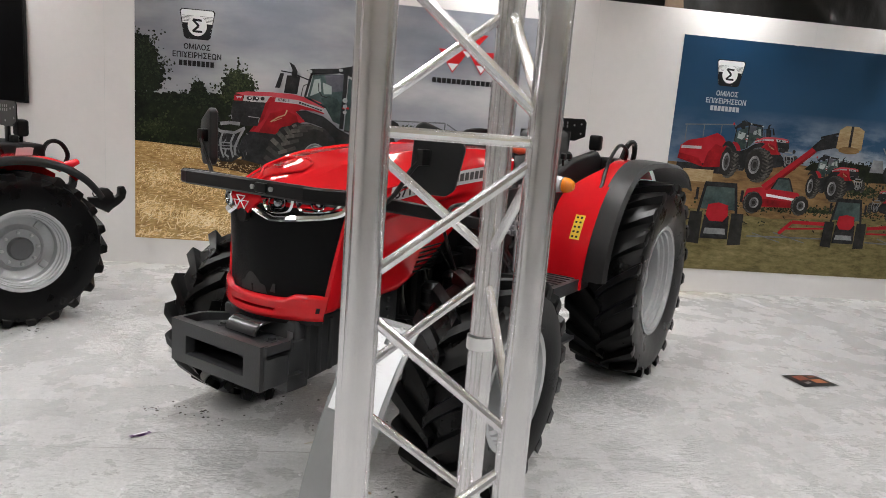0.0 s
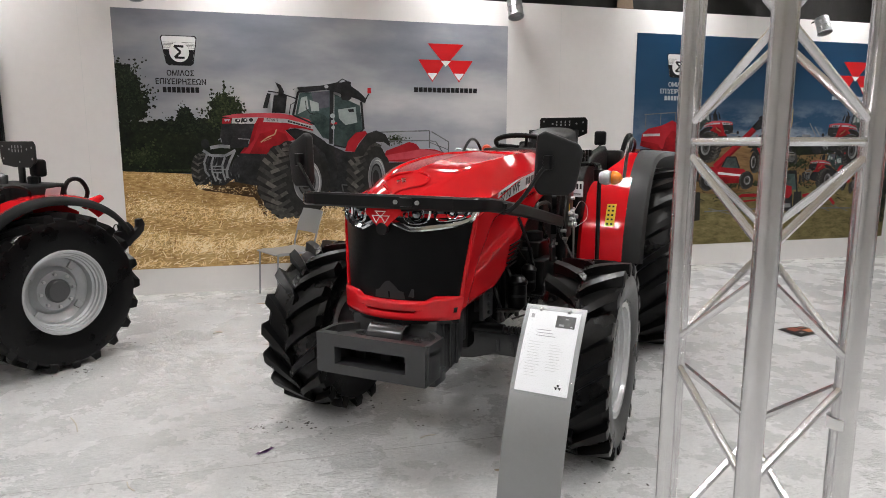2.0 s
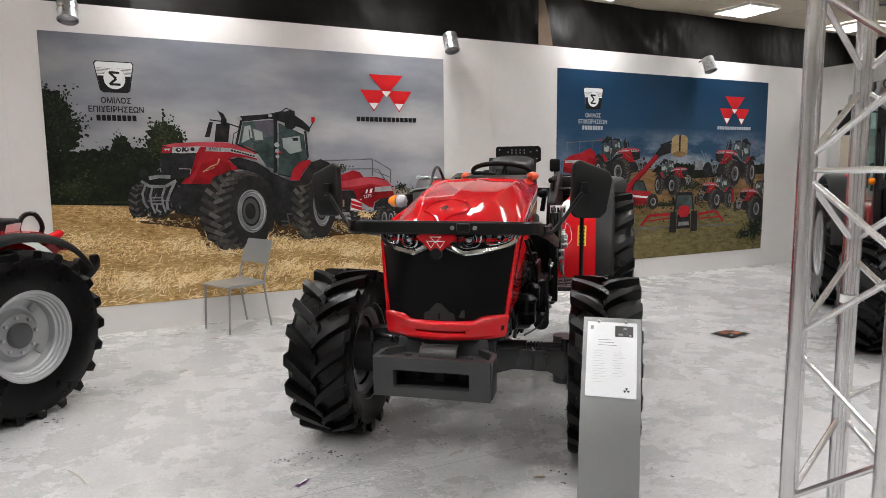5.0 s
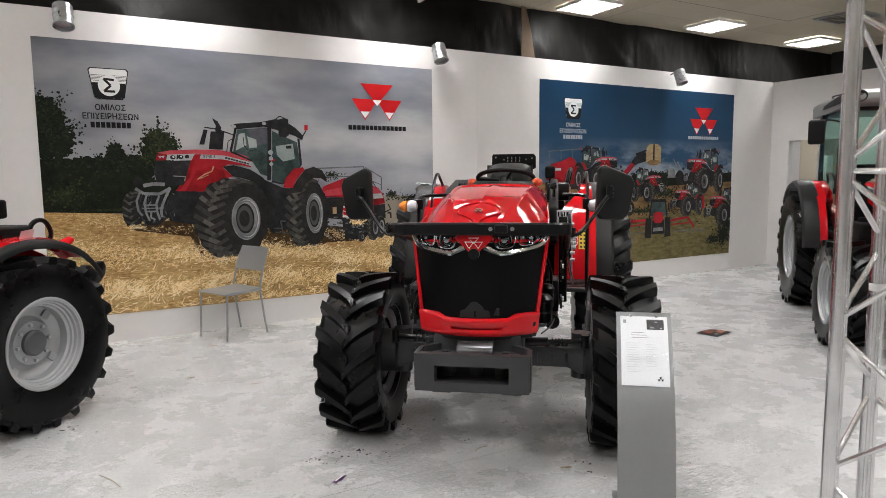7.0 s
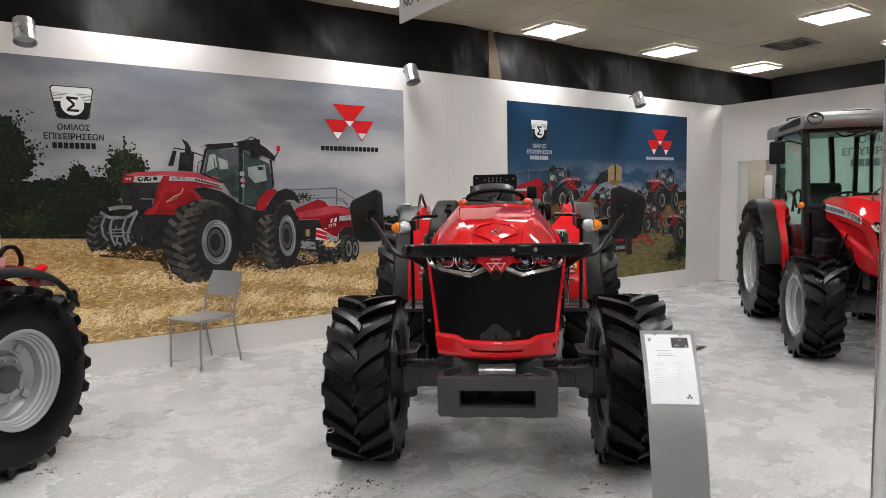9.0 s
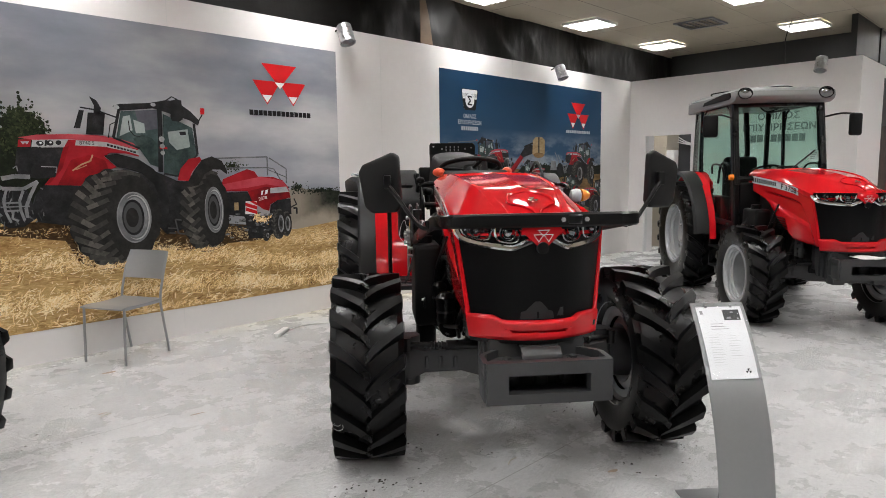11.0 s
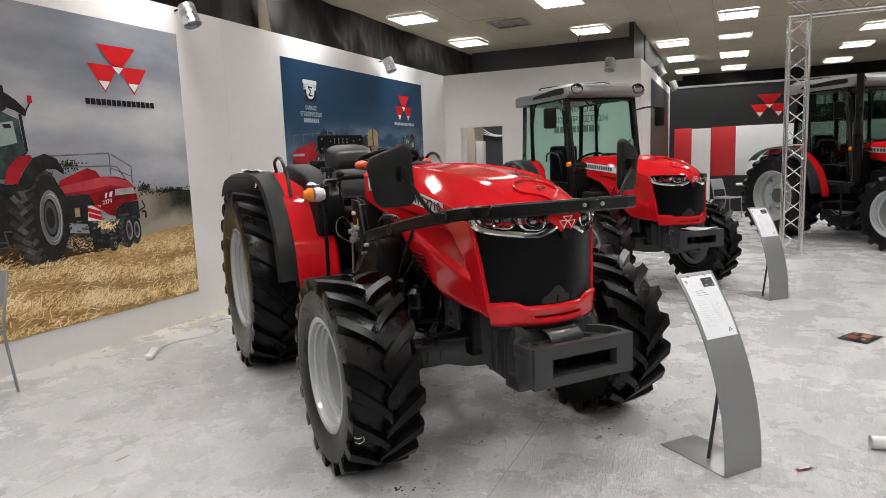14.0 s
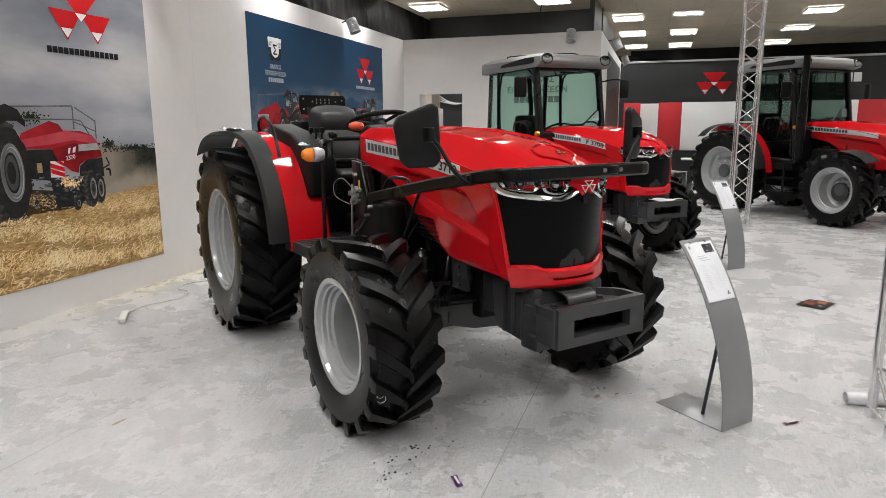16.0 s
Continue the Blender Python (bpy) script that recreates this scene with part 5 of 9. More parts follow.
    draw("rear_fender_edge", [[(2.161, 1.163), (2.262, 1.156), (2.312, 1.246), (2.397, 1.352), (2.495, 1.385), (2.591, 1.345), (2.642, 1.25), (2.636, 1.218), (2.575, 1.262), (2.497, 1.263), (2.42, 1.222), (2.353, 1.119), (2.279, 1.107), (2.164, 1.115)]], 5.4, M_PTYRE)
    tyre_(2.6, 2.408, 0.885, 0.235, 0.375, 14, 0.62, 0.40, 0.58)
    tyre_(6.2, 1.623, 0.858, 0.362, 0.405, 15, 0.60, 0.40, 0.545)
    draw("front_fender", [[(1.554, 1.384), (1.658, 1.401), (1.831, 1.355), (1.955, 1.271), (2.041, 1.139), (2.074, 0.979), (2.053, 0.794), (1.993, 0.796), (2.0, 0.982), (1.95, 1.141), (1.851, 1.233), (1.727, 1.273), (1.653, 1.287)]], 6, M_PLAMPBLACK)


# pictured tractor
specks("linkage_detail", [q for _ in range(46) for (x, z) in ((rnd.uniform(0.76, 1.10), rnd.uniform(0.86, 1.16)),) for q in band([(x, z), (x + rnd.uniform(-0.03, 0.03), z - rnd.uniform(0.01, 0.07))], rnd.uniform(0.004, 0.010))], 9.6, M_METALBITS, m1, "pictured front linkage parts")
big_tractor(m1, lambda q: q, 5, 1.0)
heap = lambda cx, cz, rx, rz, n: [[(x, z), (x + dx, z + dz), (x + dx + 0.004, z + dz - 0.004), (x + 0.004, z - 0.004)] for x, z, dx, dz in ((rnd.gauss(cx, rx), rnd.gauss(cz, rz), rnd.uniform(-0.035, 0.035), rnd.uniform(0.004, 0.028)) for _ in range(n))]
specks("straw", heap(1.62, 0.452, 0.15, 0.010, 260) + heap(2.41, 0.515, 0.10, 0.010, 180) + heap(0.72, 0.81, 0.04, 0.008, 70), 15.5, M_STRAW, m1, "pictured straw round the tyres")
text_part("model_lettering", "8740 S", 0.042, Matrix.Translation((1.375, -0.0175, 1.483)) @ pose(0, 0, 0, 90, 0, 0), M_LOGOBLACK, m1)
shield_mark(m1, 0.585, 2.25, 0.95, 3, M_LOGOBLACK)
triangle_mark(m1, 3.26, 2.297, 0.605, 3)
word_bars(m1, 2.91, 3.62, 1.79, 0.05, 3, M_LOGOBLACK, 14)

m2 = tagged(part("wall_print", box(B(), 0, 3.875, -0.004, -0.0005, 0, PH), M_SKY2), "large printed photo panel of red farm machines under blue sky", "poster")
m2.matrix_basis = pose(3.275, WALL_Y, 0.265)
W2 = 3.875
printed("meadow", [[(0, 0), (W2, 0), (W2, 0.75), (2.8, 0.72), (1.3, 0.62), (0, 0.70)]], 2, M_GRASS, m2)
printed("brown_field", [[(0, 0.55), (0, 1.18), (0.6, 1.17), (1.4, 1.25), (2.0, 1.22), (2.8, 1.12), (W2, 1.18), (W2, 0.6), (1.6, 0.55)]], 1, M_EARTH, m2)
printed("tree_line", [[(1.6, 1.2), (1.7, 1.28), (2.3, 1.30), (2.9, 1.22), (3.4, 1.26), (W2, 1.30), (W2, 1.15), (2.4, 1.1)]], 2, M_TREES, m2)
specks("tree_leaves", clip_poly(leafy(2.1, 1.29, 0.45, 0.035, 160, 0.018, rnd) + leafy(3.4, 1.27, 0.45, 0.035, 160, 0.018, rnd), 1.5, W2 - 0.001, 1, 1.5), 2.5, M_LEAFDARK, m2, "pictured far trees")
specks("tall_grass", clip_poly(leafy(1.9, 0.74, 1.7, 0.06, 500, 0.018, rnd) + leafy(2.3, 1.0, 0.5, 0.12, 300, 0.02, rnd), 0.001, W2 - 0.001, 0.02, 1.2), 3, M_LEAFGREEN, m2, "pictured grass tufts")
specks("straw", [[(x, z * 0.95) for x, z in q] for q in straw(2500, 0.0, W2, lambda x: 0.66, rnd)], 3.3, M_GRASS, m2, "pictured mown grass")


def pictured_front(parent, x, z, k, layer):
    """A small pictured tractor seen from the front."""
    poly = lambda pts: [(x + a * k, z + b * k) for a, b in pts]
    printed("cab_glass", [poly([(-0.32, 0.6), (-0.26, 1.0), (0.26, 1.0), (0.32, 0.6)])], layer, M_PGLASS, parent)
    printed("cab_frame", [poly([(-0.3, 0.98), (-0.28, 1.06), (0.28, 1.06), (0.3, 0.98)])] + band(poly([(-0.27, 1.0), (-0.35, 0.5)]), 0.05 * k) + band(poly([(0.27, 1.0), (0.35, 0.5)]), 0.05 * k) + band(poly([(-0.4, 0.75), (-0.4, 0.95)]), 0.05 * k) + band(poly([(0.4, 0.75), (0.4, 0.95)]), 0.05 * k), layer + 1, M_PDARK, parent)
    for sg in (1, -1):
        printed("tyre", [poly([(sg * 0.5, 0.02), (sg * 0.26, 0.0), (sg * 0.26, 0.55), (sg * 0.48, 0.55)][::-sg])], layer + 1, M_PTYRE, parent)
    printed("grille", [poly([(-0.25, 0.1), (0.25, 0.1), (0.22, 0.5), (-0.22, 0.5)])], layer + 1.5, M_PDARK, parent)
    printed("bonnet", [poly([(-0.2, 0.5), (-0.18, 0.68), (0.0, 0.72), (0.18, 0.68), (0.2, 0.5), (0.12, 0.4), (-0.12, 0.4)])], layer + 2, M_PRED, parent)
    printed("bumper", [poly([(-0.2, 0.18), (0.2, 0.18), (0.18, 0.28), (-0.18, 0.28)])], layer + 2.5, M_PGREY, parent)


def detail(parent, x0, x1, z0, z1, n, layer, *mats):
    """Small printed shards that break up the flat shapes of far machines."""
    for j, ma in enumerate(mats):
        out = []
        for _ in range(n):
            x, z = rnd.uniform(x0, x1), rnd.uniform(z0, z1)
            out += band([(x, z), (x + rnd.uniform(-0.06, 0.06), z + rnd.uniform(-0.03, 0.03))], rnd.uniform(0.005, 0.014))
        specks("machine_detail", out, layer + 0.4 * j, ma, parent, "pictured machine details")


def placed(x, z, k, face):
    """Lays the large pictured tractor down small: x is where its nose ends, z its ground, face -1 turns it round."""
    return lambda q: (min(max(x - face * (q[0] - 0.66) * -k if face > 0 else x - (q[0] - 0.66) * k, 0.002), W2 - 0.002), z + (q[1] - 0.45) * k)


printed("baler", [[(0.10, 1.22), (0.12, 1.36), (0.20, 1.42), (0.38, 1.46), (0.52, 1.52), (0.60, 1.48), (0.68, 1.36), (0.70, 1.16), (0.42, 1.14)]], 4, M_PRED, m2)
printed("baler_shade", [[(0.40, 1.14), (0.44, 1.30), (0.52, 1.40), (0.66, 1.36), (0.70, 1.16)], [(0.10, 1.22), (0.11, 1.28), (0.34, 1.24), (0.42, 1.14)]], 4.3, M_PREDDARK, m2)
printed("baler_chassis", [rect(0.10, 1.08, 0.70, 1.18)], 4.2, M_PDARK, m2)
printed("baler_rail", band([(0.14, 1.585), (0.72, 1.625), (0.74, 1.50)], 0.012) + band([(0.16, 1.42), (0.16, 1.585)], 0.01) + band([(0.36, 1.46), (0.36, 1.60)], 0.01) + band([(0.56, 1.50), (0.56, 1.61)], 0.01), 4, M_PSTEEL, m2)
printed("baler_stripe", [[(0.13, 1.36), (0.36, 1.365), (0.36, 1.335), (0.13, 1.33)]], 4.8, M_PRIM, m2)
printed("bale", [rect(0.185, 0.98, 0.538, 1.115)], 5, M_PBALE, m2)
big_tractor(m2, placed(1.50, 1.02, 0.455, -1), 4.6, 0.22)
big_tractor(m2, placed(2.37, 0.86, 0.36, -1), 4.4, 0.22)
big_tractor(m2, placed(2.68, 0.955, 0.50, 1), 5.0, 0.22)
printed("sprayer_boom", [[(2.40, 1.22), (2.42, 1.36), (2.54, 1.36), (2.58, 1.22)]] + band([(2.52, 1.50), (2.62, 1.36), (2.64, 1.22)], 0.014) + band([(2.60, 1.46), (2.70, 1.34)], 0.012), 6, M_PGREY, m2)
printed("sprayer_tank", [ellipse(2.66, 1.22, 0.09, 0.11)], 6.3, M_PDARK, m2)
printed("trailer", [[(3.05, 0.72), (3.06, 0.93), (3.22, 0.95), (3.24, 0.74)]], 7.0, M_PRED, m2)
printed_tyre(m2, 3.13, 0.72, 0.05, 0.085, 10, 0.8, 0.4, 0.5, 7.4, None, 0.3)
big_tractor(m2, placed(2.47, 0.63, 0.365, 1), 7.2, 0.22)
big_tractor(m2, placed(3.24, 0.44, 0.44, 1), 7.6, 0.22)
printed("telehandler", [[(0.93, 0.80), (0.96, 0.94), (1.10, 0.965), (1.22, 0.97), (1.36, 0.955), (1.58, 0.93), (1.66, 0.84), (1.62, 0.76), (1.10, 0.75)], [(1.12, 0.985), (1.20, 0.935), (1.72, 1.40), (1.655, 1.445)]], 6, M_PRED, m2)
printed("telehandler_shade", [[(1.10, 0.76), (1.62, 0.76), (1.66, 0.82), (1.15, 0.84)], [(1.17, 0.95), (1.20, 0.935), (1.72, 1.40), (1.70, 1.415)]], 6.4, M_PREDDARK, m2)
printed("telehandler_cab", [[(1.26, 0.955), (1.32, 1.075), (1.44, 1.075), (1.50, 0.94)]], 7, M_PGLASS, m2)
printed("cab_frame", band([(1.25, 0.955), (1.315, 1.08), (1.445, 1.08), (1.51, 0.94)], 0.018), 7.2, M_PDARK, m2)
printed("telehandler_stripe", [[(1.2, 0.90), (1.58, 0.86), (1.58, 0.835), (1.2, 0.87)]], 7.5, M_LOGOWHITE, m2)
printed_tyre(m2, 1.05, 0.79, 0.115, 0.12, 12, 0.85, 0.48, 0.5, 8, None, 0.3)
printed_tyre(m2, 1.62, 0.79, 0.105, 0.11, 12, 0.85, 0.48, 0.5, 8, None, 0.3)
printed("grab", [[(1.64, 1.44), (1.70, 1.40), (1.80, 1.43), (1.98, 1.47), (1.99, 1.58), (1.86, 1.60), (1.74, 1.54)]] + band([(1.74, 1.56), (1.95, 1.62)], 0.025), 6, M_PDARK, m2)
printed("round_bale", [[(1.94, 1.46), (1.95, 1.66), (2.02, 1.71), (2.18, 1.71), (2.25, 1.67), (2.25, 1.46), (2.16, 1.42), (2.04, 1.42)]], 7, M_PBALE, m2)
printed("bale_end", [ellipse(2.10, 1.445, 0.13, 0.04)], 7.2, M_EARTH, m2)
printed("bale_band", band([(2.10, 1.71), (2.10, 1.48)], 0.03), 7.3, M_PDARK, m2)
pictured_front(m2, 0.65, 0.29, 0.66, 7)
pictured_front(m2, 2.22, 0.335, 0.54, 9)
printed("tedder_arm", band([(1.42, 0.46), (1.56, 0.60), (1.98, 0.60)], 0.04) + band([(1.50, 0.52), (1.98, 0.55)], 0.02), 8, M_PRED, m2)
printed("tedder_arm", band([(2.50, 0.58), (2.86, 0.62), (3.02, 0.46)], 0.04) + band([(2.50, 0.52), (2.95, 0.53)], 0.02), 8, M_PRED, m2)
for pts, w in (([(1.04, 0.41), (1.98, 0.43)], 0.016), ([(2.50, 0.42), (3.30, 0.40)], 0.016), ([(1.10, 0.45), (1.45, 0.36)], 0.010), ([(1.35, 0.47), (1.75, 0.37)], 0.010), ([(2.65, 0.47), (2.95, 0.37)], 0.010), ([(2.95, 0.46), (3.25, 0.36)], 0.010)):
    printed("tine_bar", band(pts, w), 8, M_PSTEEL, m2)
specks("hedge", clip_poly(leafy(3.70, 0.30, 0.24, 0.16, 420, 0.022, rnd) + leafy(3.78, 0.48, 0.16, 0.14, 300, 0.02, rnd) + leafy(3.45, 0.24, 0.16, 0.07, 160, 0.018, rnd), 3.2, W2 - 0.001, 0.02, 0.8), 8.9, M_LEAFDARK, m2, "pictured dark hedge")
detail(m2, 0.05, 3.8, 0.50, 0.72, 90, 3.8, M_LEAFDARK)
shield_mark(m2, 0.565, 2.265, 0.92, 3, M_PALEPRINT)
triangle_mark(m2, 3.17, 2.275, 0.62, 3)
word_bars(m2, 2.83, 3.53, 1.80, 0.045, 3, M_PALEPRINT, 14)

# dark print on the return wall and marks on the far wall
m3 = tagged(part("wall_print", box(B(), 0, 3.9, -0.004, -0.0005, 0, 2.3), M_DARKPRINT), "tall dark photo print on the return wall", "poster")
m3.matrix_basis = pose(9.62, SIDE_END, 0.55)
printed("pictured_field", [[(0, 0.2), (3.9, 0.2), (3.9, 1.5), (2.2, 1.75), (0, 1.55)]], 1, M_PBROWN, m3)
printed("pictured_machine", [[(0.5, 0.5), (1.3, 0.55), (1.4, 0.85), (0.7, 0.9)]], 2, M_PREDDARK, m3)
printed("pictured_machine", [[(2.9, 1.5), (3.3, 1.5), (3.25, 1.8), (2.95, 1.85)]], 2, M_PREDDARK, m3)
specks("pictured_light", clip_poly(leafy(1.9, 0.9, 1.7, 0.5, 160, 0.035, rnd), 0.05, 3.85, 0.2, 2.2), 2.5, M_PBROWN, m3, "pictured specks of light")
mark = tagged(part("wall_emblem", box(B(), -0.02, 0.02, -0.003, 0.0, -0.01, 0.01), M_BLACKWALL), "red triangle mark and white lettering bars on the black wall", "sign")
mark.matrix_basis = pose(FAR_X - 0.004, 1.17, 2.45, 0, 0, -90)
triangle_mark(mark, 0.0, 0.27, 0.80, 1)
word_bars(mark, 0.95, 3.1, -0.02, 0.2, 1, M_LOGOWHITE, 12)
# three lettering lines on the side wall
wl = tagged(part("wall_lettering", box(B(), -0.02, 0.02, -0.002, 0.0, -0.01, 0.01), M_WALL), "three dark lines of lettering on the white partition", "sign")
wl.matrix_basis = pose(SIDE_X - 0.002, 4.42, 2.1, 0, 0, -90)
fitted_text(wl, "\u039f\u039c\u0399\u039b\u039f\u03a3", 0, 0.17, 0.60, 0.11, 1, M_PRINT)
fitted_text(wl, "\u0395\u03a0\u0399\u03a7\u0395\u0399\u03a1\u0397\u03a3\u0395\u03a9\u039d", 0, 0.0, 1.04, 0.11, 1, M_PRINT)
word_bars(wl, -0.40, 0.40, -0.225, 0.11, 1, M_PRINT, 8)


# ---- tractors ----
# local frame of a tractor: x ahead, y to its left, z up; the front axle is above the origin
MESHES = {}


def shared(key, name, make, material, parent, label="", loc=(0, 0, 0), rot=(0, 0, 0), angle=35.0):
    """A part whose mesh is built once and used again."""
    if key in MESHES:
        ob = new(name, MESHES[key])
        ob.parent = parent
        if label:
            tagged(ob, label)
    else:
        ob = part(name, make(), material, parent, label, angle)
        MESHES[key] = ob.data
    ob.matrix_basis = pose(*loc, *rot)
    return ob


def tyre_mesh(R, W, rim):
    bm = B()
    h = R - rim
    half = [(rim - 0.004, 0.37), (rim + 0.012, 0.41), (rim + 0.10 * h, 0.425), (rim + 0.45 * h, 0.495), (R - 0.30 * h, 0.49), (R - 0.062, 0.468), (R - 0.048, 0.41), (R - 0.042, 0.22), (R - 0.039, 0.0)]
    prof = [(r, -k * W) for r, k in half] + [(r, k * W) for r, k in half[-2::-1]]
    lathe(bm, prof, 64, closed=True)
    bmesh.ops.recalc_face_normals(bm, faces=bm.faces[:])
    return bm


def lug_mesh(R, W, sg):
    """One tread bar, from the middle of the tread over the shoulder."""
    bm = B()
    hb, ht = 0.036 / R, 0.022 / R
    rings = []
    for k in range(8):
        f = min(k, 5) / 5
        y = W * (-0.035 + 0.520 * f)
        th = 0.92 * W * 0.5 / R * f ** 0.80
        top, base = R - 0.005 * f, R - 0.052
        grow = 1.0 + 0.25 * f
        if k == 6:
            y, top, base, th = W * 0.503, R - 0.026, R - 0.06, th + 0.012
        if k == 7:
            y, top, base, th = W * 0.498, R - 0.066, R - 0.08, th + 0.02
        rg = []
        for rr, w in ((base, -hb), (top, -ht), (top, ht), (base, hb)):
            a = th + w * grow
            yy = sg * y if rr == top or k < 6 else sg * (y - 0.012)
            rg.append(bm.verts.new((rr * math.cos(a), yy, rr * math.sin(a))))
        rings.append(rg)
    for a, b in zip(rings, rings[1:]):
        for j in range(3):
            f = (a[j], a[j + 1], b[j + 1], b[j])
            bm.faces.new(f if sg > 0 else f[::-1])
    e0, e1 = tuple(rings[0]), tuple(rings[-1][::-1])
    bm.faces.new(e0[::-1] if sg > 0 else e0)
    bm.faces.new(e1[::-1] if sg > 0 else e1)
    bmesh.ops.bevel(bm, geom=[e for e in bm.edges if len(e.link_faces) == 2 and e.calc_face_angle(0) > radians(40)], offset=0.006, segments=2, affect="EDGES")
    return bm


def rim_mesh(W, rim, sg, dish):
    prof = [(rim + 0.022, 0.418), (rim + 0.024, 0.432), (rim + 0.012, 0.44), (rim - 0.004, 0.425), (rim - 0.010, 0.37), (rim - 0.020, 0.355), (rim - 0.022, 0.30), (rim - 0.034, 0.285), (rim - 0.037, 0.24), (rim - 0.052, 0.21), (rim - 0.055, dish + 0.06), (rim - 0.075, dish + 0.01), (rim * 0.62, dish - 0.02), (rim * 0.55, dish + 0.02), (rim * 0.5, dish + 0.1), (rim * 0.2, dish + 0.1), (0.0, dish + 0.1)]
    back = [(rim - 0.06, max(dish - 0.1, -0.29)), (rim - 0.02, -0.3), (rim + 0.018, -0.42), (rim + 0.022, -0.43)]
    bm = B()
    lathe(bm, [(r, sg * k * W) for r, k in prof], 48)
    lathe(bm, [(r, sg * k * W) for r, k in [(rim - 0.056, dish)] + back], 48)
    bmesh.ops.remove_doubles(bm, verts=bm.verts[:], dist=0.0005)
    bmesh.ops.recalc_face_normals(bm, faces=bm.faces[:])
    return bm


def wheel(tr, x, y, R, W, rim, n, dish, kind, hubmat):
    sg = 1 if y > 0 else -1
    w = shared(("rim", R, W, rim, sg), "wheel", lambda: rim_mesh(W, rim, sg, dish), M_RIM, tr, "silver grey painted wheel rim", (x, y, R - 0.012), (0, random.uniform(0, 20), 0))
    shared(("tyre", R, W, rim), "tyre", lambda: tyre_mesh(R, W, rim), M_RUBBER, w, "black chevron-lugged tractor tyre", angle=28)
    for side in (1, -1):
        for i in range(n):
            shared(("lug", R, W, side), "tread_lug", lambda: lug_mesh(R, W, side), M_RUBBER, w, rot=(0, -360.0 * (i + (0.5 if side < 0 else 0.0)) / n, 0), angle=28)

    def hub():
        bm = B()
        d = dish + 0.1
        lathe(bm, [(rim * 0.3, sg * d * W), (rim * 0.3, sg * (d * W + 0.03)), (rim * 0.26, sg * (d * W + 0.045)), (rim * 0.1, sg * (d * W + 0.05)), (0.0, sg * (d * W + 0.05))], 24)
        bmesh.ops.recalc_face_normals(bm, faces=bm.faces[:])
        return bm
    shared(("hub", R, W, rim, hubmat.name, sg), "hub", hub, hubmat, w)

    def bolt():
        bm = B()
        cyl(bm, (0, 0, 0), (0, sg * 0.022, 0), 0.014, seg=6)
        return bm
    for i in range(8):
        a = 2 * math.pi * i / 8
        shared(("bolt", sg), "bolt", bolt, M_STEEL, w, loc=(rim * 0.42 * math.cos(a), sg * (dish + 0.1) * W, rim * 0.42 * math.sin(a)))
    for i in range(4 if kind == "rear" else 0):
        a = 2 * math.pi * (i + 0.5) / 4

        def lug():
            bm = B()
            box(bm, -0.035, 0.035, -0.012, 0.012, -0.03, 0.03, 0.004)
            return bm
        shared(("rimlug", R), "rim_lug", lug, M_RIM, w, loc=((rim - 0.085) * math.cos(a), sg * (dish + 0.045) * W, (rim - 0.085) * math.sin(a)), rot=(0, -math.degrees(a), 0))
    return w


AX = -0.09      # front axle, a little behind the origin
NOSE = 0.605
ZC = [(-1.1, 1.472), (-0.4, 1.466), (0.2, 1.408), (0.45, 1.340), (0.56, 1.280), (0.61, 1.222)]
ZS = [(-1.1, 1.412), (-0.1, 1.325), (0.62, 1.196)]
HW = [(-1.1, 0.292), (-0.3, 0.326), (0.2, 0.343), (0.6, 0.345)]
ZB = [(-1.1, 1.235), (-0.7, 1.16), (-0.565, 1.08), (-0.35, 0.925), (-0.235, 0.866), (-0.106, 0.80), (0.1, 0.785), (0.5, 0.775)]
FRONT_EDGE = [(0.824, 0.331), (0.981, 0.266), (1.166, 0.128), (1.25, 0.05)]     # crease behind the grille edge, by height


def curve(x, table):
    """Smooth curve through a table of (x, value)."""
    n = len(table)
    i = max(k for k in range(n - 1) if k == 0 or table[k][0] <= x)
    x0, x1 = table[i][0], table[i + 1][0]
    t = min(1.0, max(0.0, (x - x0) / (x1 - x0)))
    slope = lambda k: (table[min(k + 1, n - 1)][1] - table[max(k - 1, 0)][1]) / (table[min(k + 1, n - 1)][0] - table[max(k - 1, 0)][0])
    m0, m1 = slope(i) * (x1 - x0), slope(i + 1) * (x1 - x0)
    a, b = table[i][1], table[i + 1][1]
    return (2 * t ** 3 - 3 * t * t + 1) * a + (t ** 3 - 2 * t * t + t) * m0 + (3 * t * t - 2 * t ** 3) * b + (t ** 3 - t * t) * m1


def ramp(x, a, b):
    t = min(1.0, max(0.0, (x - a) / (b - a)))
    return t * t * (3 - 2 * t)


def mirrored(bm, sg):
    """Turns a part made for the left into the one for the right."""
    if sg < 0:
        for v in bm.verts:
            v.co.y = -v.co.y
        bmesh.ops.reverse_faces(bm, faces=bm.faces[:])
    return bm


def front_x(y, z=1.2):
    """The curved front; towards the lip it lies further back and is flatter."""
    k, low = y / 0.3, min(1.0, max(0.0, (1.2 - z) / 0.4))
    return NOSE - 0.055 * low - (0.185 - 0.055 * low) * k * k


def half_w(x, z):
    return curve(x, HW) - (0.055 + 0.055 * ramp(x, -0.4, 0.2)) * max(0.0, curve(x, ZS) - z)


FIELD = [(-0.52, 0.225), (-0.2, 0.215), (0.1, 0.190), (0.35, 0.140), (0.61, 0.105)]     # half width of the sunk centre panel
CREASE = [(-1.1, 0.76), (-0.25, 0.71), (0.61, 0.44)]     # shoulder crease, as a share of the half width


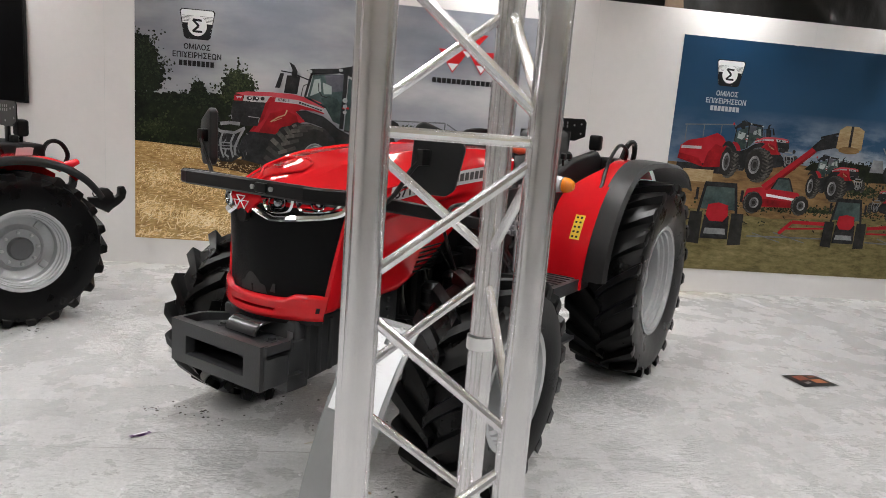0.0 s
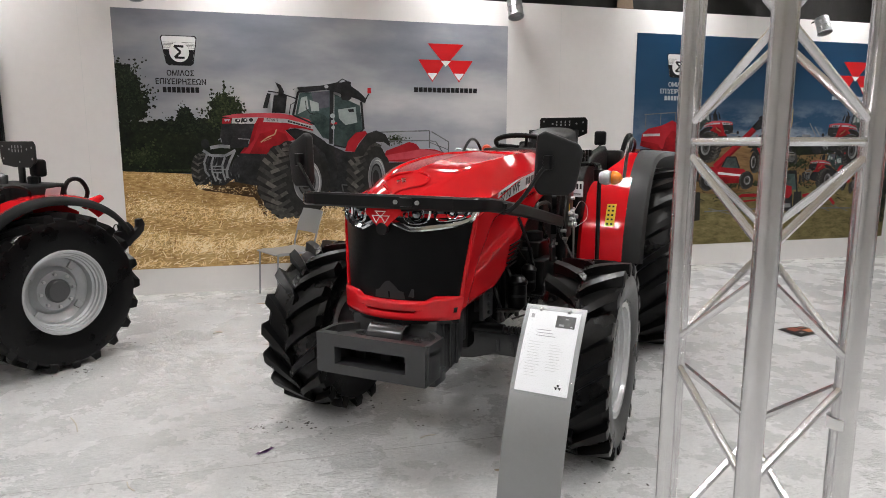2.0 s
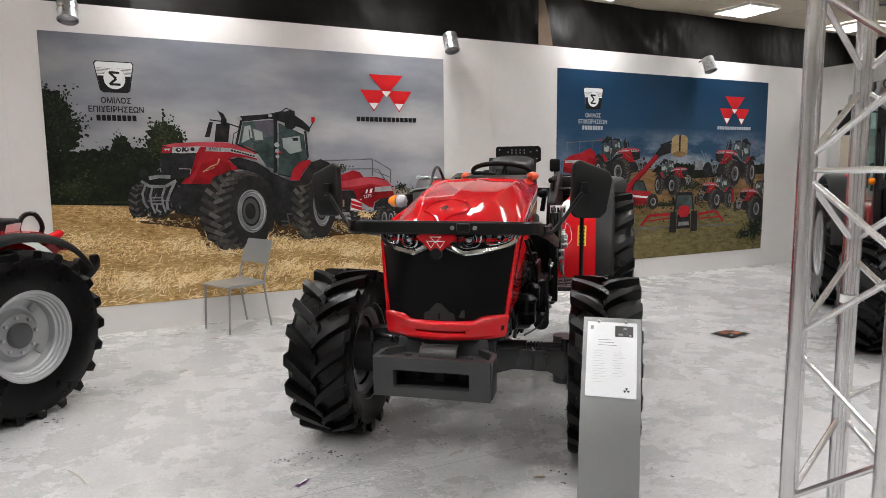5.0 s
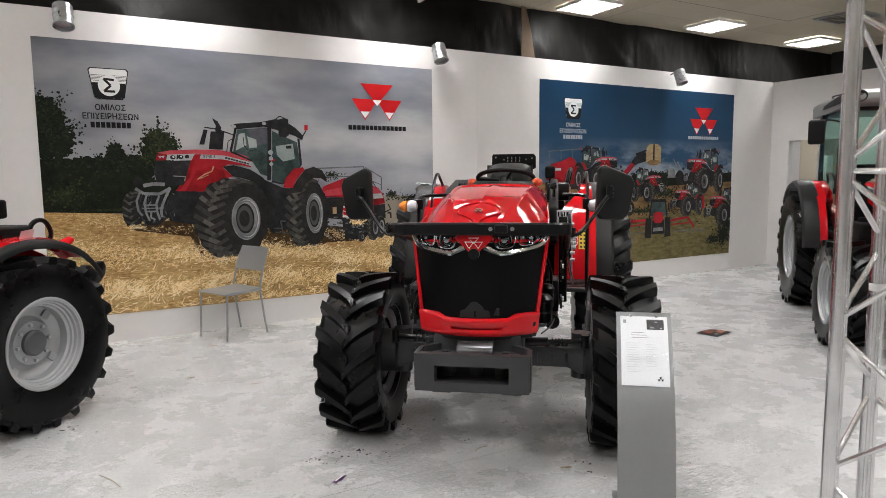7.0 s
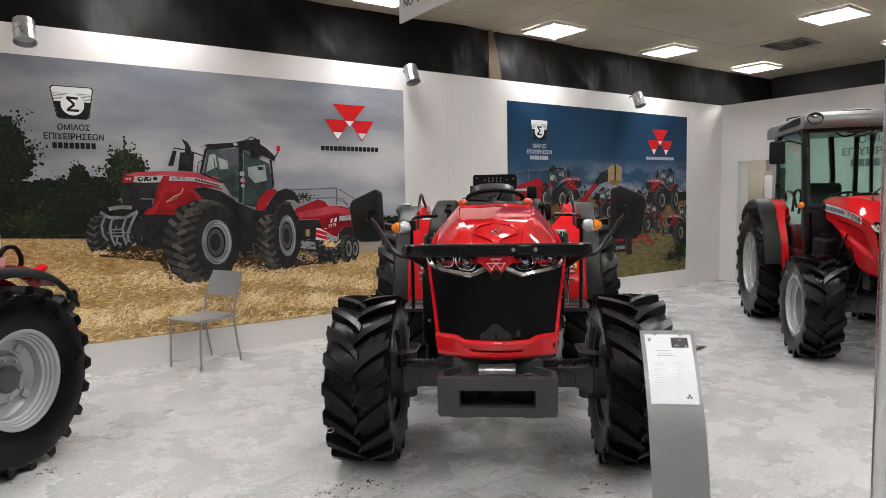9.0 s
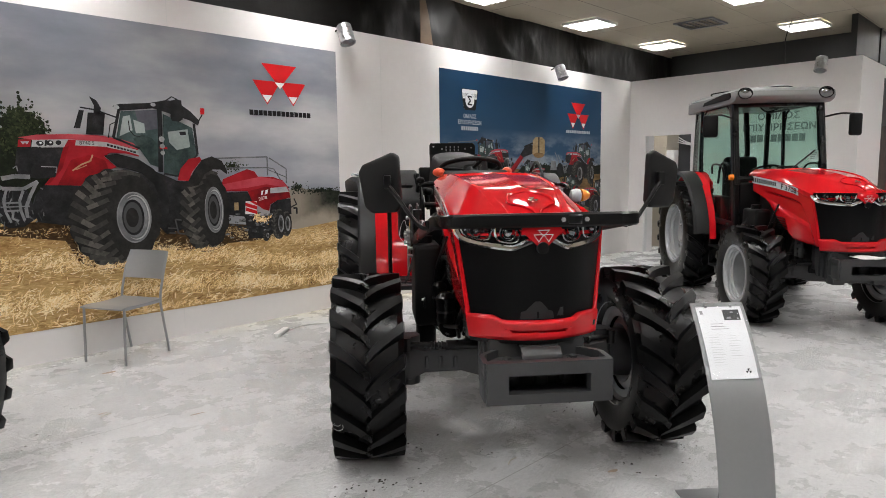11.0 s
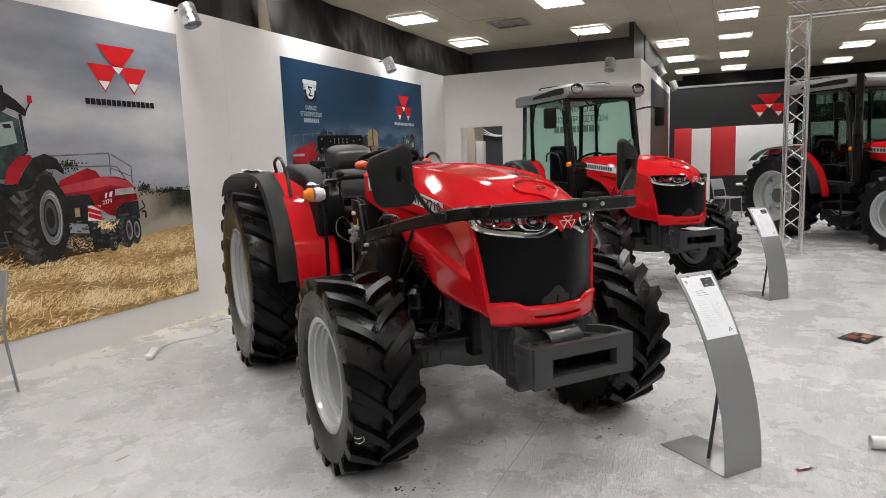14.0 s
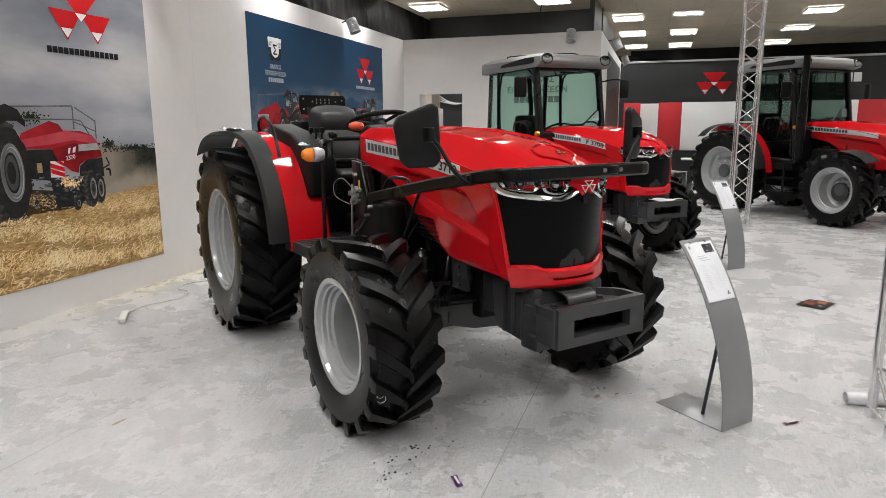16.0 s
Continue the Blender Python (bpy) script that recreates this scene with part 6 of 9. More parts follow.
def bonnet_top(xe, y):
    """Height of the bonnet: flat top, straight shoulder crease, sloping shoulder, sunk centre panel."""
    hw, zs, zc = curve(xe, HW), curve(xe, ZS), curve(xe, ZC)
    g, gc = min(1.0, abs(y) / hw), curve(xe, CREASE)
    drop = 0.010 + 0.012 * ramp(xe, 0.1, 0.5)
    z = zc - drop * (g / gc) ** 2
    if g > gc:
        k = (g - gc) / (1 - gc)
        z = (zc - drop) + (zs - zc + drop) * (0.80 * k + 0.20 * k ** 3)
    return z


def bonnet_shell():
    bm = B()
    xs = sorted([-1.1 + (NOSE + 1.1) * i / 56 for i in range(57)] + [-0.522, -0.512])
    nx = len(xs) - 1
    half = [("in", 0.0), ("in", 0.35), ("in", 0.7), ("in", 1.0), ("step", 1.0), ("mid", 0.33), ("mid", 0.66), ("mid", 1.0), ("out", 0.25), ("out", 0.5), ("out", 0.75), ("out", 0.92), ("out", 1.0)]
    n = 2 * (len(half) - 1)

    def f(u, v):
        xe = xs[round(u * nx)]
        j = round(v * n) - len(half) + 1
        kind, t = half[abs(j)]
        hw = curve(xe, HW)
        fw = min(curve(max(xe, -0.52), FIELD), hw * curve(xe, CREASE) - 0.022)
        yc = hw * curve(xe, CREASE)
        y = {"in": fw * t, "step": fw + 0.007, "mid": fw + 0.007 + (yc - fw - 0.007) * t, "out": yc + (hw - yc) * t}[kind]
        z = bonnet_top(xe, y)
        # the panel is pressed in, but for the stem behind the emblem
        if kind == "in" and xe > -0.515:
            z -= 0.008 * (1.0 if t > 0.2 or xe > 0.32 else 0.15)
        y = y if j >= 0 else -y
        u2 = (xe + 1.1) / (NOSE + 1.1)
        return (-1.1 + u2 * (front_x(y) + 1.1), y, z)
    return grid(bm, f, nx, n, 0.006)


def bonnet_side(sg):
    bm = B()

    def f(u, v):
        xe = -1.1 + u * (front_x(0.325) + 1.1)
        zt, zb = curve(xe, ZS), lerp(xe, ZB)
        z = zt + (zb - zt) * v
        y = half_w(xe, z)
        x = -1.1 + u * (front_x(y, z) + 0.006 + 1.1)
        # pressed recess behind the front edge and below the decal, with a ridge that runs down to the lip
        front = lerp(z, FRONT_EDGE)
        top = curve(xe, ZS) - 0.125
        ridge = 0.958 + 0.24 * (0.104 - xe)
        rec = ramp(xe, front, front - 0.045) * ramp(z, top, top - 0.04)
        y -= 0.038 * rec * ramp(z, ridge - 0.015, ridge + 0.03) * ramp(xe, -0.75, -0.45)
        y -= 0.012 * rec * ramp(z, ridge + 0.012, ridge - 0.012)
        y -= 0.010 * ramp(z, zb + 0.022, zb)
        return (x, y, z)
    grid(bm, f, 110, 46, 0.006)
    return mirrored(bm, sg)


def front_panel(z0, z1, y0, y1, inset, nu=20, nv=8, thick=0.01, taper=True):
    """A panel that follows the curved front of the bonnet."""
    bm = B()
    y0, y1 = min(y0, y1), max(y0, y1)

    def f(u, v):
        z = z0 + (z1 - z0) * v
        k = 1.0 - (0.40 * max(0.0, 1.2 - z) if taper else 0.0)
        y = (y0 + (y1 - y0) * u) * k
        return (front_x(y, z) - inset, y, z)
    grid(bm, f, nu, nv, thick)
    bmesh.ops.recalc_face_normals(bm, faces=bm.faces[:])
    return bm


def bar_path(sg):
    return [(-0.72, sg * 0.455, 1.058), (-0.4, sg * 0.452, 1.118), (0.0, sg * 0.447, 1.190), (0.34, sg * 0.442, 1.243), (0.47, sg * 0.437, 1.262), (0.55, sg * 0.425, 1.270), (0.595, sg * 0.39, 1.272), (0.612, sg * 0.33, 1.273)]


def decal(tr, sg, model, stretch):
    """Silver strip along the bonnet side with the model lettered and the maker's name as bars."""
    bm = B()

    def f(u, v):
        x = -1.0 + 1.11 * u
        zt = curve(x, ZS) - 0.008
        z = zt - (0.078 - 0.013 * u) * v
        return (x, half_w(x, z) + 0.004, z)
    st = part("side_strip", mirrored(grid(bm, f, 30, 2, 0.0025), sg), M_STRIPE, tr, "silver decal strip with dark lettering")
    bm = B()
    n = 12
    for i in range(n):
        xa = -0.97 + 0.62 * i / n
        for x0, x1, d0, d1 in ((xa, xa + 0.039, 0.054, 0.013),):
            q = []
            for x, d in ((x0, d0), (x1, d0), (x1, d1), (x0, d1)):
                z = curve(x, ZS) - 0.010 - d * 1.15 * (1 - 0.35 * (x + 1.05) / 1.2)
                q.append(bm.verts.new((x, sg * (half_w(x, z) + 0.0052), z)))
            bm.faces.new(q if sg < 0 else q[::-1])
    tagged(part("lettering_bar", bm, M_INK, st), "bar of bold lettering", kind="stuff")
    x = -0.075
    z = curve(x, ZS) - 0.008 - 0.030
    slope = math.degrees(math.atan2(lerp(0.05, ZS) - lerp(-0.4, ZS), 0.45))
    if sg < 0:
        m = Matrix.Translation((x, -(half_w(x, z) + 0.0056), z)) @ pose(0, 0, 0, 90, 0, 0) @ pose(0, 0, 0, 0, 0, slope)
    else:
        m = Matrix.Translation((x, half_w(x, z) + 0.0056, z)) @ pose(0, 0, 0, 90, 0, 180) @ pose(0, 0, 0, 0, 0, -slope)
    if model:
        tx = text_part("model_lettering", model, 0.064, m, M_LOGOBLACK, st, align="CENTER", stretch=stretch, bold=0.0014)
        vs = tx.data.vertices
        a, b = min(v.co.x for v in vs), max(v.co.x for v in vs)
        line = lambda x: curve(x, ZS) - 0.008 - 0.5 * (0.078 - 0.013 * (x + 1.0) / 1.11)
        hs = [v.co.z - line(v.co.x) for v in vs]
        lo, hi = min(hs), max(hs)
        for v, h in zip(vs, hs):
            v.co.x = -0.25 + 0.335 * (v.co.x - a) / (b - a)
            v.co.z = line(v.co.x) - 0.0265 + 0.053 * (h - lo) / (hi - lo)
            v.co.y = sg * (half_w(v.co.x, v.co.z) + 0.0064)


def tractor_body(tr, spec):
    """Chassis, axles, bonnet and front end: common to all the tractors."""
    hf, hr = spec["hf"], spec["hr"]
    RX, ax = -2.16, spec.get("ax", AX)
    for sg in (1, -1):
        wheel(tr, ax, sg * hf, spec.get("rf", 0.474), spec["wf"], spec.get("rimf", 0.262), 18, -0.27, "front", spec.get("hub", M_RIM))
        wheel(tr, RX, sg * hr, 0.672, spec["wr"], spec.get("rim", 0.352), 21, 0.0, "rear", spec.get("hub", M_RIM))
    # engine, gearbox and rear axle
    def piece(key, name, make, label=""):
        def build():
            bm = B()
            make(bm)
            return bm
        shared((key, hr), name, build, M_PLASTIC, tr, label)

    def rear_axle(bm):
        cyl(bm, (RX, -hr + 0.12, 0.66), (RX, hr - 0.12, 0.66), 0.12, seg=20)
        cyl(bm, (RX, -hr + 0.1, 0.66), (RX, -hr + 0.2, 0.66), 0.19, seg=20)
        cyl(bm, (RX, hr - 0.2, 0.66), (RX, hr - 0.1, 0.66), 0.19, seg=20)
    piece("engine", "engine_block", lambda bm: box(bm, -1.05, 0.05, -0.17, 0.17, 0.48, 0.95, 0.02), "black engine block")
    piece("head", "cylinder_head", lambda bm: box(bm, -0.95, -0.2, -0.24, 0.24, 0.86, 1.2, 0.03), "black cylinder head")
    for i in range(6):
        piece(("rib", i), "engine_rib", lambda bm: box(bm, -0.9 + 0.14 * i, -0.85 + 0.14 * i, -0.20, 0.20, 0.52, 0.84, 0.012))
    piece("gearbox", "gearbox", lambda bm: box(bm, -2.35, -1.0, -0.2, 0.2, 0.42, 0.86, 0.03), "black gearbox casting")
    piece("raxle", "rear_axle", rear_axle, "black rear axle tube")
    piece("starter", "starter_motor", lambda bm: cyl(bm, (-0.55, -0.28, 0.62), (-0.3, -0.28, 0.62), 0.07, seg=16))
    piece("filter", "oil_filter", lambda bm: cyl(bm, (-0.7, 0.27, 0.75), (-0.7, 0.27, 1.0), 0.06, seg=16))

    def cast_block(outline, half):
        return bevelled(prism(B(), outline, "y", -half, half), 0.012)
    fs = shared("support", "front_support", lambda: cast_block([(0.25, 0.50), (0.52, 0.47), (0.52, 0.745), (0.20, 0.755), (0.22, 0.56)], 0.215), M_CAST, tr, "dark grey cast front frame")
    shared("neck", "frame_neck", lambda: cast_block([(-0.15, 0.52), (0.30, 0.54), (0.30, 0.75), (-0.15, 0.775), (-0.3, 0.76), (-0.3, 0.58)], 0.155), M_CAST, tr, "dark grey cast frame behind the front block")
    for sg in (1, -1):
        for k in range(3):
            shared("framerib", "rib", lambda: box(B(), 0, 0.025, -0.008, 0.008, 0.50, 0.73, 0.005), M_CAST, fs, loc=(0.30 + 0.07 * k, sg * 0.218, 0))
        mb = shared("mount", "mounting_bracket", lambda: box(B(), -0.12, 0.02, -0.012, 0.012, 0.63, 0.80, 0.004), M_CAST, tr, "bolted mounting plate", (0, sg * 0.225, 0))
        shared("mountfoot", "spacer", lambda: box(B(), -0.08, -0.02, -0.035, 0.032, 0.66, 0.72, 0.004), M_CAST, tr, "", (0, sg * 0.185, 0))
        for i in range(3):
            shared(("mountbolt", sg), "bolt", lambda: cyl(B(), (0, 0, 0), (0, sg * 0.012, 0), 0.011, seg=8), M_CAST, mb, loc=(-0.05, sg * 0.011, 0.66 + 0.045 * i))

    def axle():
        bm = B()
        for sg in (1, -1):
            sec = lambda y, z, w, h: [(-w, z - h), (w, z - h), (w, z + h), (-w, z + h)]
            rings = []
            for y, z, w, h in ((0.0, 0.50, 0.13, 0.10), (0.16, 0.50, 0.12, 0.09), (0.26, 0.49, 0.075, 0.06), (hf - 0.30, 0.485, 0.07, 0.058), (hf - 0.22, 0.485, 0.10, 0.085), (hf - 0.19, 0.485, 0.10, 0.085)):
                rings.append([bm.verts.new((a, sg * y, b)) for a, b in sec(y, z, w, h)])
            for a, b in zip(rings, rings[1:]):
                for j in range(4):
                    bm.faces.new((a[j], a[(j + 1) % 4], b[(j + 1) % 4], b[j]))
            bm.faces.new(rings[-1])
        bmesh.ops.recalc_face_normals(bm, faces=bm.faces[:])
        bevelled(bm, 0.012)
        for sg in (1, -1):
            cyl(bm, (0, sg * (hf - 0.22), 0.36), (0, sg * (hf - 0.22), 0.62), 0.055, seg=16)
            cyl(bm, (0, sg * (hf - 0.2), 0.478), (0, sg * (hf - 0.02), 0.478), 0.13, seg=20)
            for i in range(4):
                y = 0.29 + 0.05 * i
                cyl(bm, (0.05, sg * y, 0.55), (0.05, sg * y, 0.565), 0.012, seg=6)
                if i < 3:
                    y = 0.29 + 0.075 * i
                    box(bm, 0.055, 0.083, sg * y - 0.009, sg * y + 0.009, 0.452, 0.515, 0.004)
        return bm
    shared(("axle", hf), "front_axle", axle, M_CAST, tr, "dark grey cast front axle", (ax, 0, 0))
    for sg in (1, -1):
        def rod(sg=sg):
            bm = B()
            cyl(bm, (0.13, sg * 0.12, 0.585), (0.13, sg * 0.34, 0.59), 0.026, seg=12)
            cyl(bm, (0.13, sg * 0.34, 0.59), (0.11, sg * (hf - 0.2), 0.595), 0.014, seg=10)
            cyl(bm, (0.11, sg * (hf - 0.2), 0.56), (0.11, sg * (hf - 0.2), 0.63), 0.024, seg=10)
            for i in range(4):
                cyl(bm, (0.13, sg * (0.36 + 0.018 * i), 0.59), (0.13, sg * (0.368 + 0.018 * i), 0.59), 0.022, seg=10)
            return bm
        shared(("rod", hf, sg), "tie_rod", rod, M_BLACK, tr, "", (ax, 0, 0))
    # weight carrier
    def carrier():
        bm = B()
        y = 0.272
        # shallow tray with a raised rim, chamfered towards the tractor
        rim = [(0.50, -0.185), (0.565, -y + 0.02), (0.60, -y), (0.715, -y), (0.73, -y + 0.015), (0.73, y - 0.015), (0.715, y), (0.60, y), (0.565, y - 0.02), (0.50, 0.185)]
        prism(bm, rim, "z", 0.650, 0.668)
        for a, b in zip(rim, rim[1:]):
            d = Vector((b[0] - a[0], b[1] - a[1], 0)).normalized()
            nrm = Vector((-d.y, d.x, 0)) * 0.022
            prism(bm, [a, b, (b[0] + nrm.x, b[1] + nrm.y), (a[0] + nrm.x, a[1] + nrm.y)], "z", 0.66, 0.703)
        # front plate: one casting with a wide slot
        loops = []
        for x, a, z0, z1 in ((0.738, y - 0.008, 0.530, 0.706), (0.738, 0.172, 0.572, 0.650), (0.700, 0.165, 0.577, 0.645), (0.700, y - 0.008, 0.530, 0.706)):
            loops.append([bm.verts.new(q) for q in ((x, -a, z0), (x, a, z0), (x, a, z1), (x, -a, z1))])
        for a, b in ((0, 1), (1, 2), (2, 3), (3, 0)):
            for k in range(4):
                bm.faces.new((loops[a][k], loops[a][(k + 1) % 4], loops[b][(k + 1) % 4], loops[b][k]))
        for sg in (1, -1):
            box(bm, 0.60, 0.722, min(sg * (y - 0.03), sg * y), max(sg * (y - 0.03), sg * y), 0.533, 0.665, 0.008)
            prism(bm, [(0.50, sg * 0.185), (0.61, sg * (y - 0.004)), (0.61, sg * (y - 0.03)), (0.50, sg * 0.16)], "z", 0.533, 0.66)
            box(bm, 0.44, 0.56, min(sg * 0.12, sg * 0.225), max(sg * 0.12, sg * 0.225), 0.46, 0.67, 0.012)
        box(bm, 0.5, 0.705, -y + 0.02, y - 0.02, 0.535, 0.545)
        box(bm, 0.5, 0.53, -0.2, 0.2, 0.54, 0.66)
        for yy in (-0.13, 0.0, 0.12):
            box(bm, 0.53, 0.60, yy - 0.025, yy + 0.03, 0.56, 0.62, 0.01)
        return bm
    c = shared("carrier", "weight_carrier", carrier, M_CAST, tr, "dark grey cast front weight carrier with a wide slot")

    def saddle():
        bm = B()
        path = [(0.505, 0.712), (0.545, 0.716), (0.575, 0.712), (0.596, 0.698), (0.604, 0.672)]
        pts = smooth_path([Vector((x, 0, z)) for x, z in path], 3)
        grid(bm, lambda u, v: (pts[round(v * (len(pts) - 1))].x, -0.088 + 0.176 * u, pts[round(v * (len(pts) - 1))].z), 2, len(pts) - 1, 0.012)
        bmesh.ops.recalc_face_normals(bm, faces=bm.faces[:])
        return bevelled(bm, 0.003, 1)
    shared("saddle", "saddle", saddle, M_SADDLE, c, "hooked saddle on top of the carrier")
    for sg in (1, -1):
        def bolt2():
            bm = B()
            cyl(bm, (0, 0, 0), (0, 0, 0.014), 0.018, seg=6)
            cyl(bm, (0, 0, 0), (0, 0, 0.004), 0.026, seg=14)
            return bm
        shared("carrierbolt", "bolt", bolt2, M_CAST, c, loc=(0.575, sg * 0.145, 0.668))

    # bonnet
    bn = shared("bonnet", "bonnet", bonnet_shell, M_RED, tr, "glossy red sloping bonnet", angle=9)
    for sg in (1, -1):
        shared(("side", sg), "side_panel", lambda sg=sg: bonnet_side(sg), M_RED, tr, "glossy red bonnet side panel", angle=40)
        for i in range(6):
            def vent():
                bm = B()
                box(bm, -0.085, 0.085, -0.004, 0.004, -0.0035, 0.0035, 0.0015, m=pose(0, 0, 0, 0, 3, 0))
                return bm
            z = 0.990 - 0.022 * i
            x = -0.292 + 0.010 * i
            shared("vent", "vent_slot", vent, M_PLASTIC, tr, loc=(x, sg * (half_w(x, z) - 0.0055), z))
        decal(tr, sg, spec["model_r"] if sg < 0 else spec["model_l"], spec.get("stretch", 1.32))
    # emblem field pressed into the bonnet
    def emblem():
        bm = B()
        out = smooth_path([(0.30, 0, 0), (0.33, 0.085, 0), (0.41, 0.105, 0), (0.47, 0.055, 0), (0.51, 0.018, 0), (0.56, 0.0, 0), (0.51, -0.018, 0), (0.47, -0.055, 0), (0.41, -0.105, 0), (0.33, -0.085, 0)], 4, True)
        pts = [Vector((p.x, p.y, bonnet_top(p.x + 0.67 * p.y ** 2, p.y) - 0.005)) for p in out]
        sweep(bm, pts, ring_section(0.0065, 6), True)
        return bm
    shared("emblem", "bonnet_bead", emblem, M_RED, bn, "raised bead round the bonnet emblem")

    def mark():
        bm = B()
        for dx, dy in ((0.0, 0.0), (0.022, 0.013), (0.022, -0.013)):
            prism(bm, [(dx - 0.012, dy - 0.012), (dx - 0.012, dy + 0.012), (dx + 0.010, dy)], "z", 0.0, 0.010)
        return bm
    sl = -math.degrees(math.atan2(lerp(0.48, ZC) - lerp(0.38, ZC), 0.1))
    shared("mark", "emblem", mark, M_CHROME, bn, "small silver triangle emblem", loc=(0.42, 0, curve(0.42, ZC) - 0.004), rot=(0, sl, 0)).scale = (0.95, 0.95, 1.0)
    # grille, side strips, chin
    g = shared("grille", "grille", lambda: front_panel(0.822, 1.205, -0.333, 0.333, 0.010, 28), M_GRILLE, tr, "glossy black mesh grille")

    def ghost():
        def f(u, v):
            z = 0.838 + 0.080 * v
            hw = lerp(v, [(0.0, 0.076), (0.42, 0.070), (0.50, 0.048), (0.64, 0.040), (0.86, 0.024), (1.0, 0.010)])
            y = -0.006 + (2 * u - 1) * hw
            return (front_x(y, z) - 0.0085, y, z)
        bm = grid(B(), f, 12, 14, 0.002)
        bmesh.ops.recalc_face_normals(bm, faces=bm.faces[:])
        return bm
    shared("ghost", "bracket", ghost, M_GHOST, g, "dark bracket showing behind the mesh")
    shared("ghostbox", "bracket_box", lambda: box(B(), front_x(0.09, 0.86) - 0.012, front_x(0.09, 0.86) - 0.0095, 0.080, 0.112, 0.850, 0.886, 0.001), M_GHOST, g)
    shared("ghostslot", "bracket_slot", lambda: front_panel(0.842, 0.872, -0.010, 0.000, 0.0078, 2, 1, 0.001), M_GRILLE, g)
    for sg in (1, -1):
        def strip(sg=sg):
            return front_panel(0.80, 1.20, sg * 0.332, sg * 0.346, 0.0, 3, 10, 0.016)
        shared(("gstrip", sg), "grille_edge", strip, M_RED, tr, "red strip beside the grille")

    def chin():
        def f(u, v):
            y0 = -0.345 + 0.690 * u
            top = 0.824 + 0.020 * ramp(abs(y0), 0.175, 0.235)
            prof = [(0.0, -0.006), (0.03, 0.004), (0.07, 0.008), (0.5, 0.009), (0.9, 0.009), (0.97, 0.005), (1.0, -0.02)]
            z = top + (0.757 - top) * v
            y = y0 * (1.0 - 0.40 * max(0.0, 1.2 - z))
            dent = ramp(abs(y0), 0.178 - 0.04 * v, 0.160 - 0.04 * v) * ramp(v, 0.30, 0.36) * ramp(v, 0.80, 0.74)
            bulge = lerp(v, prof) * (1 - 0.75 * ramp(abs(y0), 0.285, 0.345))
            return (front_x(y, z) + bulge - 0.024 * dent, y, z)
        bm = grid(B(), f, 88, 34, 0.012)
        bmesh.ops.recalc_face_normals(bm, faces=bm.faces[:])
        return bm
    shared("chin", "lower_lip", chin, M_RED, tr, "red lower lip under the grille with a slot")
    shared("underlip", "lower_trim", lambda: front_panel(0.732, 0.759, -0.352, 0.352, -0.010, 20, 1, 0.06), M_BLACK, tr)
    # headlamps
    for sg in (1, -1):
        if sg > 0:
            shared(("chinbox", sg), "corner_reflector", lambda sg=sg: front_panel(0.784, 0.806, sg * 0.305, sg * 0.338, -0.021, 3, 1, 0.004), M_BLACK, tr)
        def shell(sg=sg):
            return front_panel(1.160, 1.238, sg * 0.055, sg * 0.338, 0.012, 16, 4, 0.03, False)
        shared(("brow", sg), "headlamp_brow", lambda sg=sg: front_panel(1.232, 1.256, sg * 0.085, sg * 0.338, -0.007, 14, 2, 0.02, False), M_GRILLE, tr, "glossy black band above the headlamp")
        h = shared(("hl", sg), "headlamp", shell, M_HEADLAMP, tr, "headlamp with chrome trim and round reflectors")

        def ribbon(line, w, back, lift=0.004):
            """A chrome band with a ridge along a line across the front; its inner side falls away into the lamp."""
            pts = smooth_path([Vector((0, y, z)) for y, z in line], 3)
            rows = []
            for i, p in enumerate(pts):
                d = (pts[min(i + 1, len(pts) - 1)] - pts[max(i - 1, 0)]).normalized()
                nrm = Vector((0, -d.z, d.y))
                rows.append([p - nrm * w * 0.35, p, p + nrm * w * 0.65])
            def f(u, v):
                q = rows[round(u * (len(rows) - 1))][round(v * 2)]
                return (front_x(q.y) + (lift - 0.003, lift + 0.004, lift - back)[round(v * 2)], sg * q.y, q.z)
            bm = grid(B(), f, len(rows) - 1, 2, 0.002)
            bmesh.ops.recalc_face_normals(bm, faces=bm.faces[:])
            return bm
        shared(("trim", sg), "chrome_trim", lambda: ribbon([(0.046, 1.184), (0.074, 1.171), (0.110, 1.155), (0.130, 1.152), (0.21, 1.158), (0.290, 1.170), (0.326, 1.190), (0.344, 1.232)], 0.022, 0.010), M_CHROME, h)
        for key, cell in (("inner", ((0.088, 1.240), (0.098, 1.196), (0.122, 1.180), (0.168, 1.184), (0.184, 1.204), (0.188, 1.240))), ("outer", ((0.200, 1.240), (0.206, 1.202), (0.226, 1.188), (0.284, 1.194), (0.308, 1.210), (0.320, 1.240)))):
            shared(("cell", key, sg), "lamp_surround", lambda: ribbon(cell, 0.013, 0.016, 0.002), M_CHROME, h, "chrome surround of the lamp")
        for y, z, r in ((0.138, 1.218, 0.033), (0.258, 1.222, 0.027)):
            def lens(r=r):
                bm = B()
                lathe(bm, [(0.0, 0.012), (r * 0.35, 0.010), (r * 0.62, 0.002), (r * 0.72, -0.006), (r * 0.78, -0.006), (r * 0.95, 0.008), (r * 1.06, 0.010), (r * 1.06, -0.004)], 26, pose(0, 0, 0, 0, 0, -90))
                bmesh.ops.recalc_face_normals(bm, faces=bm.faces[:])
                return bm
            shared(("lens", r), "reflector", lens, M_LAMP, h, "round glassy lamp lens", loc=(front_x(y) - 0.006, sg * y, z), rot=(0, -6, sg * math.degrees(math.atan(4.1 * y)) * 0.75))
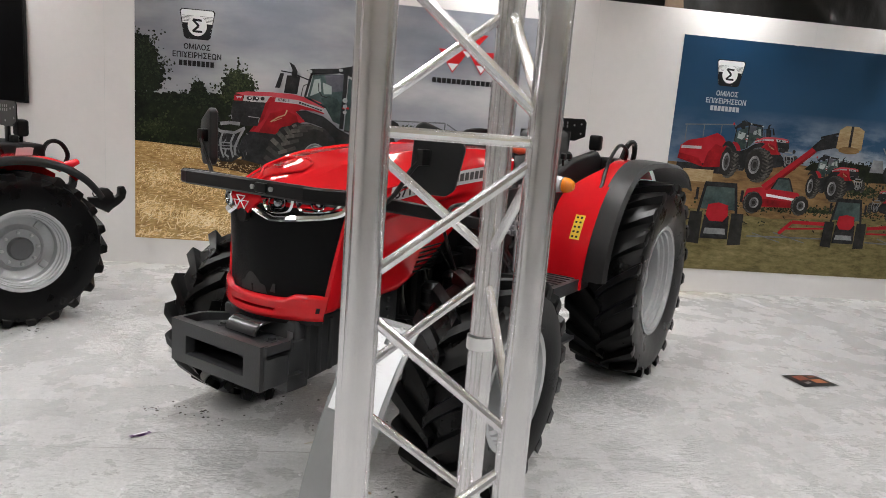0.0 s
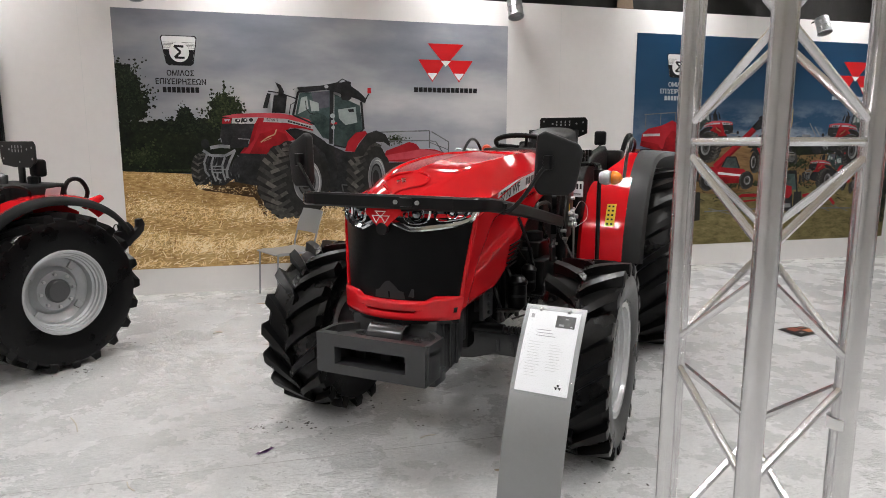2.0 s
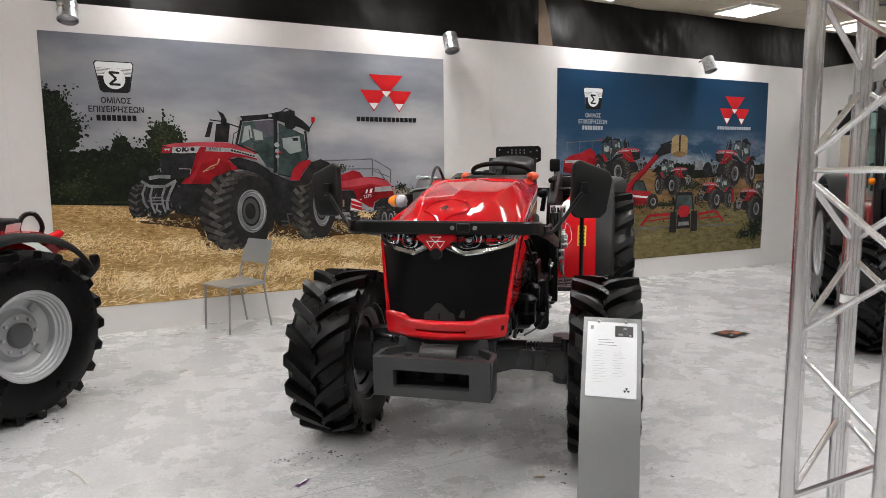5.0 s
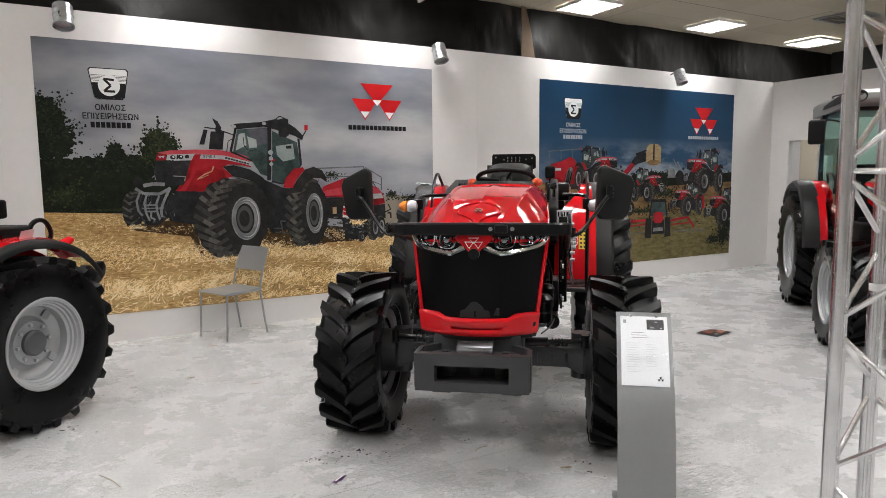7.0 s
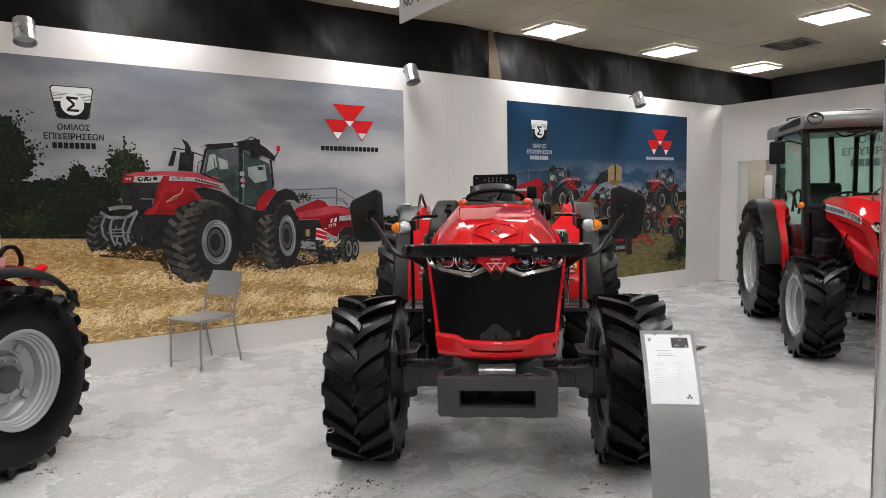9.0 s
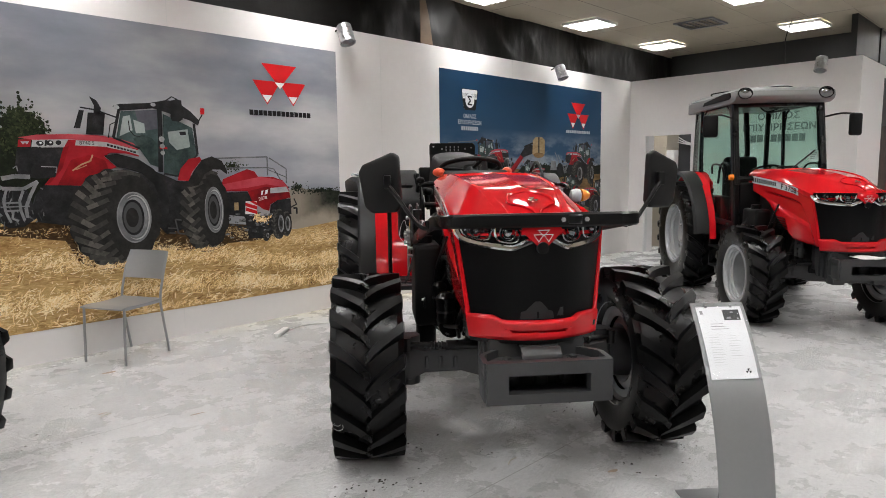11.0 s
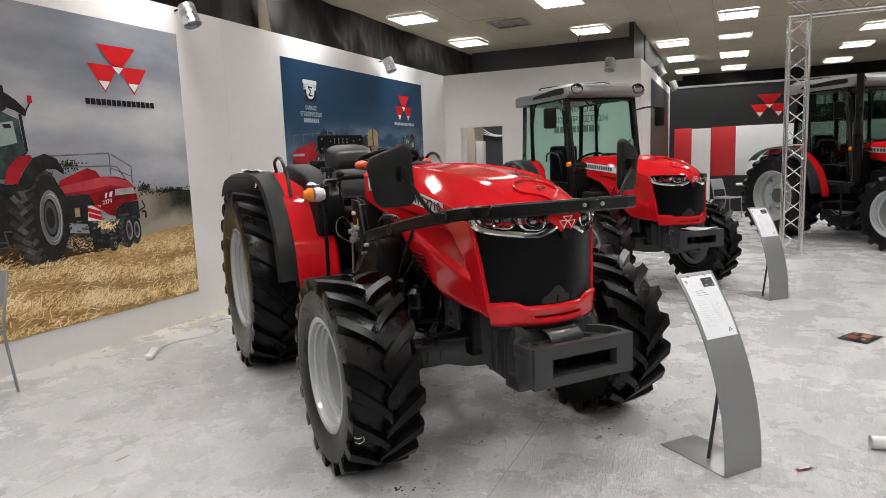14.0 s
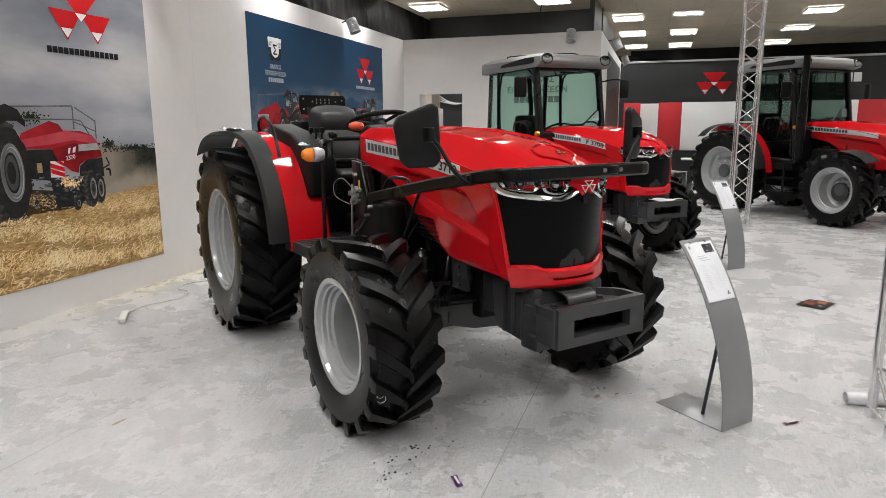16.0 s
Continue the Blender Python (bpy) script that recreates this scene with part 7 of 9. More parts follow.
    def nosepiece():
        bm = B()
        def f(u, v):
            z = 1.246 - 0.084 * v
            hw = 0.022 + 0.096 * (1 - v) ** 1.15
            y = (1 - 2 * u) * hw
            return (front_x(y) + 0.006 + 0.012 * (1 - v) * v - 0.02 * max(0, 0.25 - v), y, z)
        grid(bm, f, 10, 8, 0.02)
        bmesh.ops.recalc_face_normals(bm, faces=bm.faces[:])
        return bm
    np_ = shared("nosepiece", "nose_badge", nosepiece, M_RED, tr, "red triangular nose badge with silver triangles")

    for i, (cy, top, hw, hh) in enumerate(((0, 1.232, 0.024, 0.024), (-0.021, 1.213, 0.020, 0.030), (0.021, 1.213, 0.020, 0.030))):
        def badge():
            x = NOSE + 0.019
            pts = [(x - 2.0 * y * y, y, z) for y, z in ((cy - hw, top), (cy + hw, top), (cy, top - hh))]
            return sweep(B(), [Vector(q) for q in pts], ring_section(0.0026, 6), True, up=(1, 0, 0))
        shared(("badge", i), "badge_triangle", badge, M_STRIPE, np_)
    shared("logoseat", "badge_seat", lambda: cyl(B(), (NOSE - 0.008, 0, 1.156), (NOSE + 0.012, 0, 1.156), 0.026, seg=20), M_BLACK, np_)

    # hoses and boxes in the open engine bay
    for sg in (1, -1):
        for i, (a, b, c2, r) in enumerate((((-0.2, 0.19, 0.82), (-0.15, 0.26, 0.68), (-0.28, 0.24, 0.56), 0.012), ((-0.35, 0.2, 0.9), (-0.3, 0.3, 0.72), (-0.45, 0.26, 0.55), 0.014), ((-0.5, 0.22, 1.0), (-0.52, 0.31, 0.8), (-0.4, 0.28, 0.6), 0.01), ((-0.6, 0.25, 0.7), (-0.35, 0.32, 0.62), (-0.1, 0.26, 0.66), 0.011))):
            shared(("hose", i, sg), "engine_hose", lambda: tube(B(), [(x, sg * y, z) for x, y, z in (a, b, c2)], r, 8), M_BLACK, tr)

        def ebox(sg=sg):
            bm = B()
            box(bm, -0.85, -0.6, min(sg * 0.2, sg * 0.34), max(sg * 0.2, sg * 0.34), 0.62, 0.95, 0.015)
            box(bm, -0.62, -0.5, min(sg * 0.2, sg * 0.3), max(sg * 0.2, sg * 0.3), 0.78, 0.92, 0.01)
            return bm
        if sg < 0:
            def cleaner():
                bm = B()
                box(bm, -0.80, -0.46, -0.47, -0.31, 0.58, 1.06, 0.03, 3)
                cyl(bm, (-0.62, -0.40, 1.05), (-0.62, -0.40, 1.10), 0.05, seg=16)
                cyl(bm, (-0.58, -0.40, 0.45), (-0.58, -0.40, 0.60), 0.06, seg=16)
                return bm
            shared("cleaner", "air_cleaner", cleaner, M_PLASTIC, tr, "black box housing beside the engine")
        shared(("ebox", sg), "engine_bracket", ebox, M_BLACK, tr, "black brackets in the engine bay")
        # hoses, canisters, bolted plates and pipes that fill the bay between bonnet, step and front wheel
        re_ = random.Random(31)
        for i in range(6):
            x0, z0 = re_.uniform(-0.95, -0.25), re_.uniform(0.95, 1.12)
            x1, z1 = x0 + re_.uniform(-0.15, 0.15), re_.uniform(0.52, 0.68)
            y0, ym_ = re_.uniform(0.22, 0.30), re_.uniform(0.30, 0.38)
            shared(("bayhose", i, sg), "engine_hose", lambda: tube(B(), [(x0, sg * y0, z0), (x0 + re_.uniform(-0.05, 0.05), sg * ym_, 0.6 * z0 + 0.4 * z1), (x1, sg * (ym_ - 0.02), 0.25 * z0 + 0.75 * z1), (x1 + 0.04, sg * 0.24, z1)], re_.uniform(0.005, 0.010), 8), M_BLACK, tr)
        for i, (x, y, z, r, h) in enumerate(((-0.30, 0.31, 0.64, 0.052, 0.17), (-0.44, 0.33, 0.70, 0.040, 0.15), (-0.98, 0.37, 0.62, 0.060, 0.14))):
            cn = shared(("canister", i), "filter_canister", lambda: lathe(B(), [(0.0, 0.0), (r * 0.85, 0.0), (r, 0.012), (r, h * 0.72), (r * 1.08, h * 0.74), (r * 1.08, h * 0.84), (r * 0.6, h), (0.0, h)], 20, pose(0, 0, 0, 90, 0, 0)), M_BLACK, tr, "black filter canister", loc=(x, sg * y, z))
            shared(("canisterband", i), "clamp_band", lambda: lathe(B(), [(r * 1.01, h * 0.34), (r * 1.04, h * 0.34), (r * 1.04, h * 0.42), (r * 1.01, h * 0.42)], 20, pose(0, 0, 0, 90, 0, 0), True), M_CAST, cn)
        for i, (x, z, w, h) in enumerate(((-0.62, 0.90, 0.10, 0.14), (-0.50, 0.72, 0.12, 0.09), (-0.86, 0.80, 0.09, 0.16))):
            pt = shared(("bayplate", i), "bracket", lambda: bevelled(prism(B(), [(-w / 2, -h / 2), (w / 2, -h / 2 + 0.02), (w / 2, h / 2 - 0.03), (w / 4, h / 2), (-w / 2, h / 2)], "y", -0.006, 0.006), 0.002, 1), M_BLACK, tr, "bolted black bracket plate", loc=(x, sg * 0.415, z))
            for k, (dx, dz) in enumerate(((-0.3, -0.3), (0.3, 0.25), (-0.3, 0.3))):
                shared(("baybolt", sg), "bolt", lambda: cyl(B(), (0, 0, 0), (0, sg * 0.012, 0), 0.0085, seg=6), M_STEEL, pt, loc=(dx * w, sg * 0.006, dz * h))
        for i, q in enumerate(([(-0.25, 0.30, 0.58), (-0.55, 0.36, 0.57), (-0.9, 0.40, 0.62)], [(-0.70, 0.44, 1.02), (-0.80, 0.47, 0.88), (-0.95, 0.50, 0.76)], [(-0.60, 0.45, 1.04), (-0.72, 0.48, 0.90), (-0.84, 0.50, 0.80)])):
            shared(("bayrod", i, sg), "brake_pipe", lambda: tube(B(), [(x, sg * y, z) for x, y, z in q], 0.005, 6), M_CAST, tr)
        shared(("epipe", sg), "exhaust_pipe", lambda: cyl(B(), (-0.95, sg * 0.34, 0.60), (-0.66, sg * 0.36, 0.56), 0.05, seg=14), M_BLACK, tr)
    shared("cap", "filler_cap", lambda: cyl(B(), (-0.34, -0.28, 0.79), (-0.34, -0.30, 0.80), 0.014, seg=14), M_CAP, tr, "yellow filler cap")


def fender(tr, sg, hr, spec):
    """Red rear fender with a wide dark plastic outer edge, arched over the tyre."""
    cx, cz, R = -2.16, 0.672, 0.765
    kind = spec.get("kind", "")
    yi, ym, yo = hr - 0.17, hr + spec.get("seam", -0.065), hr + spec.get("rimedge", 0.165 if "seam" in spec else 0.062)
    a0, a1 = radians(0), radians(spec.get("tail", 124))

    def red():
        bm = B()

        def f(u, v):
            a = a0 + (a1 - a0) * u
            ya = yi - (yi - spec.get("fender_in", 0.38)) * ramp(a, radians(72), radians(40))
            y = ya + (ym - ya) * v
            r = R + 0.012 - 0.05 * max(0, 0.10 - v) / 0.10 + (0.055 * ramp(a, radians(85), radians(125)) * (1 - ramp(v, 0.5, 1.0)) if kind == "small" else 0.0)
            return (cx + r * math.cos(a) + 0.03 * (1 - u) ** 3, sg * y, cz + r * math.sin(a))
        grid(bm, f, 44, 10, 0.008)
        bmesh.ops.recalc_face_normals(bm, faces=bm.faces[:])
        return bm
    fd = shared(("fred", kind, hr, sg), "fender", red, M_RED, tr, "glossy red rear fender")

    def inner():
        bm = B()
        pts = [(cx + (R - 0.04) * math.cos(radians(62) + radians(60) * i / 16), cz + (R - 0.04) * math.sin(radians(62) + radians(60) * i / 16)) for i in range(17)]
        poly = pts + [(cx - 0.3, 0.8), (-1.85, 0.70)]
        prism(bm, poly, "y", min(sg * (yi - 0.012), sg * (yi + 0.004)), max(sg * (yi - 0.012), sg * (yi + 0.004)))
        return bm
    shared(("fin", kind, hr, sg), "fender_side", inner, M_RED, fd, "red inner side of the fender")

    def edge():
        bm = B()
        b0, b1 = radians(4), radians(spec.get("tail", 124) + 12)

        def f(u, v):
            a = b0 + (b1 - b0) * u
            y = ym - 0.015 + (yo + (0.0 if "seam" in spec else 0.125 * ramp(a, radians(65), radians(118))) - ym + 0.015) * v
            droop = (0.045 if kind == "small" else 0.014) * v * v + (0.022 if v > 0.95 else 0.0)
            r = R + 0.016 - droop + (0.035 * ramp(a, radians(95), radians(135)) if kind == "small" or spec.get("cab") else 0.095 * ramp(a, radians(88), radians(138)))
            return (cx + r * math.cos(a), sg * y, cz + r * math.sin(a))
        grid(bm, f, 36, 8, 0.008)
        bmesh.ops.recalc_face_normals(bm, faces=bm.faces[:])
        return bm
    shared(("fedge", kind, hr, sg), "fender_edge", edge, M_PLASTIC if kind == "small" else M_FENDER, fd, "wide dark grey plastic fender edge")
    return fd


def open_tractor(m, name, label, spec):
    tr = thing(name, label, "tractor", "tractors", m)
    hf, hr = spec["hf"], spec["hr"]
    tractor_body(tr, spec)
    for sg in (1, -1):
        fd = fender(tr, sg, hr, spec)
        yf = hr - 0.12

        def rail(sg=sg):
            bm = B()
            tube(bm, [(-1.66, sg * yf, 1.27), (-1.74, sg * yf, 1.42), (-1.88, sg * yf, 1.53), (-2.0, sg * yf, 1.545), (-2.1, sg * yf, 1.50), (-2.14, sg * (yf - 0.04), 1.38)], 0.012)
            return bm
        shared(("rail", hr, sg), "grab_rail", rail, M_BLACK, fd, "black grab rail on the fender")

        if sg > 0:
            def label_plate():
                bm = B()
                grid(bm, lambda u, v: (-2.16 + 0.7875 * math.cos(0.38 + 0.205 * v) + 0.03 * (1 - (0.38 + 0.205 * v) / 2.16) ** 3, 0.555 + 0.062 * u, 0.672 + 0.7875 * math.sin(0.38 + 0.205 * v)), 1, 6, 0.002)
                bmesh.ops.recalc_face_normals(bm, faces=bm.faces[:])
                return bm
            lb = shared(("ylabel", hr), "warning_label", label_plate, M_YELLOW, fd, "yellow warning label")

            def glyphs():
                bm = B()
                for i in range(5):
                    for j in range(2):
                        a = 0.392 + 0.040 * i
                        grid(bm, lambda u, v: (-2.16 + 0.7895 * math.cos(a + 0.017 * v) + 0.03 * (1 - a / 2.16) ** 3, 0.565 + 0.026 * j + 0.014 * u, 0.672 + 0.7895 * math.sin(a + 0.017 * v)), 1, 2)
                return bm
            shared(("yglyph", hr), "warning_figure", glyphs, M_LOGOBLACK, lb)
        # step, post and indicator
        yp = 0.69

        def step(sg=sg):
            bm = B()
            lo, hi = sorted((sg * 0.36, sg * 0.66))
            box(bm, -1.52, -0.98, lo, hi, 0.705, 0.735, 0.006)
            return bm
        sp_ = shared(("step", sg), "step_plate", step, M_CAST, tr, "dark metal step plate")
        for i in range(8):
            shared("steprib", "tread_rib", lambda: box(B(), 0, 0.02, -0.12, 0.12, 0, 0.006, 0.001), M_CAST, sp_, loc=(-1.48 + 0.06 * i, sg * 0.52, 0.735))
        shared(("stepskirt", sg), "skirt", lambda: box(B(), -1.52, -0.98, min(sg * 0.661, sg * 0.672), max(sg * 0.661, sg * 0.672), 0.665, 0.737, 0.003), M_CAST, sp_)
        shared(("stephang", sg), "hanger", lambda: tube(B(), [(-1.1, sg * 0.6, 0.70), (-1.1, sg * 0.66, 0.55), (-1.1, sg * 0.66, 0.421)], 0.013), M_BLACK, tr)
        shared(("steplow", sg), "lower_step", lambda: box(B(), -1.25, -0.98, min(sg * 0.58, sg * 0.72), max(sg * 0.58, sg * 0.72), 0.40, 0.42, 0.003), M_CAST, tr, "narrow lower step")
        yq = 0.595

        def post(sg=sg):
            bm = B()
            tube(bm, [(-0.99, sg * yq, 0.73), (-0.985, sg * yq, 1.0), (-0.98, sg * yq, 1.20), (-0.985, sg * yq, 1.33), (-1.02, sg * (yq - 0.01), 1.375), (-1.10, sg * (yq - 0.06), 1.385), (-1.22, sg * (yq - 0.16), 1.385)], 0.013)
            cyl(bm, (-0.978, sg * (yq - 0.005), 1.29), (-0.978, sg * (yq - 0.005), 1.36), 0.030, seg=14)
            cyl(bm, (-0.970, sg * yq, 1.322), (-0.962, sg * (yp - 0.05), 1.315), 0.020, seg=12)
            return bm
        ps = shared(("post", sg), "indicator_post", post, M_BLACK, tr, "thin black post carrying the indicator")

        shared("ind_clear", "clear_lens", lambda: bmesh_scaled(lathe(B(), [(0.0, 0.0), (0.048, 0.004), (0.055, 0.03), (0.042, 0.066), (0.0, 0.078)], 20), (1.0, 1.0, 0.85)), M_CLEAR, ps, "clear side lamp lens", loc=(-0.955, sg * (yp - 0.02), 1.312), rot=(0, 0, 0 if sg < 0 else 180))
        shared("ind_amber", "amber_lens", lambda: bmesh_scaled(lathe(B(), [(0.0, 0.0), (0.050, 0.004), (0.046, 0.03), (0.026, 0.056), (0.0, 0.064)], 20), (1.0, 1.0, 0.85)), M_AMBER, ps, "amber indicator lens", loc=(-0.955, sg * (yp - 0.018), 1.312), rot=(0, 0, 180 if sg < 0 else 0))

        # side console beside the seat
        def console(sg=sg):
            bm = B()
            prism(bm, [(-2.25, 1.05), (-1.70, 1.02), (-1.50, 0.98), (-1.40, 1.02), (-1.37, 1.16), (-1.40, 1.28), (-1.52, 1.35), (-1.75, 1.43), (-2.2, 1.50), (-2.34, 1.42), (-2.36, 1.2)], "y", min(sg * 0.33, sg * ((hr - 0.23) if sg < 0 else 0.40)), max(sg * 0.33, sg * ((hr - 0.23) if sg < 0 else 0.40)))
            bevelled(bm, 0.025, 3)
            for i in range(3):
                cyl(bm, (-1.55 - 0.1 * i, sg * 0.37, 1.34), (-1.53 - 0.1 * i, sg * 0.37, 1.44), 0.008, seg=8)
                box(bm, -1.55 - 0.1 * i, -1.51 - 0.1 * i, sg * 0.37 - 0.014, sg * 0.37 + 0.014, 1.43, 1.47, 0.008)
            return bm
        shared(("console", hr, sg), "side_console", console, M_PLASTIC, tr, "black plastic control console")
        # guard arms
        arm = shared(("arm", sg), "guard_arm", lambda sg=sg: sweep(B(), smooth_path(bar_path(sg), 4), rect_section(0.03, 0.058, 0.008), up=(0, 0, 1)), M_BLACK, tr, "black steel guard arm along the bonnet")

        def brace(sg=sg):
            bm = B()
            cyl(bm, (-0.62, sg * 0.45, 1.05), (-0.93, sg * 0.42, 0.86), 0.016, seg=8)
            prism(bm, [(-0.80, 0.98), (-0.68, 0.96), (-0.63, 1.08), (-0.72, 1.27), (-0.83, 1.28)], "y", min(sg * 0.46, sg * 0.478), max(sg * 0.46, sg * 0.478))
            bevelled(bm, 0.006)
            box(bm, -0.80, -0.74, min(sg * 0.40, sg * 0.455), max(sg * 0.40, sg * 0.455), 0.68, 1.25, 0.006)
            box(bm, -0.74, -0.5, min(sg * 0.32, sg * 0.40), max(sg * 0.32, sg * 0.40), 0.66, 0.86, 0.01)
            return bm
        shared(("brace", sg), "guard_bracket", brace, M_BLACK, arm)

        for i, (x, z) in enumerate(((-0.78, 1.06), (-0.75, 1.12), (-0.72, 1.05), (-0.76, 1.2), (-0.58, 1.03), (-0.62, 0.98))):
            shared(("fitting", i, sg), "valve_fitting", lambda: cyl(B(), (x, sg * 0.47, z), (x, sg * 0.50, z), 0.014 - 0.001 * i, seg=8), M_STEEL, arm, "bare steel valve fitting")
        def plate_two(sg=sg):
            bm = prism(B(), [(-0.86, 1.02), (-0.74, 0.99), (-0.70, 1.10), (-0.76, 1.27), (-0.88, 1.285), (-0.90, 1.20)], "y", min(sg * 0.415, sg * 0.427), max(sg * 0.415, sg * 0.427))
            return bevelled(bm, 0.004)
        shared(("plate_two", sg), "guard_bracket", plate_two, M_MIRROR, arm, "second bracket plate of the guard arm")
        shared(("platelabel", sg), "label", lambda sg=sg: box(B(), -0.735, -0.715, min(sg * 0.4785, sg * 0.4795), max(sg * 0.4785, sg * 0.4795), 1.10, 1.17), M_YELLOW, arm, "small yellow label")
        for i, (x, z, r) in enumerate(((-0.80, 1.09, 0.020), (-0.745, 1.075, 0.017), (-0.775, 1.045, 0.022), (-0.71, 1.115, 0.012))):
            shared(("coupling", i, sg), "hose_coupling", lambda: lathe(B(), [(0.0, 0.0), (r, 0.0), (r, 0.016), (r * 0.7, 0.018), (r * 0.7, 0.034), (0.0, 0.036)], 10, pose(x, sg * 0.478, z, 0, 0, 0 if sg > 0 else 180)), M_STEEL, arm, "bright steel hose coupling")
        shared(("valvepipe", sg), "valve_pipe", lambda: cyl(B(), (-0.83, sg * 0.485, 0.80), (-0.81, sg * 0.485, 1.14), 0.007, seg=8), M_STEEL, arm)
        shared(("wire", sg), "wire_loop", lambda: tube(B(), [(-0.84, sg * 0.49, 1.02), (-0.95, sg * 0.53, 1.06), (-1.0, sg * 0.52, 1.13), (-0.92, sg * 0.5, 1.17), (-0.80, sg * 0.49, 1.12)], 0.0018, 6), M_STEEL, arm, "thin looped wire with a clip")
        shared(("loop", sg), "handle_loop", lambda: tube(B(), [(-0.50, sg * 0.43, 1.10), (-0.49, sg * 0.43, 1.16), (-0.44, sg * 0.43, 1.195), (-0.34, sg * 0.43, 1.205), (-0.25, sg * 0.43, 1.20), (-0.21, sg * 0.43, 1.175), (-0.21, sg * 0.43, 1.15)], 0.010), M_BLACK, arm)
        # mirrors
        my, mz, mx = 0.655, 1.42, 0.27

        def mirror(sg=sg):
            bm = B()
            prism(bm, [(-0.082, -0.10), (-0.055, -0.128), (0.065, -0.120), (0.095, -0.09), (0.108, 0.068), (0.085, 0.102), (-0.066, 0.142), (-0.094, 0.120)], "x", -0.02, 0.02)
            bevelled(bm, 0.012, 3)
            return bm
        mi = shared("mirror", "mirror", mirror, M_MIRROR, tr, "black plastic rear-view mirror housing", loc=(mx, sg * my, mz), rot=(-6 * sg, 0, 24 * sg))
        if sg < 0:
            mi.matrix_basis = pose(mx, sg * my, mz, 6, 0, -24) @ Matrix.Diagonal((1, -1, 1, 1))

        def marm(sg=sg):
            bm = B()
            tube(bm, [(0.36, sg * 0.455, 1.225), (0.37, sg * 0.49, 1.235), (0.35, sg * 0.54, 1.29), (0.345, sg * 0.60, 1.38), (0.335, sg * 0.635, 1.425)], 0.0095)
            cyl(bm, (0.36, sg * 0.452, 1.215), (0.36, sg * 0.462, 1.262), 0.014, seg=10)
            box(bm, 0.285, 0.345, sg * 0.635 - 0.016, sg * 0.635 + 0.016, 1.405, 1.465, 0.006)
            return bm
        shared(("marm", sg), "mirror_arm", marm, M_BLACK, tr)
    # front bar
    ring = shared("frontbar", "guard_bar", lambda: sweep(B(), [(0.612, -0.335, 1.273), (0.618, -0.2, 1.274), (0.62, 0, 1.274), (0.618, 0.2, 1.274), (0.612, 0.335, 1.273)], rect_section(0.03, 0.06, 0.008), up=(0, 0, 1)), M_BLACK, tr, "black steel guard bar across the nose")
    for y in (0.08, 0.18):
        shared("barbolt", "bolt", lambda: cyl(B(), (0, 0, 0), (0.008, 0, 0), 0.010, seg=6), M_STEEL, ring, loc=(0.633, y, 1.275))
    shared("barlug", "bracket", lambda: box(B(), 0, 0.014, -0.03, 0.03, -0.018, 0.02, 0.006), M_BLACK, ring, loc=(0.633, 0.13, 1.275))
    # platform and seat base
    def platform():
        bm = B()
        box(bm, -1.66, -0.98, -0.40, 0.40, 0.70, 0.732, 0.006)
        box(bm, -2.2, -1.62, -0.42, 0.42, 0.70, 1.06, 0.03, 3)
        return bm
    shared("platform", "platform", platform, M_PLASTIC, tr, "black operator platform and seat base")
    for sg in (1, -1):
        def armrest(sg=sg):
            bm = B()
            box(bm, -2.0, -1.72, sg * 0.27 - 0.035, sg * 0.27 + 0.035, 1.30, 1.36, 0.025, 3)
            cyl(bm, (-1.98, sg * 0.25, 1.18), (-1.98, sg * 0.27, 1.32), 0.02, seg=10)
            return bm
        shared(("armrest", sg), "armrest", armrest, M_PLASTIC, tr)
    # dash, steering wheel, seat
    def dash():
        bm = B()
        prism(bm, [(-1.30, 0.80), (-1.08, 0.80), (-1.08, 1.44), (-1.14, 1.49), (-1.24, 1.46), (-1.32, 1.25)], "y", -0.22, 0.22)
        bevelled(bm, 0.02, 3)
        cyl(bm, (-1.2, 0, 1.36), (-1.37, 0, 1.49), 0.035, seg=14)
        return bm
    shared("dash", "dashboard", dash, M_PLASTIC, tr, "black dashboard and steering column")

    def swheel():
        bm = B()
        m2 = pose(-1.40, 0, 1.505, 0, -17, 0)
        pts = [m2 @ Vector((0.212 * math.cos(a), 0.212 * math.sin(a), 0)) for a in (2 * math.pi * i / 32 for i in range(32))]
        sweep(bm, pts, ring_section(0.017, 10), True)
        for a in (0.3, math.pi - 0.3, -math.pi / 2):
            cyl(bm, m2 @ Vector((0, 0, -0.02)), m2 @ Vector((0.207 * math.cos(a), 0.207 * math.sin(a), 0)), 0.012, seg=8)
        cyl(bm, m2 @ Vector((0, 0, -0.04)), m2 @ Vector((0, 0, 0.01)), 0.05, seg=18)
        return bm
    shared("swheel", "steering_wheel", swheel, M_PLASTIC, tr, "black steering wheel")
    for sg in (1, -1):
        shared("knob", "warning_lamp", lambda: bmesh_scaled(lathe(B(), [(0.0, -0.06), (0.026, -0.045), (0.036, 0.0), (0.028, 0.045), (0.0, 0.065)], 16), (1, 1, 0.9)), M_ORANGE, tr, "orange-red lamp beside the dashboard", loc=(-1.26, sg * 0.24, 1.475), rot=(0, 0, 70 * sg))

    def seat():
        bm = B()
        box(bm, -2.12, -1.62, -0.22, 0.22, 1.05, 1.16, 0.045, 4)
        box(bm, -1.9, -1.7, -0.12, 0.12, 0.86, 1.06, 0.02)
        return bm
    shared("seat", "seat", seat, M_SEAT, tr, "black driver seat cushion")

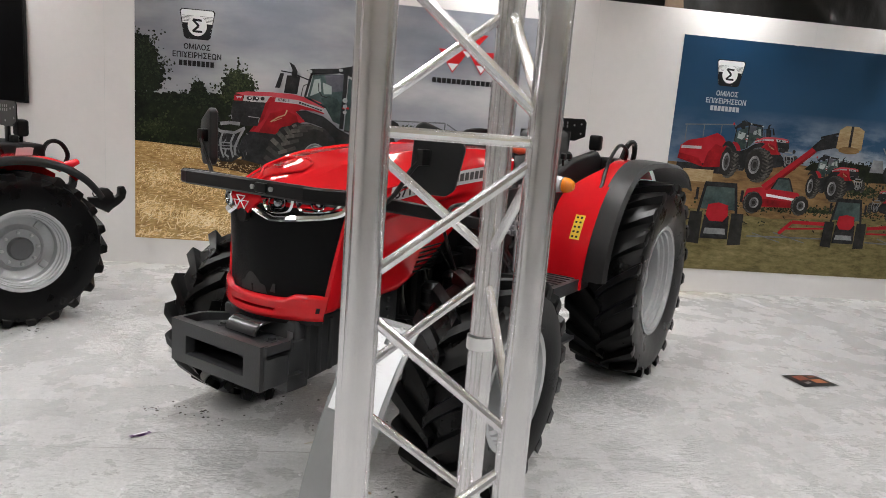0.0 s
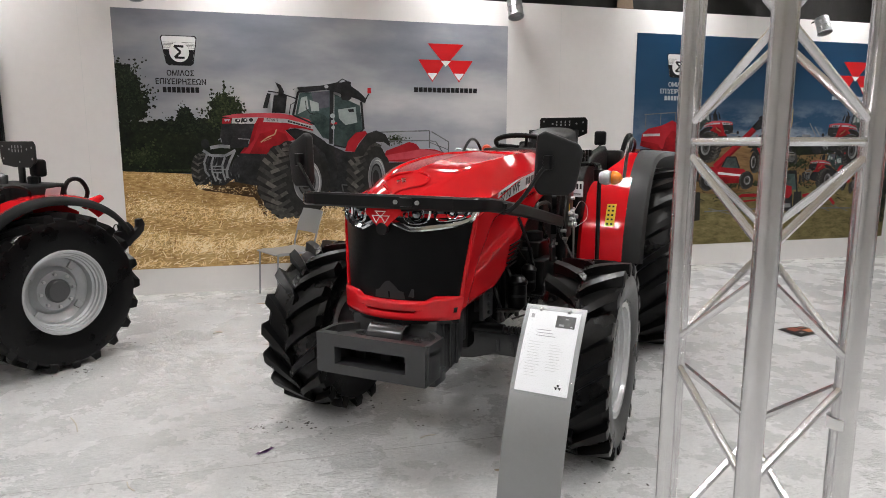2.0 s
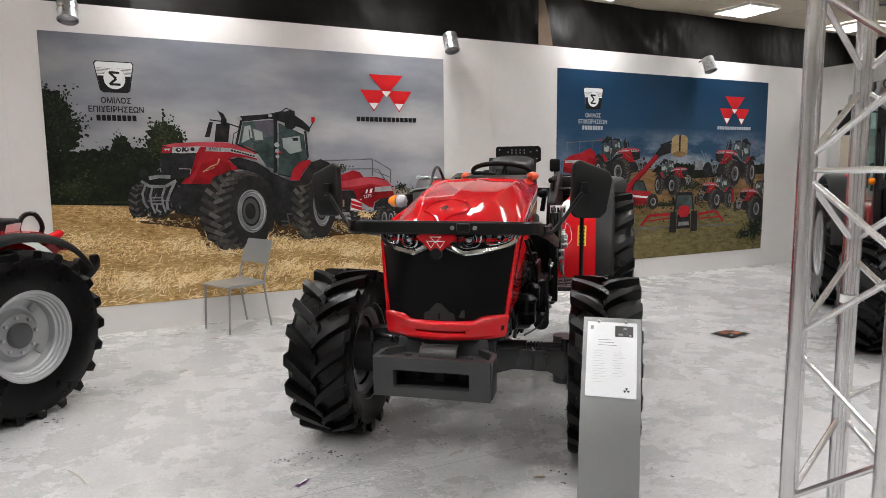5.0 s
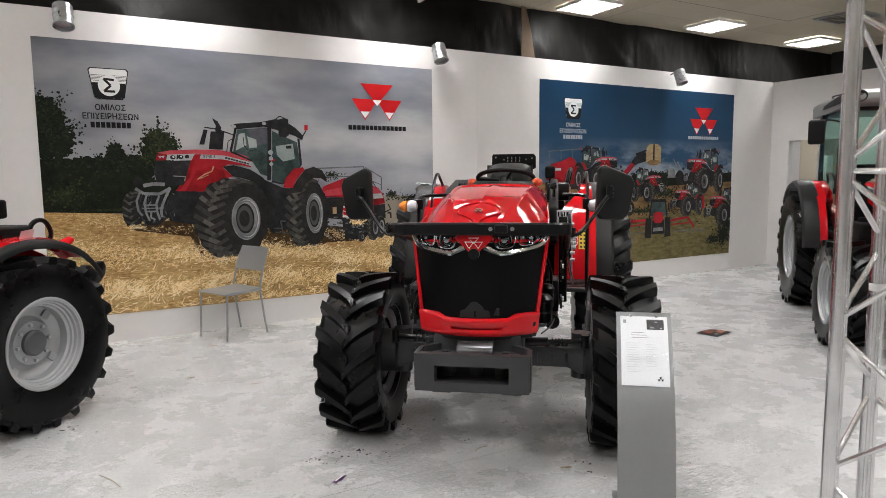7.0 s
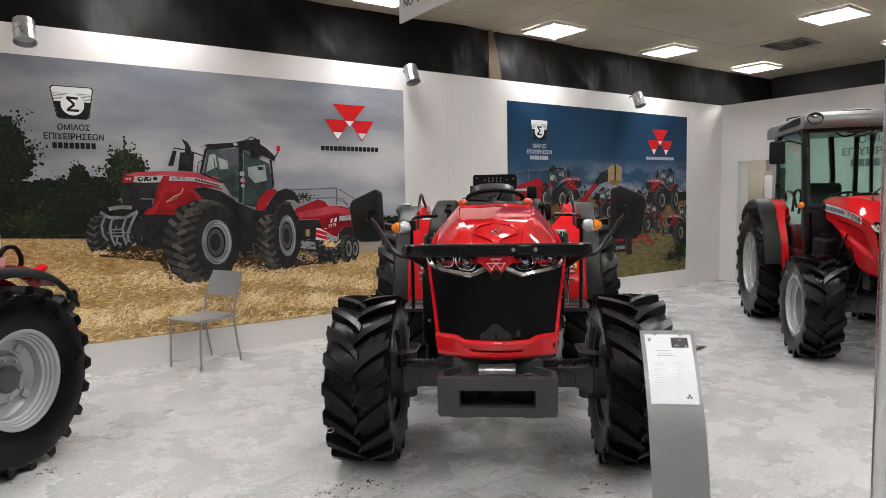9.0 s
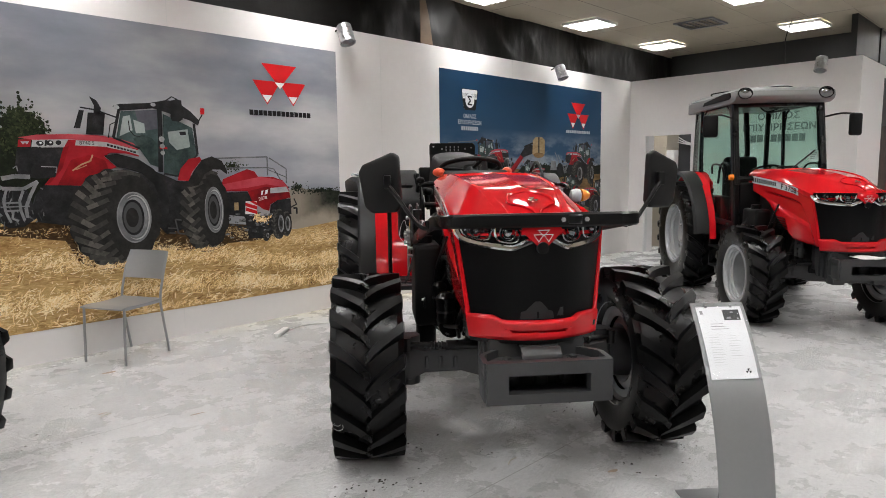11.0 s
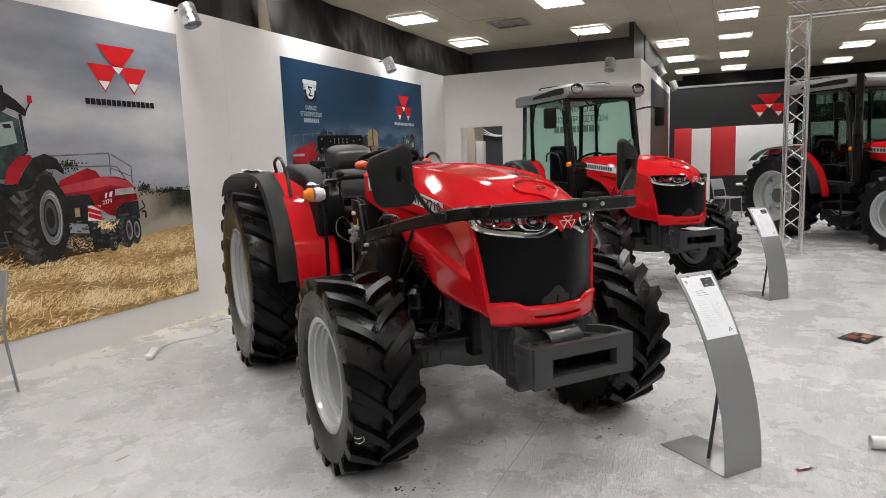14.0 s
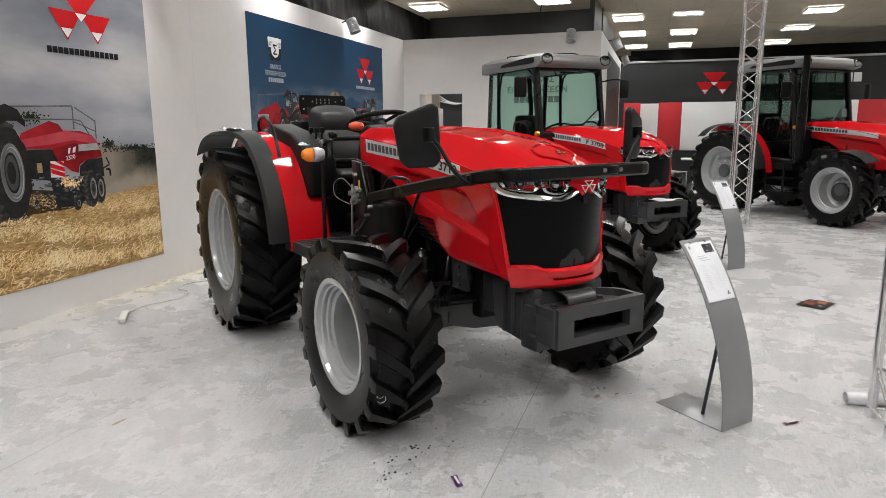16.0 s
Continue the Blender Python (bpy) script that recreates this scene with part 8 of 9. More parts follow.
    def backrest():
        bm = B()

        def f(u, v, back=0.0):
            y = (2 * u - 1) * (0.212 - 0.030 * v + 0.018 * math.sin(math.pi * v))
            e = 1 - abs(2 * u - 1) ** 3
            z = 0.52 * v - 0.03 * (1 - e) * v
            bulge = 0.055 + 0.028 * math.sin(math.pi * min(1.0, v * 1.5)) * e + 0.016 * ramp(v, 0.62, 0.78) * e - 0.012 * math.exp(-((v - 0.63) / 0.025) ** 2) + 0.022 * ramp(abs(2 * u - 1), 0.55, 0.85) * (1 - ramp(v, 0.45, 0.6))
            edge = min(1.0, 6 * min(u, 1 - u), 7 * min(v, 1 - v))
            return (-0.06 + (bulge + 0.06) * math.sin(math.pi / 2 * edge) - 0.20 * z, y, z)
        grid(bm, f, 24, 30, 0.01)
        grid(bm, lambda u, v: (-0.055 - 0.02 * math.sin(math.pi * v) - 0.20 * 0.52 * v, (1 - 2 * u) * 0.20, 0.01 + 0.49 * v), 6, 8, 0.01)
        bmesh.ops.recalc_face_normals(bm, faces=bm.faces[:])
        return bm
    shared("backrest", "backrest", backrest, M_SEAT, tr, "black moulded driver backrest with a padded head", loc=(-2.02, -0.02, 1.12))

    # low rail with a knob in front of the seat, and the levers beside it
    shared("laprail", "lap_rail", lambda: tube(B(), [(-1.52, -0.36, 1.20), (-1.50, -0.37, 1.34), (-1.46, -0.33, 1.39), (-1.44, -0.10, 1.395), (-1.44, 0.02, 1.39), (-1.46, 0.05, 1.30), (-1.48, 0.05, 1.18)], 0.016), M_PLASTIC, tr, "black rail in front of the seat")
    shared("lapbar", "lap_bar", lambda: tube(B(), [(-1.50, -0.36, 1.24), (-1.45, -0.15, 1.24), (-1.47, 0.04, 1.24)], 0.020), M_PLASTIC, tr)
    for i, (x, y, z, h) in enumerate(((-1.40, -0.36, 1.18, 0.24), (-1.55, 0.36, 1.30, 0.14))):
        lv = shared(("lever", i), "lever", lambda x=x, y=y, z=z, h=h: tube(B(), [(x, y, z), (x + 0.01, y, z + h * 0.6), (x + 0.03, y, z + h)], 0.007, 6), M_BLACK, tr, "thin control lever")
        shared("leverknob", "knob", lambda: lathe(B(), [(0.0, -0.03), (0.018, -0.024), (0.026, 0.0), (0.018, 0.024), (0.0, 0.03)], 14), M_PLASTIC, lv, loc=(x + 0.03, y, z + h))

    # perforated bracket plate on a post at the rear
    def plate():
        bm = B()
        pts = [(-0.20, -0.02), (-0.185, -0.07), (-0.05, -0.085), (0.12, -0.085), (0.20, -0.05), (0.20, 0.055), (0.18, 0.08), (-0.19, 0.08), (-0.20, 0.06)]
        prism(bm, pts, "x", -0.006, 0.006)
        bevelled(bm, 0.002, 1)
        box(bm, -0.03, -0.006, -0.03, 0.03, -0.30, 0.0, 0.004)
        return bm
    pl = shared("plate", "bracket_plate", plate, M_BLACK, tr, "black perforated bracket plate behind the seat", loc=spec.get("plate", (-2.41, 0.0, 1.645)))
    pl.scale = (1, spec.get("plate_size", 1.0), spec.get("plate_size", 1.0))

    def dots():
        bm = B()
        for i in range(4):
            y = -0.055 + 0.036 * i
            for dz in (0.045, 0.02):
                box(bm, 0.0062, 0.009, y - 0.004, y + 0.004, dz - 0.009, dz + 0.009)
        for y, z in ((-0.165, 0.05), (-0.165, -0.03), (0.165, 0.04), (0.165, -0.03), (0.02, -0.05), (-0.09, 0.03), (0.11, 0.03)):
            cyl(bm, (0.0062, y, z), (0.009, y, z), 0.007, seg=8)
        return bm
    shared("dots", "slot", dots, M_STEEL, pl)

    def frame_rear():
        bm = B()
        box(bm, -2.48, -2.40, -0.46, 0.46, 1.28, 1.36, 0.01)
        for sg in (1, -1):
            box(bm, -2.5, -2.4, sg * 0.42 - 0.04, sg * 0.42 + 0.04, 0.75, 1.42, 0.01)
            box(bm, -2.44, -2.25, sg * 0.40 - 0.1, sg * 0.40 + 0.1, 1.30, 1.46, 0.02)
        box(bm, -2.38, -2.3, -0.3, 0.0, 1.36, 1.52, 0.015)
        return bm
    shared("rframe", "rear_frame", frame_rear, M_BLACK, tr, "black folded frame behind the seat")

    def worklamp():
        bm = B()
        box(bm, -0.03, 0.03, -0.045, 0.045, 0.0, 0.11, 0.018, 3)
        cyl(bm, (0, 0, -0.12), (0, 0, 0.01), 0.01, seg=8)
        return bm
    shared("worklamp", "work_lamp", worklamp, M_PLASTIC, tr, "small black work lamp on a stalk", loc=(-2.3, 0.33, 1.50))
    if spec.get("kind") == "small":
        wl = shared("worklamp", "work_lamp", worklamp, M_PLASTIC, tr, "black work lamp on a stalk", loc=(-2.37, 0.30, 1.60))
        wl.scale = (1.6, 1.5, 1.4)

    def linkage():
        bm = B()
        for sg in (1, -1):
            sweep(bm, [(-2.3, sg * 0.3, 0.62), (-2.6, sg * 0.36, 0.60), (-3.0, sg * 0.4, 0.62)], rect_section(0.03, 0.07, 0.006), up=(0, 0, 1))
            tube(bm, [(-2.45, sg * 0.3, 1.05), (-2.65, sg * 0.33, 1.1), (-2.85, sg * 0.36, 1.02)], 0.035, 10)
            tube(bm, [(-2.85, sg * 0.36, 1.02), (-2.86, sg * 0.37, 0.8), (-2.8, sg * 0.38, 0.62)], 0.018, 8)
        cyl(bm, (-2.35, 0, 0.55), (-2.5, 0, 0.55), 0.05, seg=14)
        return bm
    shared("linkage", "rear_linkage", linkage, M_CAST, tr, "dark grey rear three-point linkage")

    for sg in (1, -1):
        def catch(sg=sg):
            bm = B()
            prism(bm, [(-2.84, 1.06), (-2.86, 0.98), (-2.97, 0.93), (-3.02, 0.90), (-3.06, 0.94), (-3.13, 0.985), (-3.185, 1.04), (-3.20, 1.11), (-3.175, 1.165), (-3.13, 1.155), (-3.125, 1.08), (-3.08, 1.05), (-3.065, 1.10), (-3.02, 1.145), (-2.965, 1.15), (-2.935, 1.11), (-2.945, 1.06)], "y", sg * 0.535 - 0.035, sg * 0.535 + 0.035)
            bevelled(bm, 0.010, 2)
            return bm
        k = shared(("catch", sg), "link_hook", catch, M_BLACK, tr, "black lower link hook")
        shared(("catchring", sg), "pull_ring", lambda sg=sg: sweep(B(), [Vector((-2.91 + 0.025 * math.cos(a), sg * 0.535, 1.095 + 0.032 * math.sin(a))) for a in (2 * math.pi * i / 14 for i in range(14))], ring_section(0.006, 6), True), M_BLACK, k)

    for i in range(4):
        y = -0.3 + 0.1 * i
        shared(("hose_rear", i), "hydraulic_hose", lambda: tube(B(), [(-2.3, y, 1.2), (-2.4, y + 0.03, 1.42), (-2.52, y + 0.05, 1.46), (-2.6, y + 0.04, 1.33), (-2.56, y, 1.15)], 0.012), M_BLACK, tr, "black hydraulic hose behind the seat")
    shared("hose_loop", "hydraulic_hose", lambda: tube(B(), [(-2.45, 0.46, 1.36), (-2.5, 0.5, 1.55), (-2.6, 0.52, 1.57), (-2.68, 0.5, 1.46), (-2.66, 0.46, 1.34)], 0.02), M_BLACK, tr, "thick black hydraulic hose behind the seat")
    if spec.get("kind") == "small":
        pp = part("paper", grid(B(), lambda u, v: (-0.07 + 0.14 * u, 0.01 * math.sin(3 * u), 0.085 * v + 0.006 * math.sin(4 * u)), 6, 3, 0.001), M_PAPER, tr, "white paper lying against the fender rail")
        pp.matrix_basis = pose(-2.24, 0.70, 1.445, -20, 0, 8)
        part("rear_box", box(B(), -2.50, -2.02, -0.34, 0.50, 1.14, 1.545, 0.03, 3), M_PLASTIC, tr, "black box behind the seat")
        part("tool_box", box(B(), -2.50, -2.36, -0.10, 0.44, 1.25, 1.44, 0.02, 3), M_PLASTIC, tr, "small black box behind the seat")
        part("tail_lamp", bmesh_scaled(lathe(B(), [(0.0, -0.11), (0.05, -0.09), (0.07, 0.0), (0.05, 0.09), (0.0, 0.11)], 18, pose(0, 0, 0, 0, 0, 90)), (1.0, 0.8, 0.55)), M_RED, tr, "rounded red lamp pod on the fender").matrix_basis = pose(-2.60, 0.69, 1.375, 0, 24, 0)
    if spec.get("tag"):
        tg = part("number_plate", box(B(), -0.002, 0.002, -0.054, 0.054, -0.048, 0.048, 0.001), M_PAPER, tr, "white paper number sheet with plain bars")
        tg.matrix_basis = pose(-1.0, 0.44, 1.235, 0, 0, 4)
        bm = B()
        for i in range(5):
            box(bm, 0.0022, 0.003, -0.048 + 0.020 * i, -0.036 + 0.020 * i, 0.0, 0.034)
        box(bm, 0.0022, 0.003, -0.035, 0.04, -0.032, -0.026)
        part("writing_bar", bm, M_LOGOBLACK, tg)
        scrawl = smooth_path([Vector((x, 0, z)) for x, z in ((0.0, 0.0), (0.02, 0.012), (0.035, -0.004), (0.018, -0.016), (0.004, -0.03), (0.026, -0.034), (0.042, -0.022), (0.05, -0.044), (0.03, -0.056), (0.012, -0.05))], 4)
        part("chalk_mark", sweep(B(), scrawl, rect_section(0.003, 0.003, 0.0008), up=(0, 1, 0)), M_CHALK, tr, "white chalk scrawl on the front tyre").matrix_basis = pose(0.312, -0.905, 0.352, 0, 14, 90)
        # clear bag with papers left on the fender
        bag = lambda u, v: (-1.49 + 0.085 * u, -0.50 - 0.07 * v, 1.355 + (0.022 * math.sin(7 * u + 2 * v) * math.sin(4 * v + u * 2) + 0.012) * math.sin(math.pi * u) * math.sin(math.pi * v))
        part("plastic_bag", grid(B(), bag, 14, 12, 0.0015), M_BAG, tr, "crumpled clear plastic bag on the console")
        part("plastic_wrap", grid(B(), lambda u, v: (-2.33 + 0.20 * u, -0.85 + 0.14 * v + 0.02 * math.sin(5 * u), 1.466 + 0.012 * math.sin(11 * u + 3 * v) * math.sin(8 * v + 2 * u) - 0.012 * v), 14, 10, 0.0015), M_BAG, tr, "crumpled clear plastic wrap on the fender")
    return tr


def bmesh_scaled(bm, s):
    for v in bm.verts:
        v.co = Vector((v.co.x * s[0], v.co.y * s[1], v.co.z * s[2]))
    bmesh.ops.recalc_face_normals(bm, faces=bm.faces[:])
    return bm


def cab_tractor(m, name, label, spec):
    tr = thing(name, label, "tractor", "tractors", m)
    hf, hr = spec["hf"], spec["hr"]
    tractor_body(tr, spec)
    cw, rw, up_, sh = spec["cab"], spec["cab"] + 0.03, spec.get("lift", 0.0), spec.get("short", 0.0)
    for sg in (1, -1):
        fd = fender(tr, sg, hr, spec)
        # indicator on the cab corner
        shared("cab_ind", "indicator", lambda: bmesh_scaled(lathe(B(), [(0.0, -0.03), (0.03, -0.02), (0.034, 0.02), (0.0, 0.04)], 16), (1, 1, 1)), M_AMBER, tr, "amber indicator on the cab corner", loc=(-0.98, sg * (cw + 0.04), 1.38))
    # cab floor and lower body
    def lower():
        bm = B()
        box(bm, -2.45 + sh, -1.0, -cw, cw, 0.72, 0.86, 0.02)
        box(bm, -1.12, -0.98, -cw + 0.06, cw - 0.06, 0.8, 1.32, 0.02)
        box(bm, -2.45 + sh, -2.2 + sh, -cw, cw, 0.8, 1.1, 0.02)
        return bm
    shared(("lower", cw), "cab_floor", lower, M_PLASTIC, tr, "black cab floor and lower body")
    A = {"f0": (-0.96, cw - 0.02, 0.86), "f1": (-1.16, cw - 0.03, 2.21 + up_), "b0": (-2.02 + 0.8 * sh, cw + 0.01, 0.9), "b1": (-2.06 + 0.8 * sh, cw, 2.21 + up_), "r0": (-2.42 + sh, cw - 0.04, 1.1), "r1": (-2.36 + sh, cw - 0.05, 2.21 + up_)}

    def posts(sg):
        bm = B()
        for a, b, w in (("f0", "f1", 0.080), ("b0", "b1", 0.045), ("r0", "r1", 0.060)):
            p, q = Vector(A[a]), Vector(A[b])
            p.y *= sg
            q.y *= sg
            sweep(bm, [p, q], rect_section(w, w * 0.8, 0.012), up=(0, 1, 0))
        p, q = Vector(A["f0"]), Vector(A["b0"])
        p.y *= sg
        q.y *= sg
        sweep(bm, [p, q], rect_section(0.05, 0.06, 0.01), up=(0, 0, 1))
        p, q = Vector(A["f1"]), Vector(A["r1"])
        p.y *= sg
        q.y *= sg
        sweep(bm, [p, q], rect_section(0.06, 0.10, 0.01), up=(0, 0, 1))
        # inner door frame and pull handle
        tube(bm, [(-1.06, sg * (cw - 0.005), 0.95), (-1.2, sg * (cw - 0.01), 2.1 + up_), (-1.98 + 0.8 * sh, sg * (cw - 0.005), 2.12 + up_), (-1.96 + 0.8 * sh, sg * (cw + 0.0), 0.98)], 0.012, 6, 4)
        return bm
    for sg in (1, -1):
        shared(("posts", cw, sg), "cab_post", lambda sg=sg: posts(sg), M_BLACK, tr, "black cab pillars")
        for k, (a, b, c2, d) in (("door_glass", ("f0", "b0", "b1", "f1")), ("quarter_glass", ("b0", "r0", "r1", "b1"))):
            def pane(a=a, b=b, c2=c2, d=d, sg=sg):
                bm = B()
                P = [Vector(A[i]) for i in (a, b, c2, d)]
                grid(bm, lambda u, v: (lambda q: (q.x, sg * (q.y + 0.004 + 0.02 * math.sin(math.pi * v)), q.z))(P[0].lerp(P[1], u).lerp(P[3].lerp(P[2], u), v)), 6, 8, 0.004)
                return bm
            g = shared((k, cw, sg), k, pane, spec.get("glass", M_GLASS), tr, "green-tinted cab side glass")
            g.visible_shadow = False
        # door handle rail and mirror
        def rail(sg=sg):
            bm = B()
            tube(bm, [(-1.2, sg * (cw + 0.02), 1.35), (-1.24, sg * (cw + 0.05), 1.5), (-1.5, sg * (cw + 0.05), 1.52), (-1.6, sg * (cw + 0.02), 1.42)], 0.012)
            tube(bm, [(-1.12, sg * (cw + 0.0), 2.02), (-1.05, sg * (cw + 0.14), 2.05), (-1.0, sg * (cw + 0.26), 2.04)], 0.010)
            return bm
        shared(("crail", cw, sg), "grab_rail", rail, M_BLACK, tr)
        def cmirror():
            bm = B()
            box(bm, -0.03, 0.03, -0.075, 0.075, -0.14, 0.10, 0.025, 3)
            return bm
        shared("cmirror", "mirror", cmirror, M_PLASTIC, tr, "black cab mirror", loc=(-1.0, sg * (cw + 0.27), 1.95), rot=(0, 0, 20 * sg))
        # step
        def steps(sg=sg):
            bm = B()
            for z in (0.36, 0.58):
                box(bm, -1.42, -1.08, min(sg * 0.42, sg * (cw + 0.1)), max(sg * 0.42, sg * (cw + 0.1)), z, z + 0.025, 0.005)
            for x in (-1.42, -1.08):
                box(bm, x - 0.012, x + 0.012, min(sg * (cw + 0.06), sg * (cw + 0.09)), max(sg * (cw + 0.06), sg * (cw + 0.09)), 0.36, 0.8, 0.003)
            return bm
        shared(("csteps", cw, sg), "step", steps, M_PLASTIC, tr, "black cab steps")

    def screen(z0, z1, x0, x1):
        bm = B()
        grid(bm, lambda u, v: (x0 + (x1 - x0) * v + 0.05 * (1 - (2 * u - 1) ** 2) * (1 if x0 > -1.5 else -1), -(cw - 0.04) + 2 * (cw - 0.04) * u, z0 + (z1 - z0) * v), 10, 6, 0.004)
        return bm
    for key, nm, args in (("wind", "windscreen", (1.30, 2.2 + up_, -1.0, -1.15)), ("rear", "rear_window", (1.1, 2.2 + up_, -2.44 + sh, -2.38 + sh))):
        g = shared((key, cw), nm, lambda args=args: screen(*args), spec.get("glass", M_GLASS), tr, "green-tinted cab glass")
        g.visible_shadow = False
    def wframe():
        bm = B()
        w = cw - 0.03
        pts = [(-0.985, -w, 1.30), (-1.14, -w + 0.01, 2.16 + up_)], [(-0.985, w, 1.30), (-1.14, w - 0.01, 2.16 + up_)], [(-0.995, -w, 1.365), (-0.955, 0, 1.365), (-0.995, w, 1.365)], [(-1.14, -w, 2.16 + up_), (-1.10, 0, 2.16 + up_), (-1.14, w, 2.16 + up_)]
        for p in pts:
            sweep(bm, p, rect_section(0.05, 0.055, 0.010), up=(1, 0, 0.2))
        tube(bm, [(-0.955, 0.06, 1.43), (-0.985, 0.2, 1.54), (-1.02, 0.36, 1.66)], 0.009, 6)
        box(bm, -1.06, -0.96, 0.0, 0.12, 1.38, 1.47, 0.02)
        box(bm, -1.06, -1.0, -0.10, 0.03, 1.38, 1.43, 0.015)
        return bm
    shared(("wframe", cw), "screen_frame", wframe, M_BLACK, tr, "black windscreen frame and wiper")

    def roof():
        bm = B()
        def f(u, v):
            x = -2.52 + sh + (1.55 - sh) * u
            y = (2 * v - 1) * rw
            e = min(1.0, 7 * min(u, 1 - u), 6 * min(v, 1 - v))
            return (x, y, 2.31 + 0.07 * math.sin(math.pi / 2 * e) - 0.03 * u)
        grid(bm, f, 20, 20)
        prism(bm, [(-2.52 + sh, 2.175), (-1.05, 2.175), (-0.98, 2.20), (-0.955, 2.24), (-0.975, 2.302), (-2.52 + sh, 2.302)], "y", -rw, rw)
        return bevelled(bm, 0.014, 2, 25)
    rf = shared(("roof", cw), "cab_roof", roof, M_ROOF, tr, "silver grey moulded cab roof", (0, 0, up_))
    for sg in (1, -1):
        def rlamp():
            bm = B()
            lathe(bm, [(0.0, -0.05), (0.060, -0.05), (0.072, -0.01), (0.070, 0.006), (0.060, 0.004), (0.056, -0.012), (0.0, -0.016)], 24, pose(0, 0, 0, 0, 0, -90))
            bmesh.ops.recalc_face_normals(bm, faces=bm.faces[:])
            return bm
        l = shared("rlamp", "roof_lamp", rlamp, M_PLASTIC, rf, "round roof work lamp", loc=(-0.962, sg * (rw - 0.10), 2.268))
        l.scale = (1.0, 1.12, 0.86)
        shared("rlens", "lens", lambda: lathe(B(), [(0.0, -0.002), (0.025, -0.004), (0.045, -0.008), (0.055, -0.014)], 22, pose(0, 0, 0, 0, 0, -90)), M_LAMP, l, "clear lamp lens with a pinkish reflector")
        def rvent(sg=sg):
            bm = B()
            y0, y1 = sorted((sg * (rw - 0.01), sg * (rw + 0.008)))
            prism(bm, [(-1.95, 2.225), (-1.14, 2.222), (-1.09, 2.240), (-1.11, 2.292), (-1.30, 2.298), (-1.90, 2.262)], "y", y0, y1)
            return bm
        shared(("rvent", cw, sg), "roof_vent", rvent, M_PLASTIC, rf)
    def rrail():
        bm = B()
        tube(bm, [(-1.9, -rw + 0.1, 2.33), (-1.85, -rw + 0.1, 2.37), (-1.4, 0, 2.38), (-1.2, 0.15, 2.36), (-1.2, 0.2, 2.31)], 0.008)
        return bm
    shared(("rrail", cw), "roof_cable", rrail, M_BLACK, rf)
    # inside
    def inside():
        bm = B()
        box(bm, -2.1, -1.65, -0.2, 0.2, 1.0, 1.12, 0.04, 3)
        box(bm, -2.15, -2.03, -0.2, 0.2, 1.1, 1.62, 0.05, 3)
        box(bm, -1.2, -1.05, -0.18, 0.18, 0.85, 1.36, 0.03)
        m2 = pose(-1.38, 0, 1.42, 0, -28, 0)
        pts = [m2 @ Vector((0.18 * math.cos(a), 0.18 * math.sin(a), 0)) for a in (2 * math.pi * i / 28 for i in range(28))]
        sweep(bm, pts, ring_section(0.013, 6), True)
        cyl(bm, (-1.15, 0, 1.25), (-1.38, 0, 1.42), 0.03, seg=10)
        cyl(bm, m2 @ Vector((-0.17, 0, 0)), m2 @ Vector((0.17, 0, 0)), 0.012, seg=8)
        for sg in (1, -1):
            box(bm, -2.2, -1.5, min(sg * 0.27, sg * (cw - 0.05)), max(sg * 0.27, sg * (cw - 0.05)), 0.86, 1.15, 0.03)
        return bm
    for key, nm, make in (("cpost", "rear_pillar", lambda: sweep(B(), [(-2.36 + sh, 0.16, 1.1), (-2.30 + sh, 0.17, 1.7), (-2.34 + sh, 0.15, 2.2 + up_)], rect_section(0.07, 0.05, 0.012), up=(0, 1, 0))),
                          ("cwheel", "control_box", lambda: box(B(), -1.22, -1.08, 0.05, 0.24, 1.36, 1.50, 0.03, 3)),
                          ("cwire", "cable", lambda: tube(B(), [(-1.2, -0.2, 2.18 + up_), (-1.3, -0.05, 2.10 + up_), (-1.4, 0.12, 2.14 + up_), (-1.5, 0.2, 2.19 + up_)], 0.008)),
                          ("cvisor", "sun_visor", lambda: box(B(), -1.30, -1.16, -0.02, 0.30, 2.13 + up_, 2.15 + up_, 0.006)),
                          ("cstalk", "lever", lambda: tube(B(), [(-1.5, -0.34, 1.15), (-1.48, -0.35, 1.32), (-1.42, -0.36, 1.44)], 0.012)),
                          ("cdoorbar", "door_handle", lambda: tube(B(), [(-1.3, -cw + 0.03, 1.28), (-1.3, -cw + 0.05, 1.50), (-1.52, -cw + 0.05, 1.52), (-1.54, -cw + 0.03, 1.30)], 0.014))):
        shared((key, cw), nm, make, M_PLASTIC, tr)
    shared(("inside", cw), "cab_interior", inside, M_PLASTIC, tr, "black seat, steering wheel and consoles inside the cab")
    tk = part("price_tag", box(B(), -0.002, 0.002, -0.05, 0.05, -0.06, 0.06), M_PAPER, tr, "white paper tag behind the windscreen")
    tk.matrix_basis = pose(-1.062, cw - 0.115, 1.60, 0, -8, 0)
    bm = B()
    for i in range(4):
        box(bm, 0.0022, 0.003, -0.04, 0.03 - 0.01 * i, 0.03 - 0.02 * i, 0.036 - 0.02 * i)
    part("writing_bar", bm, M_PRINT, tk)
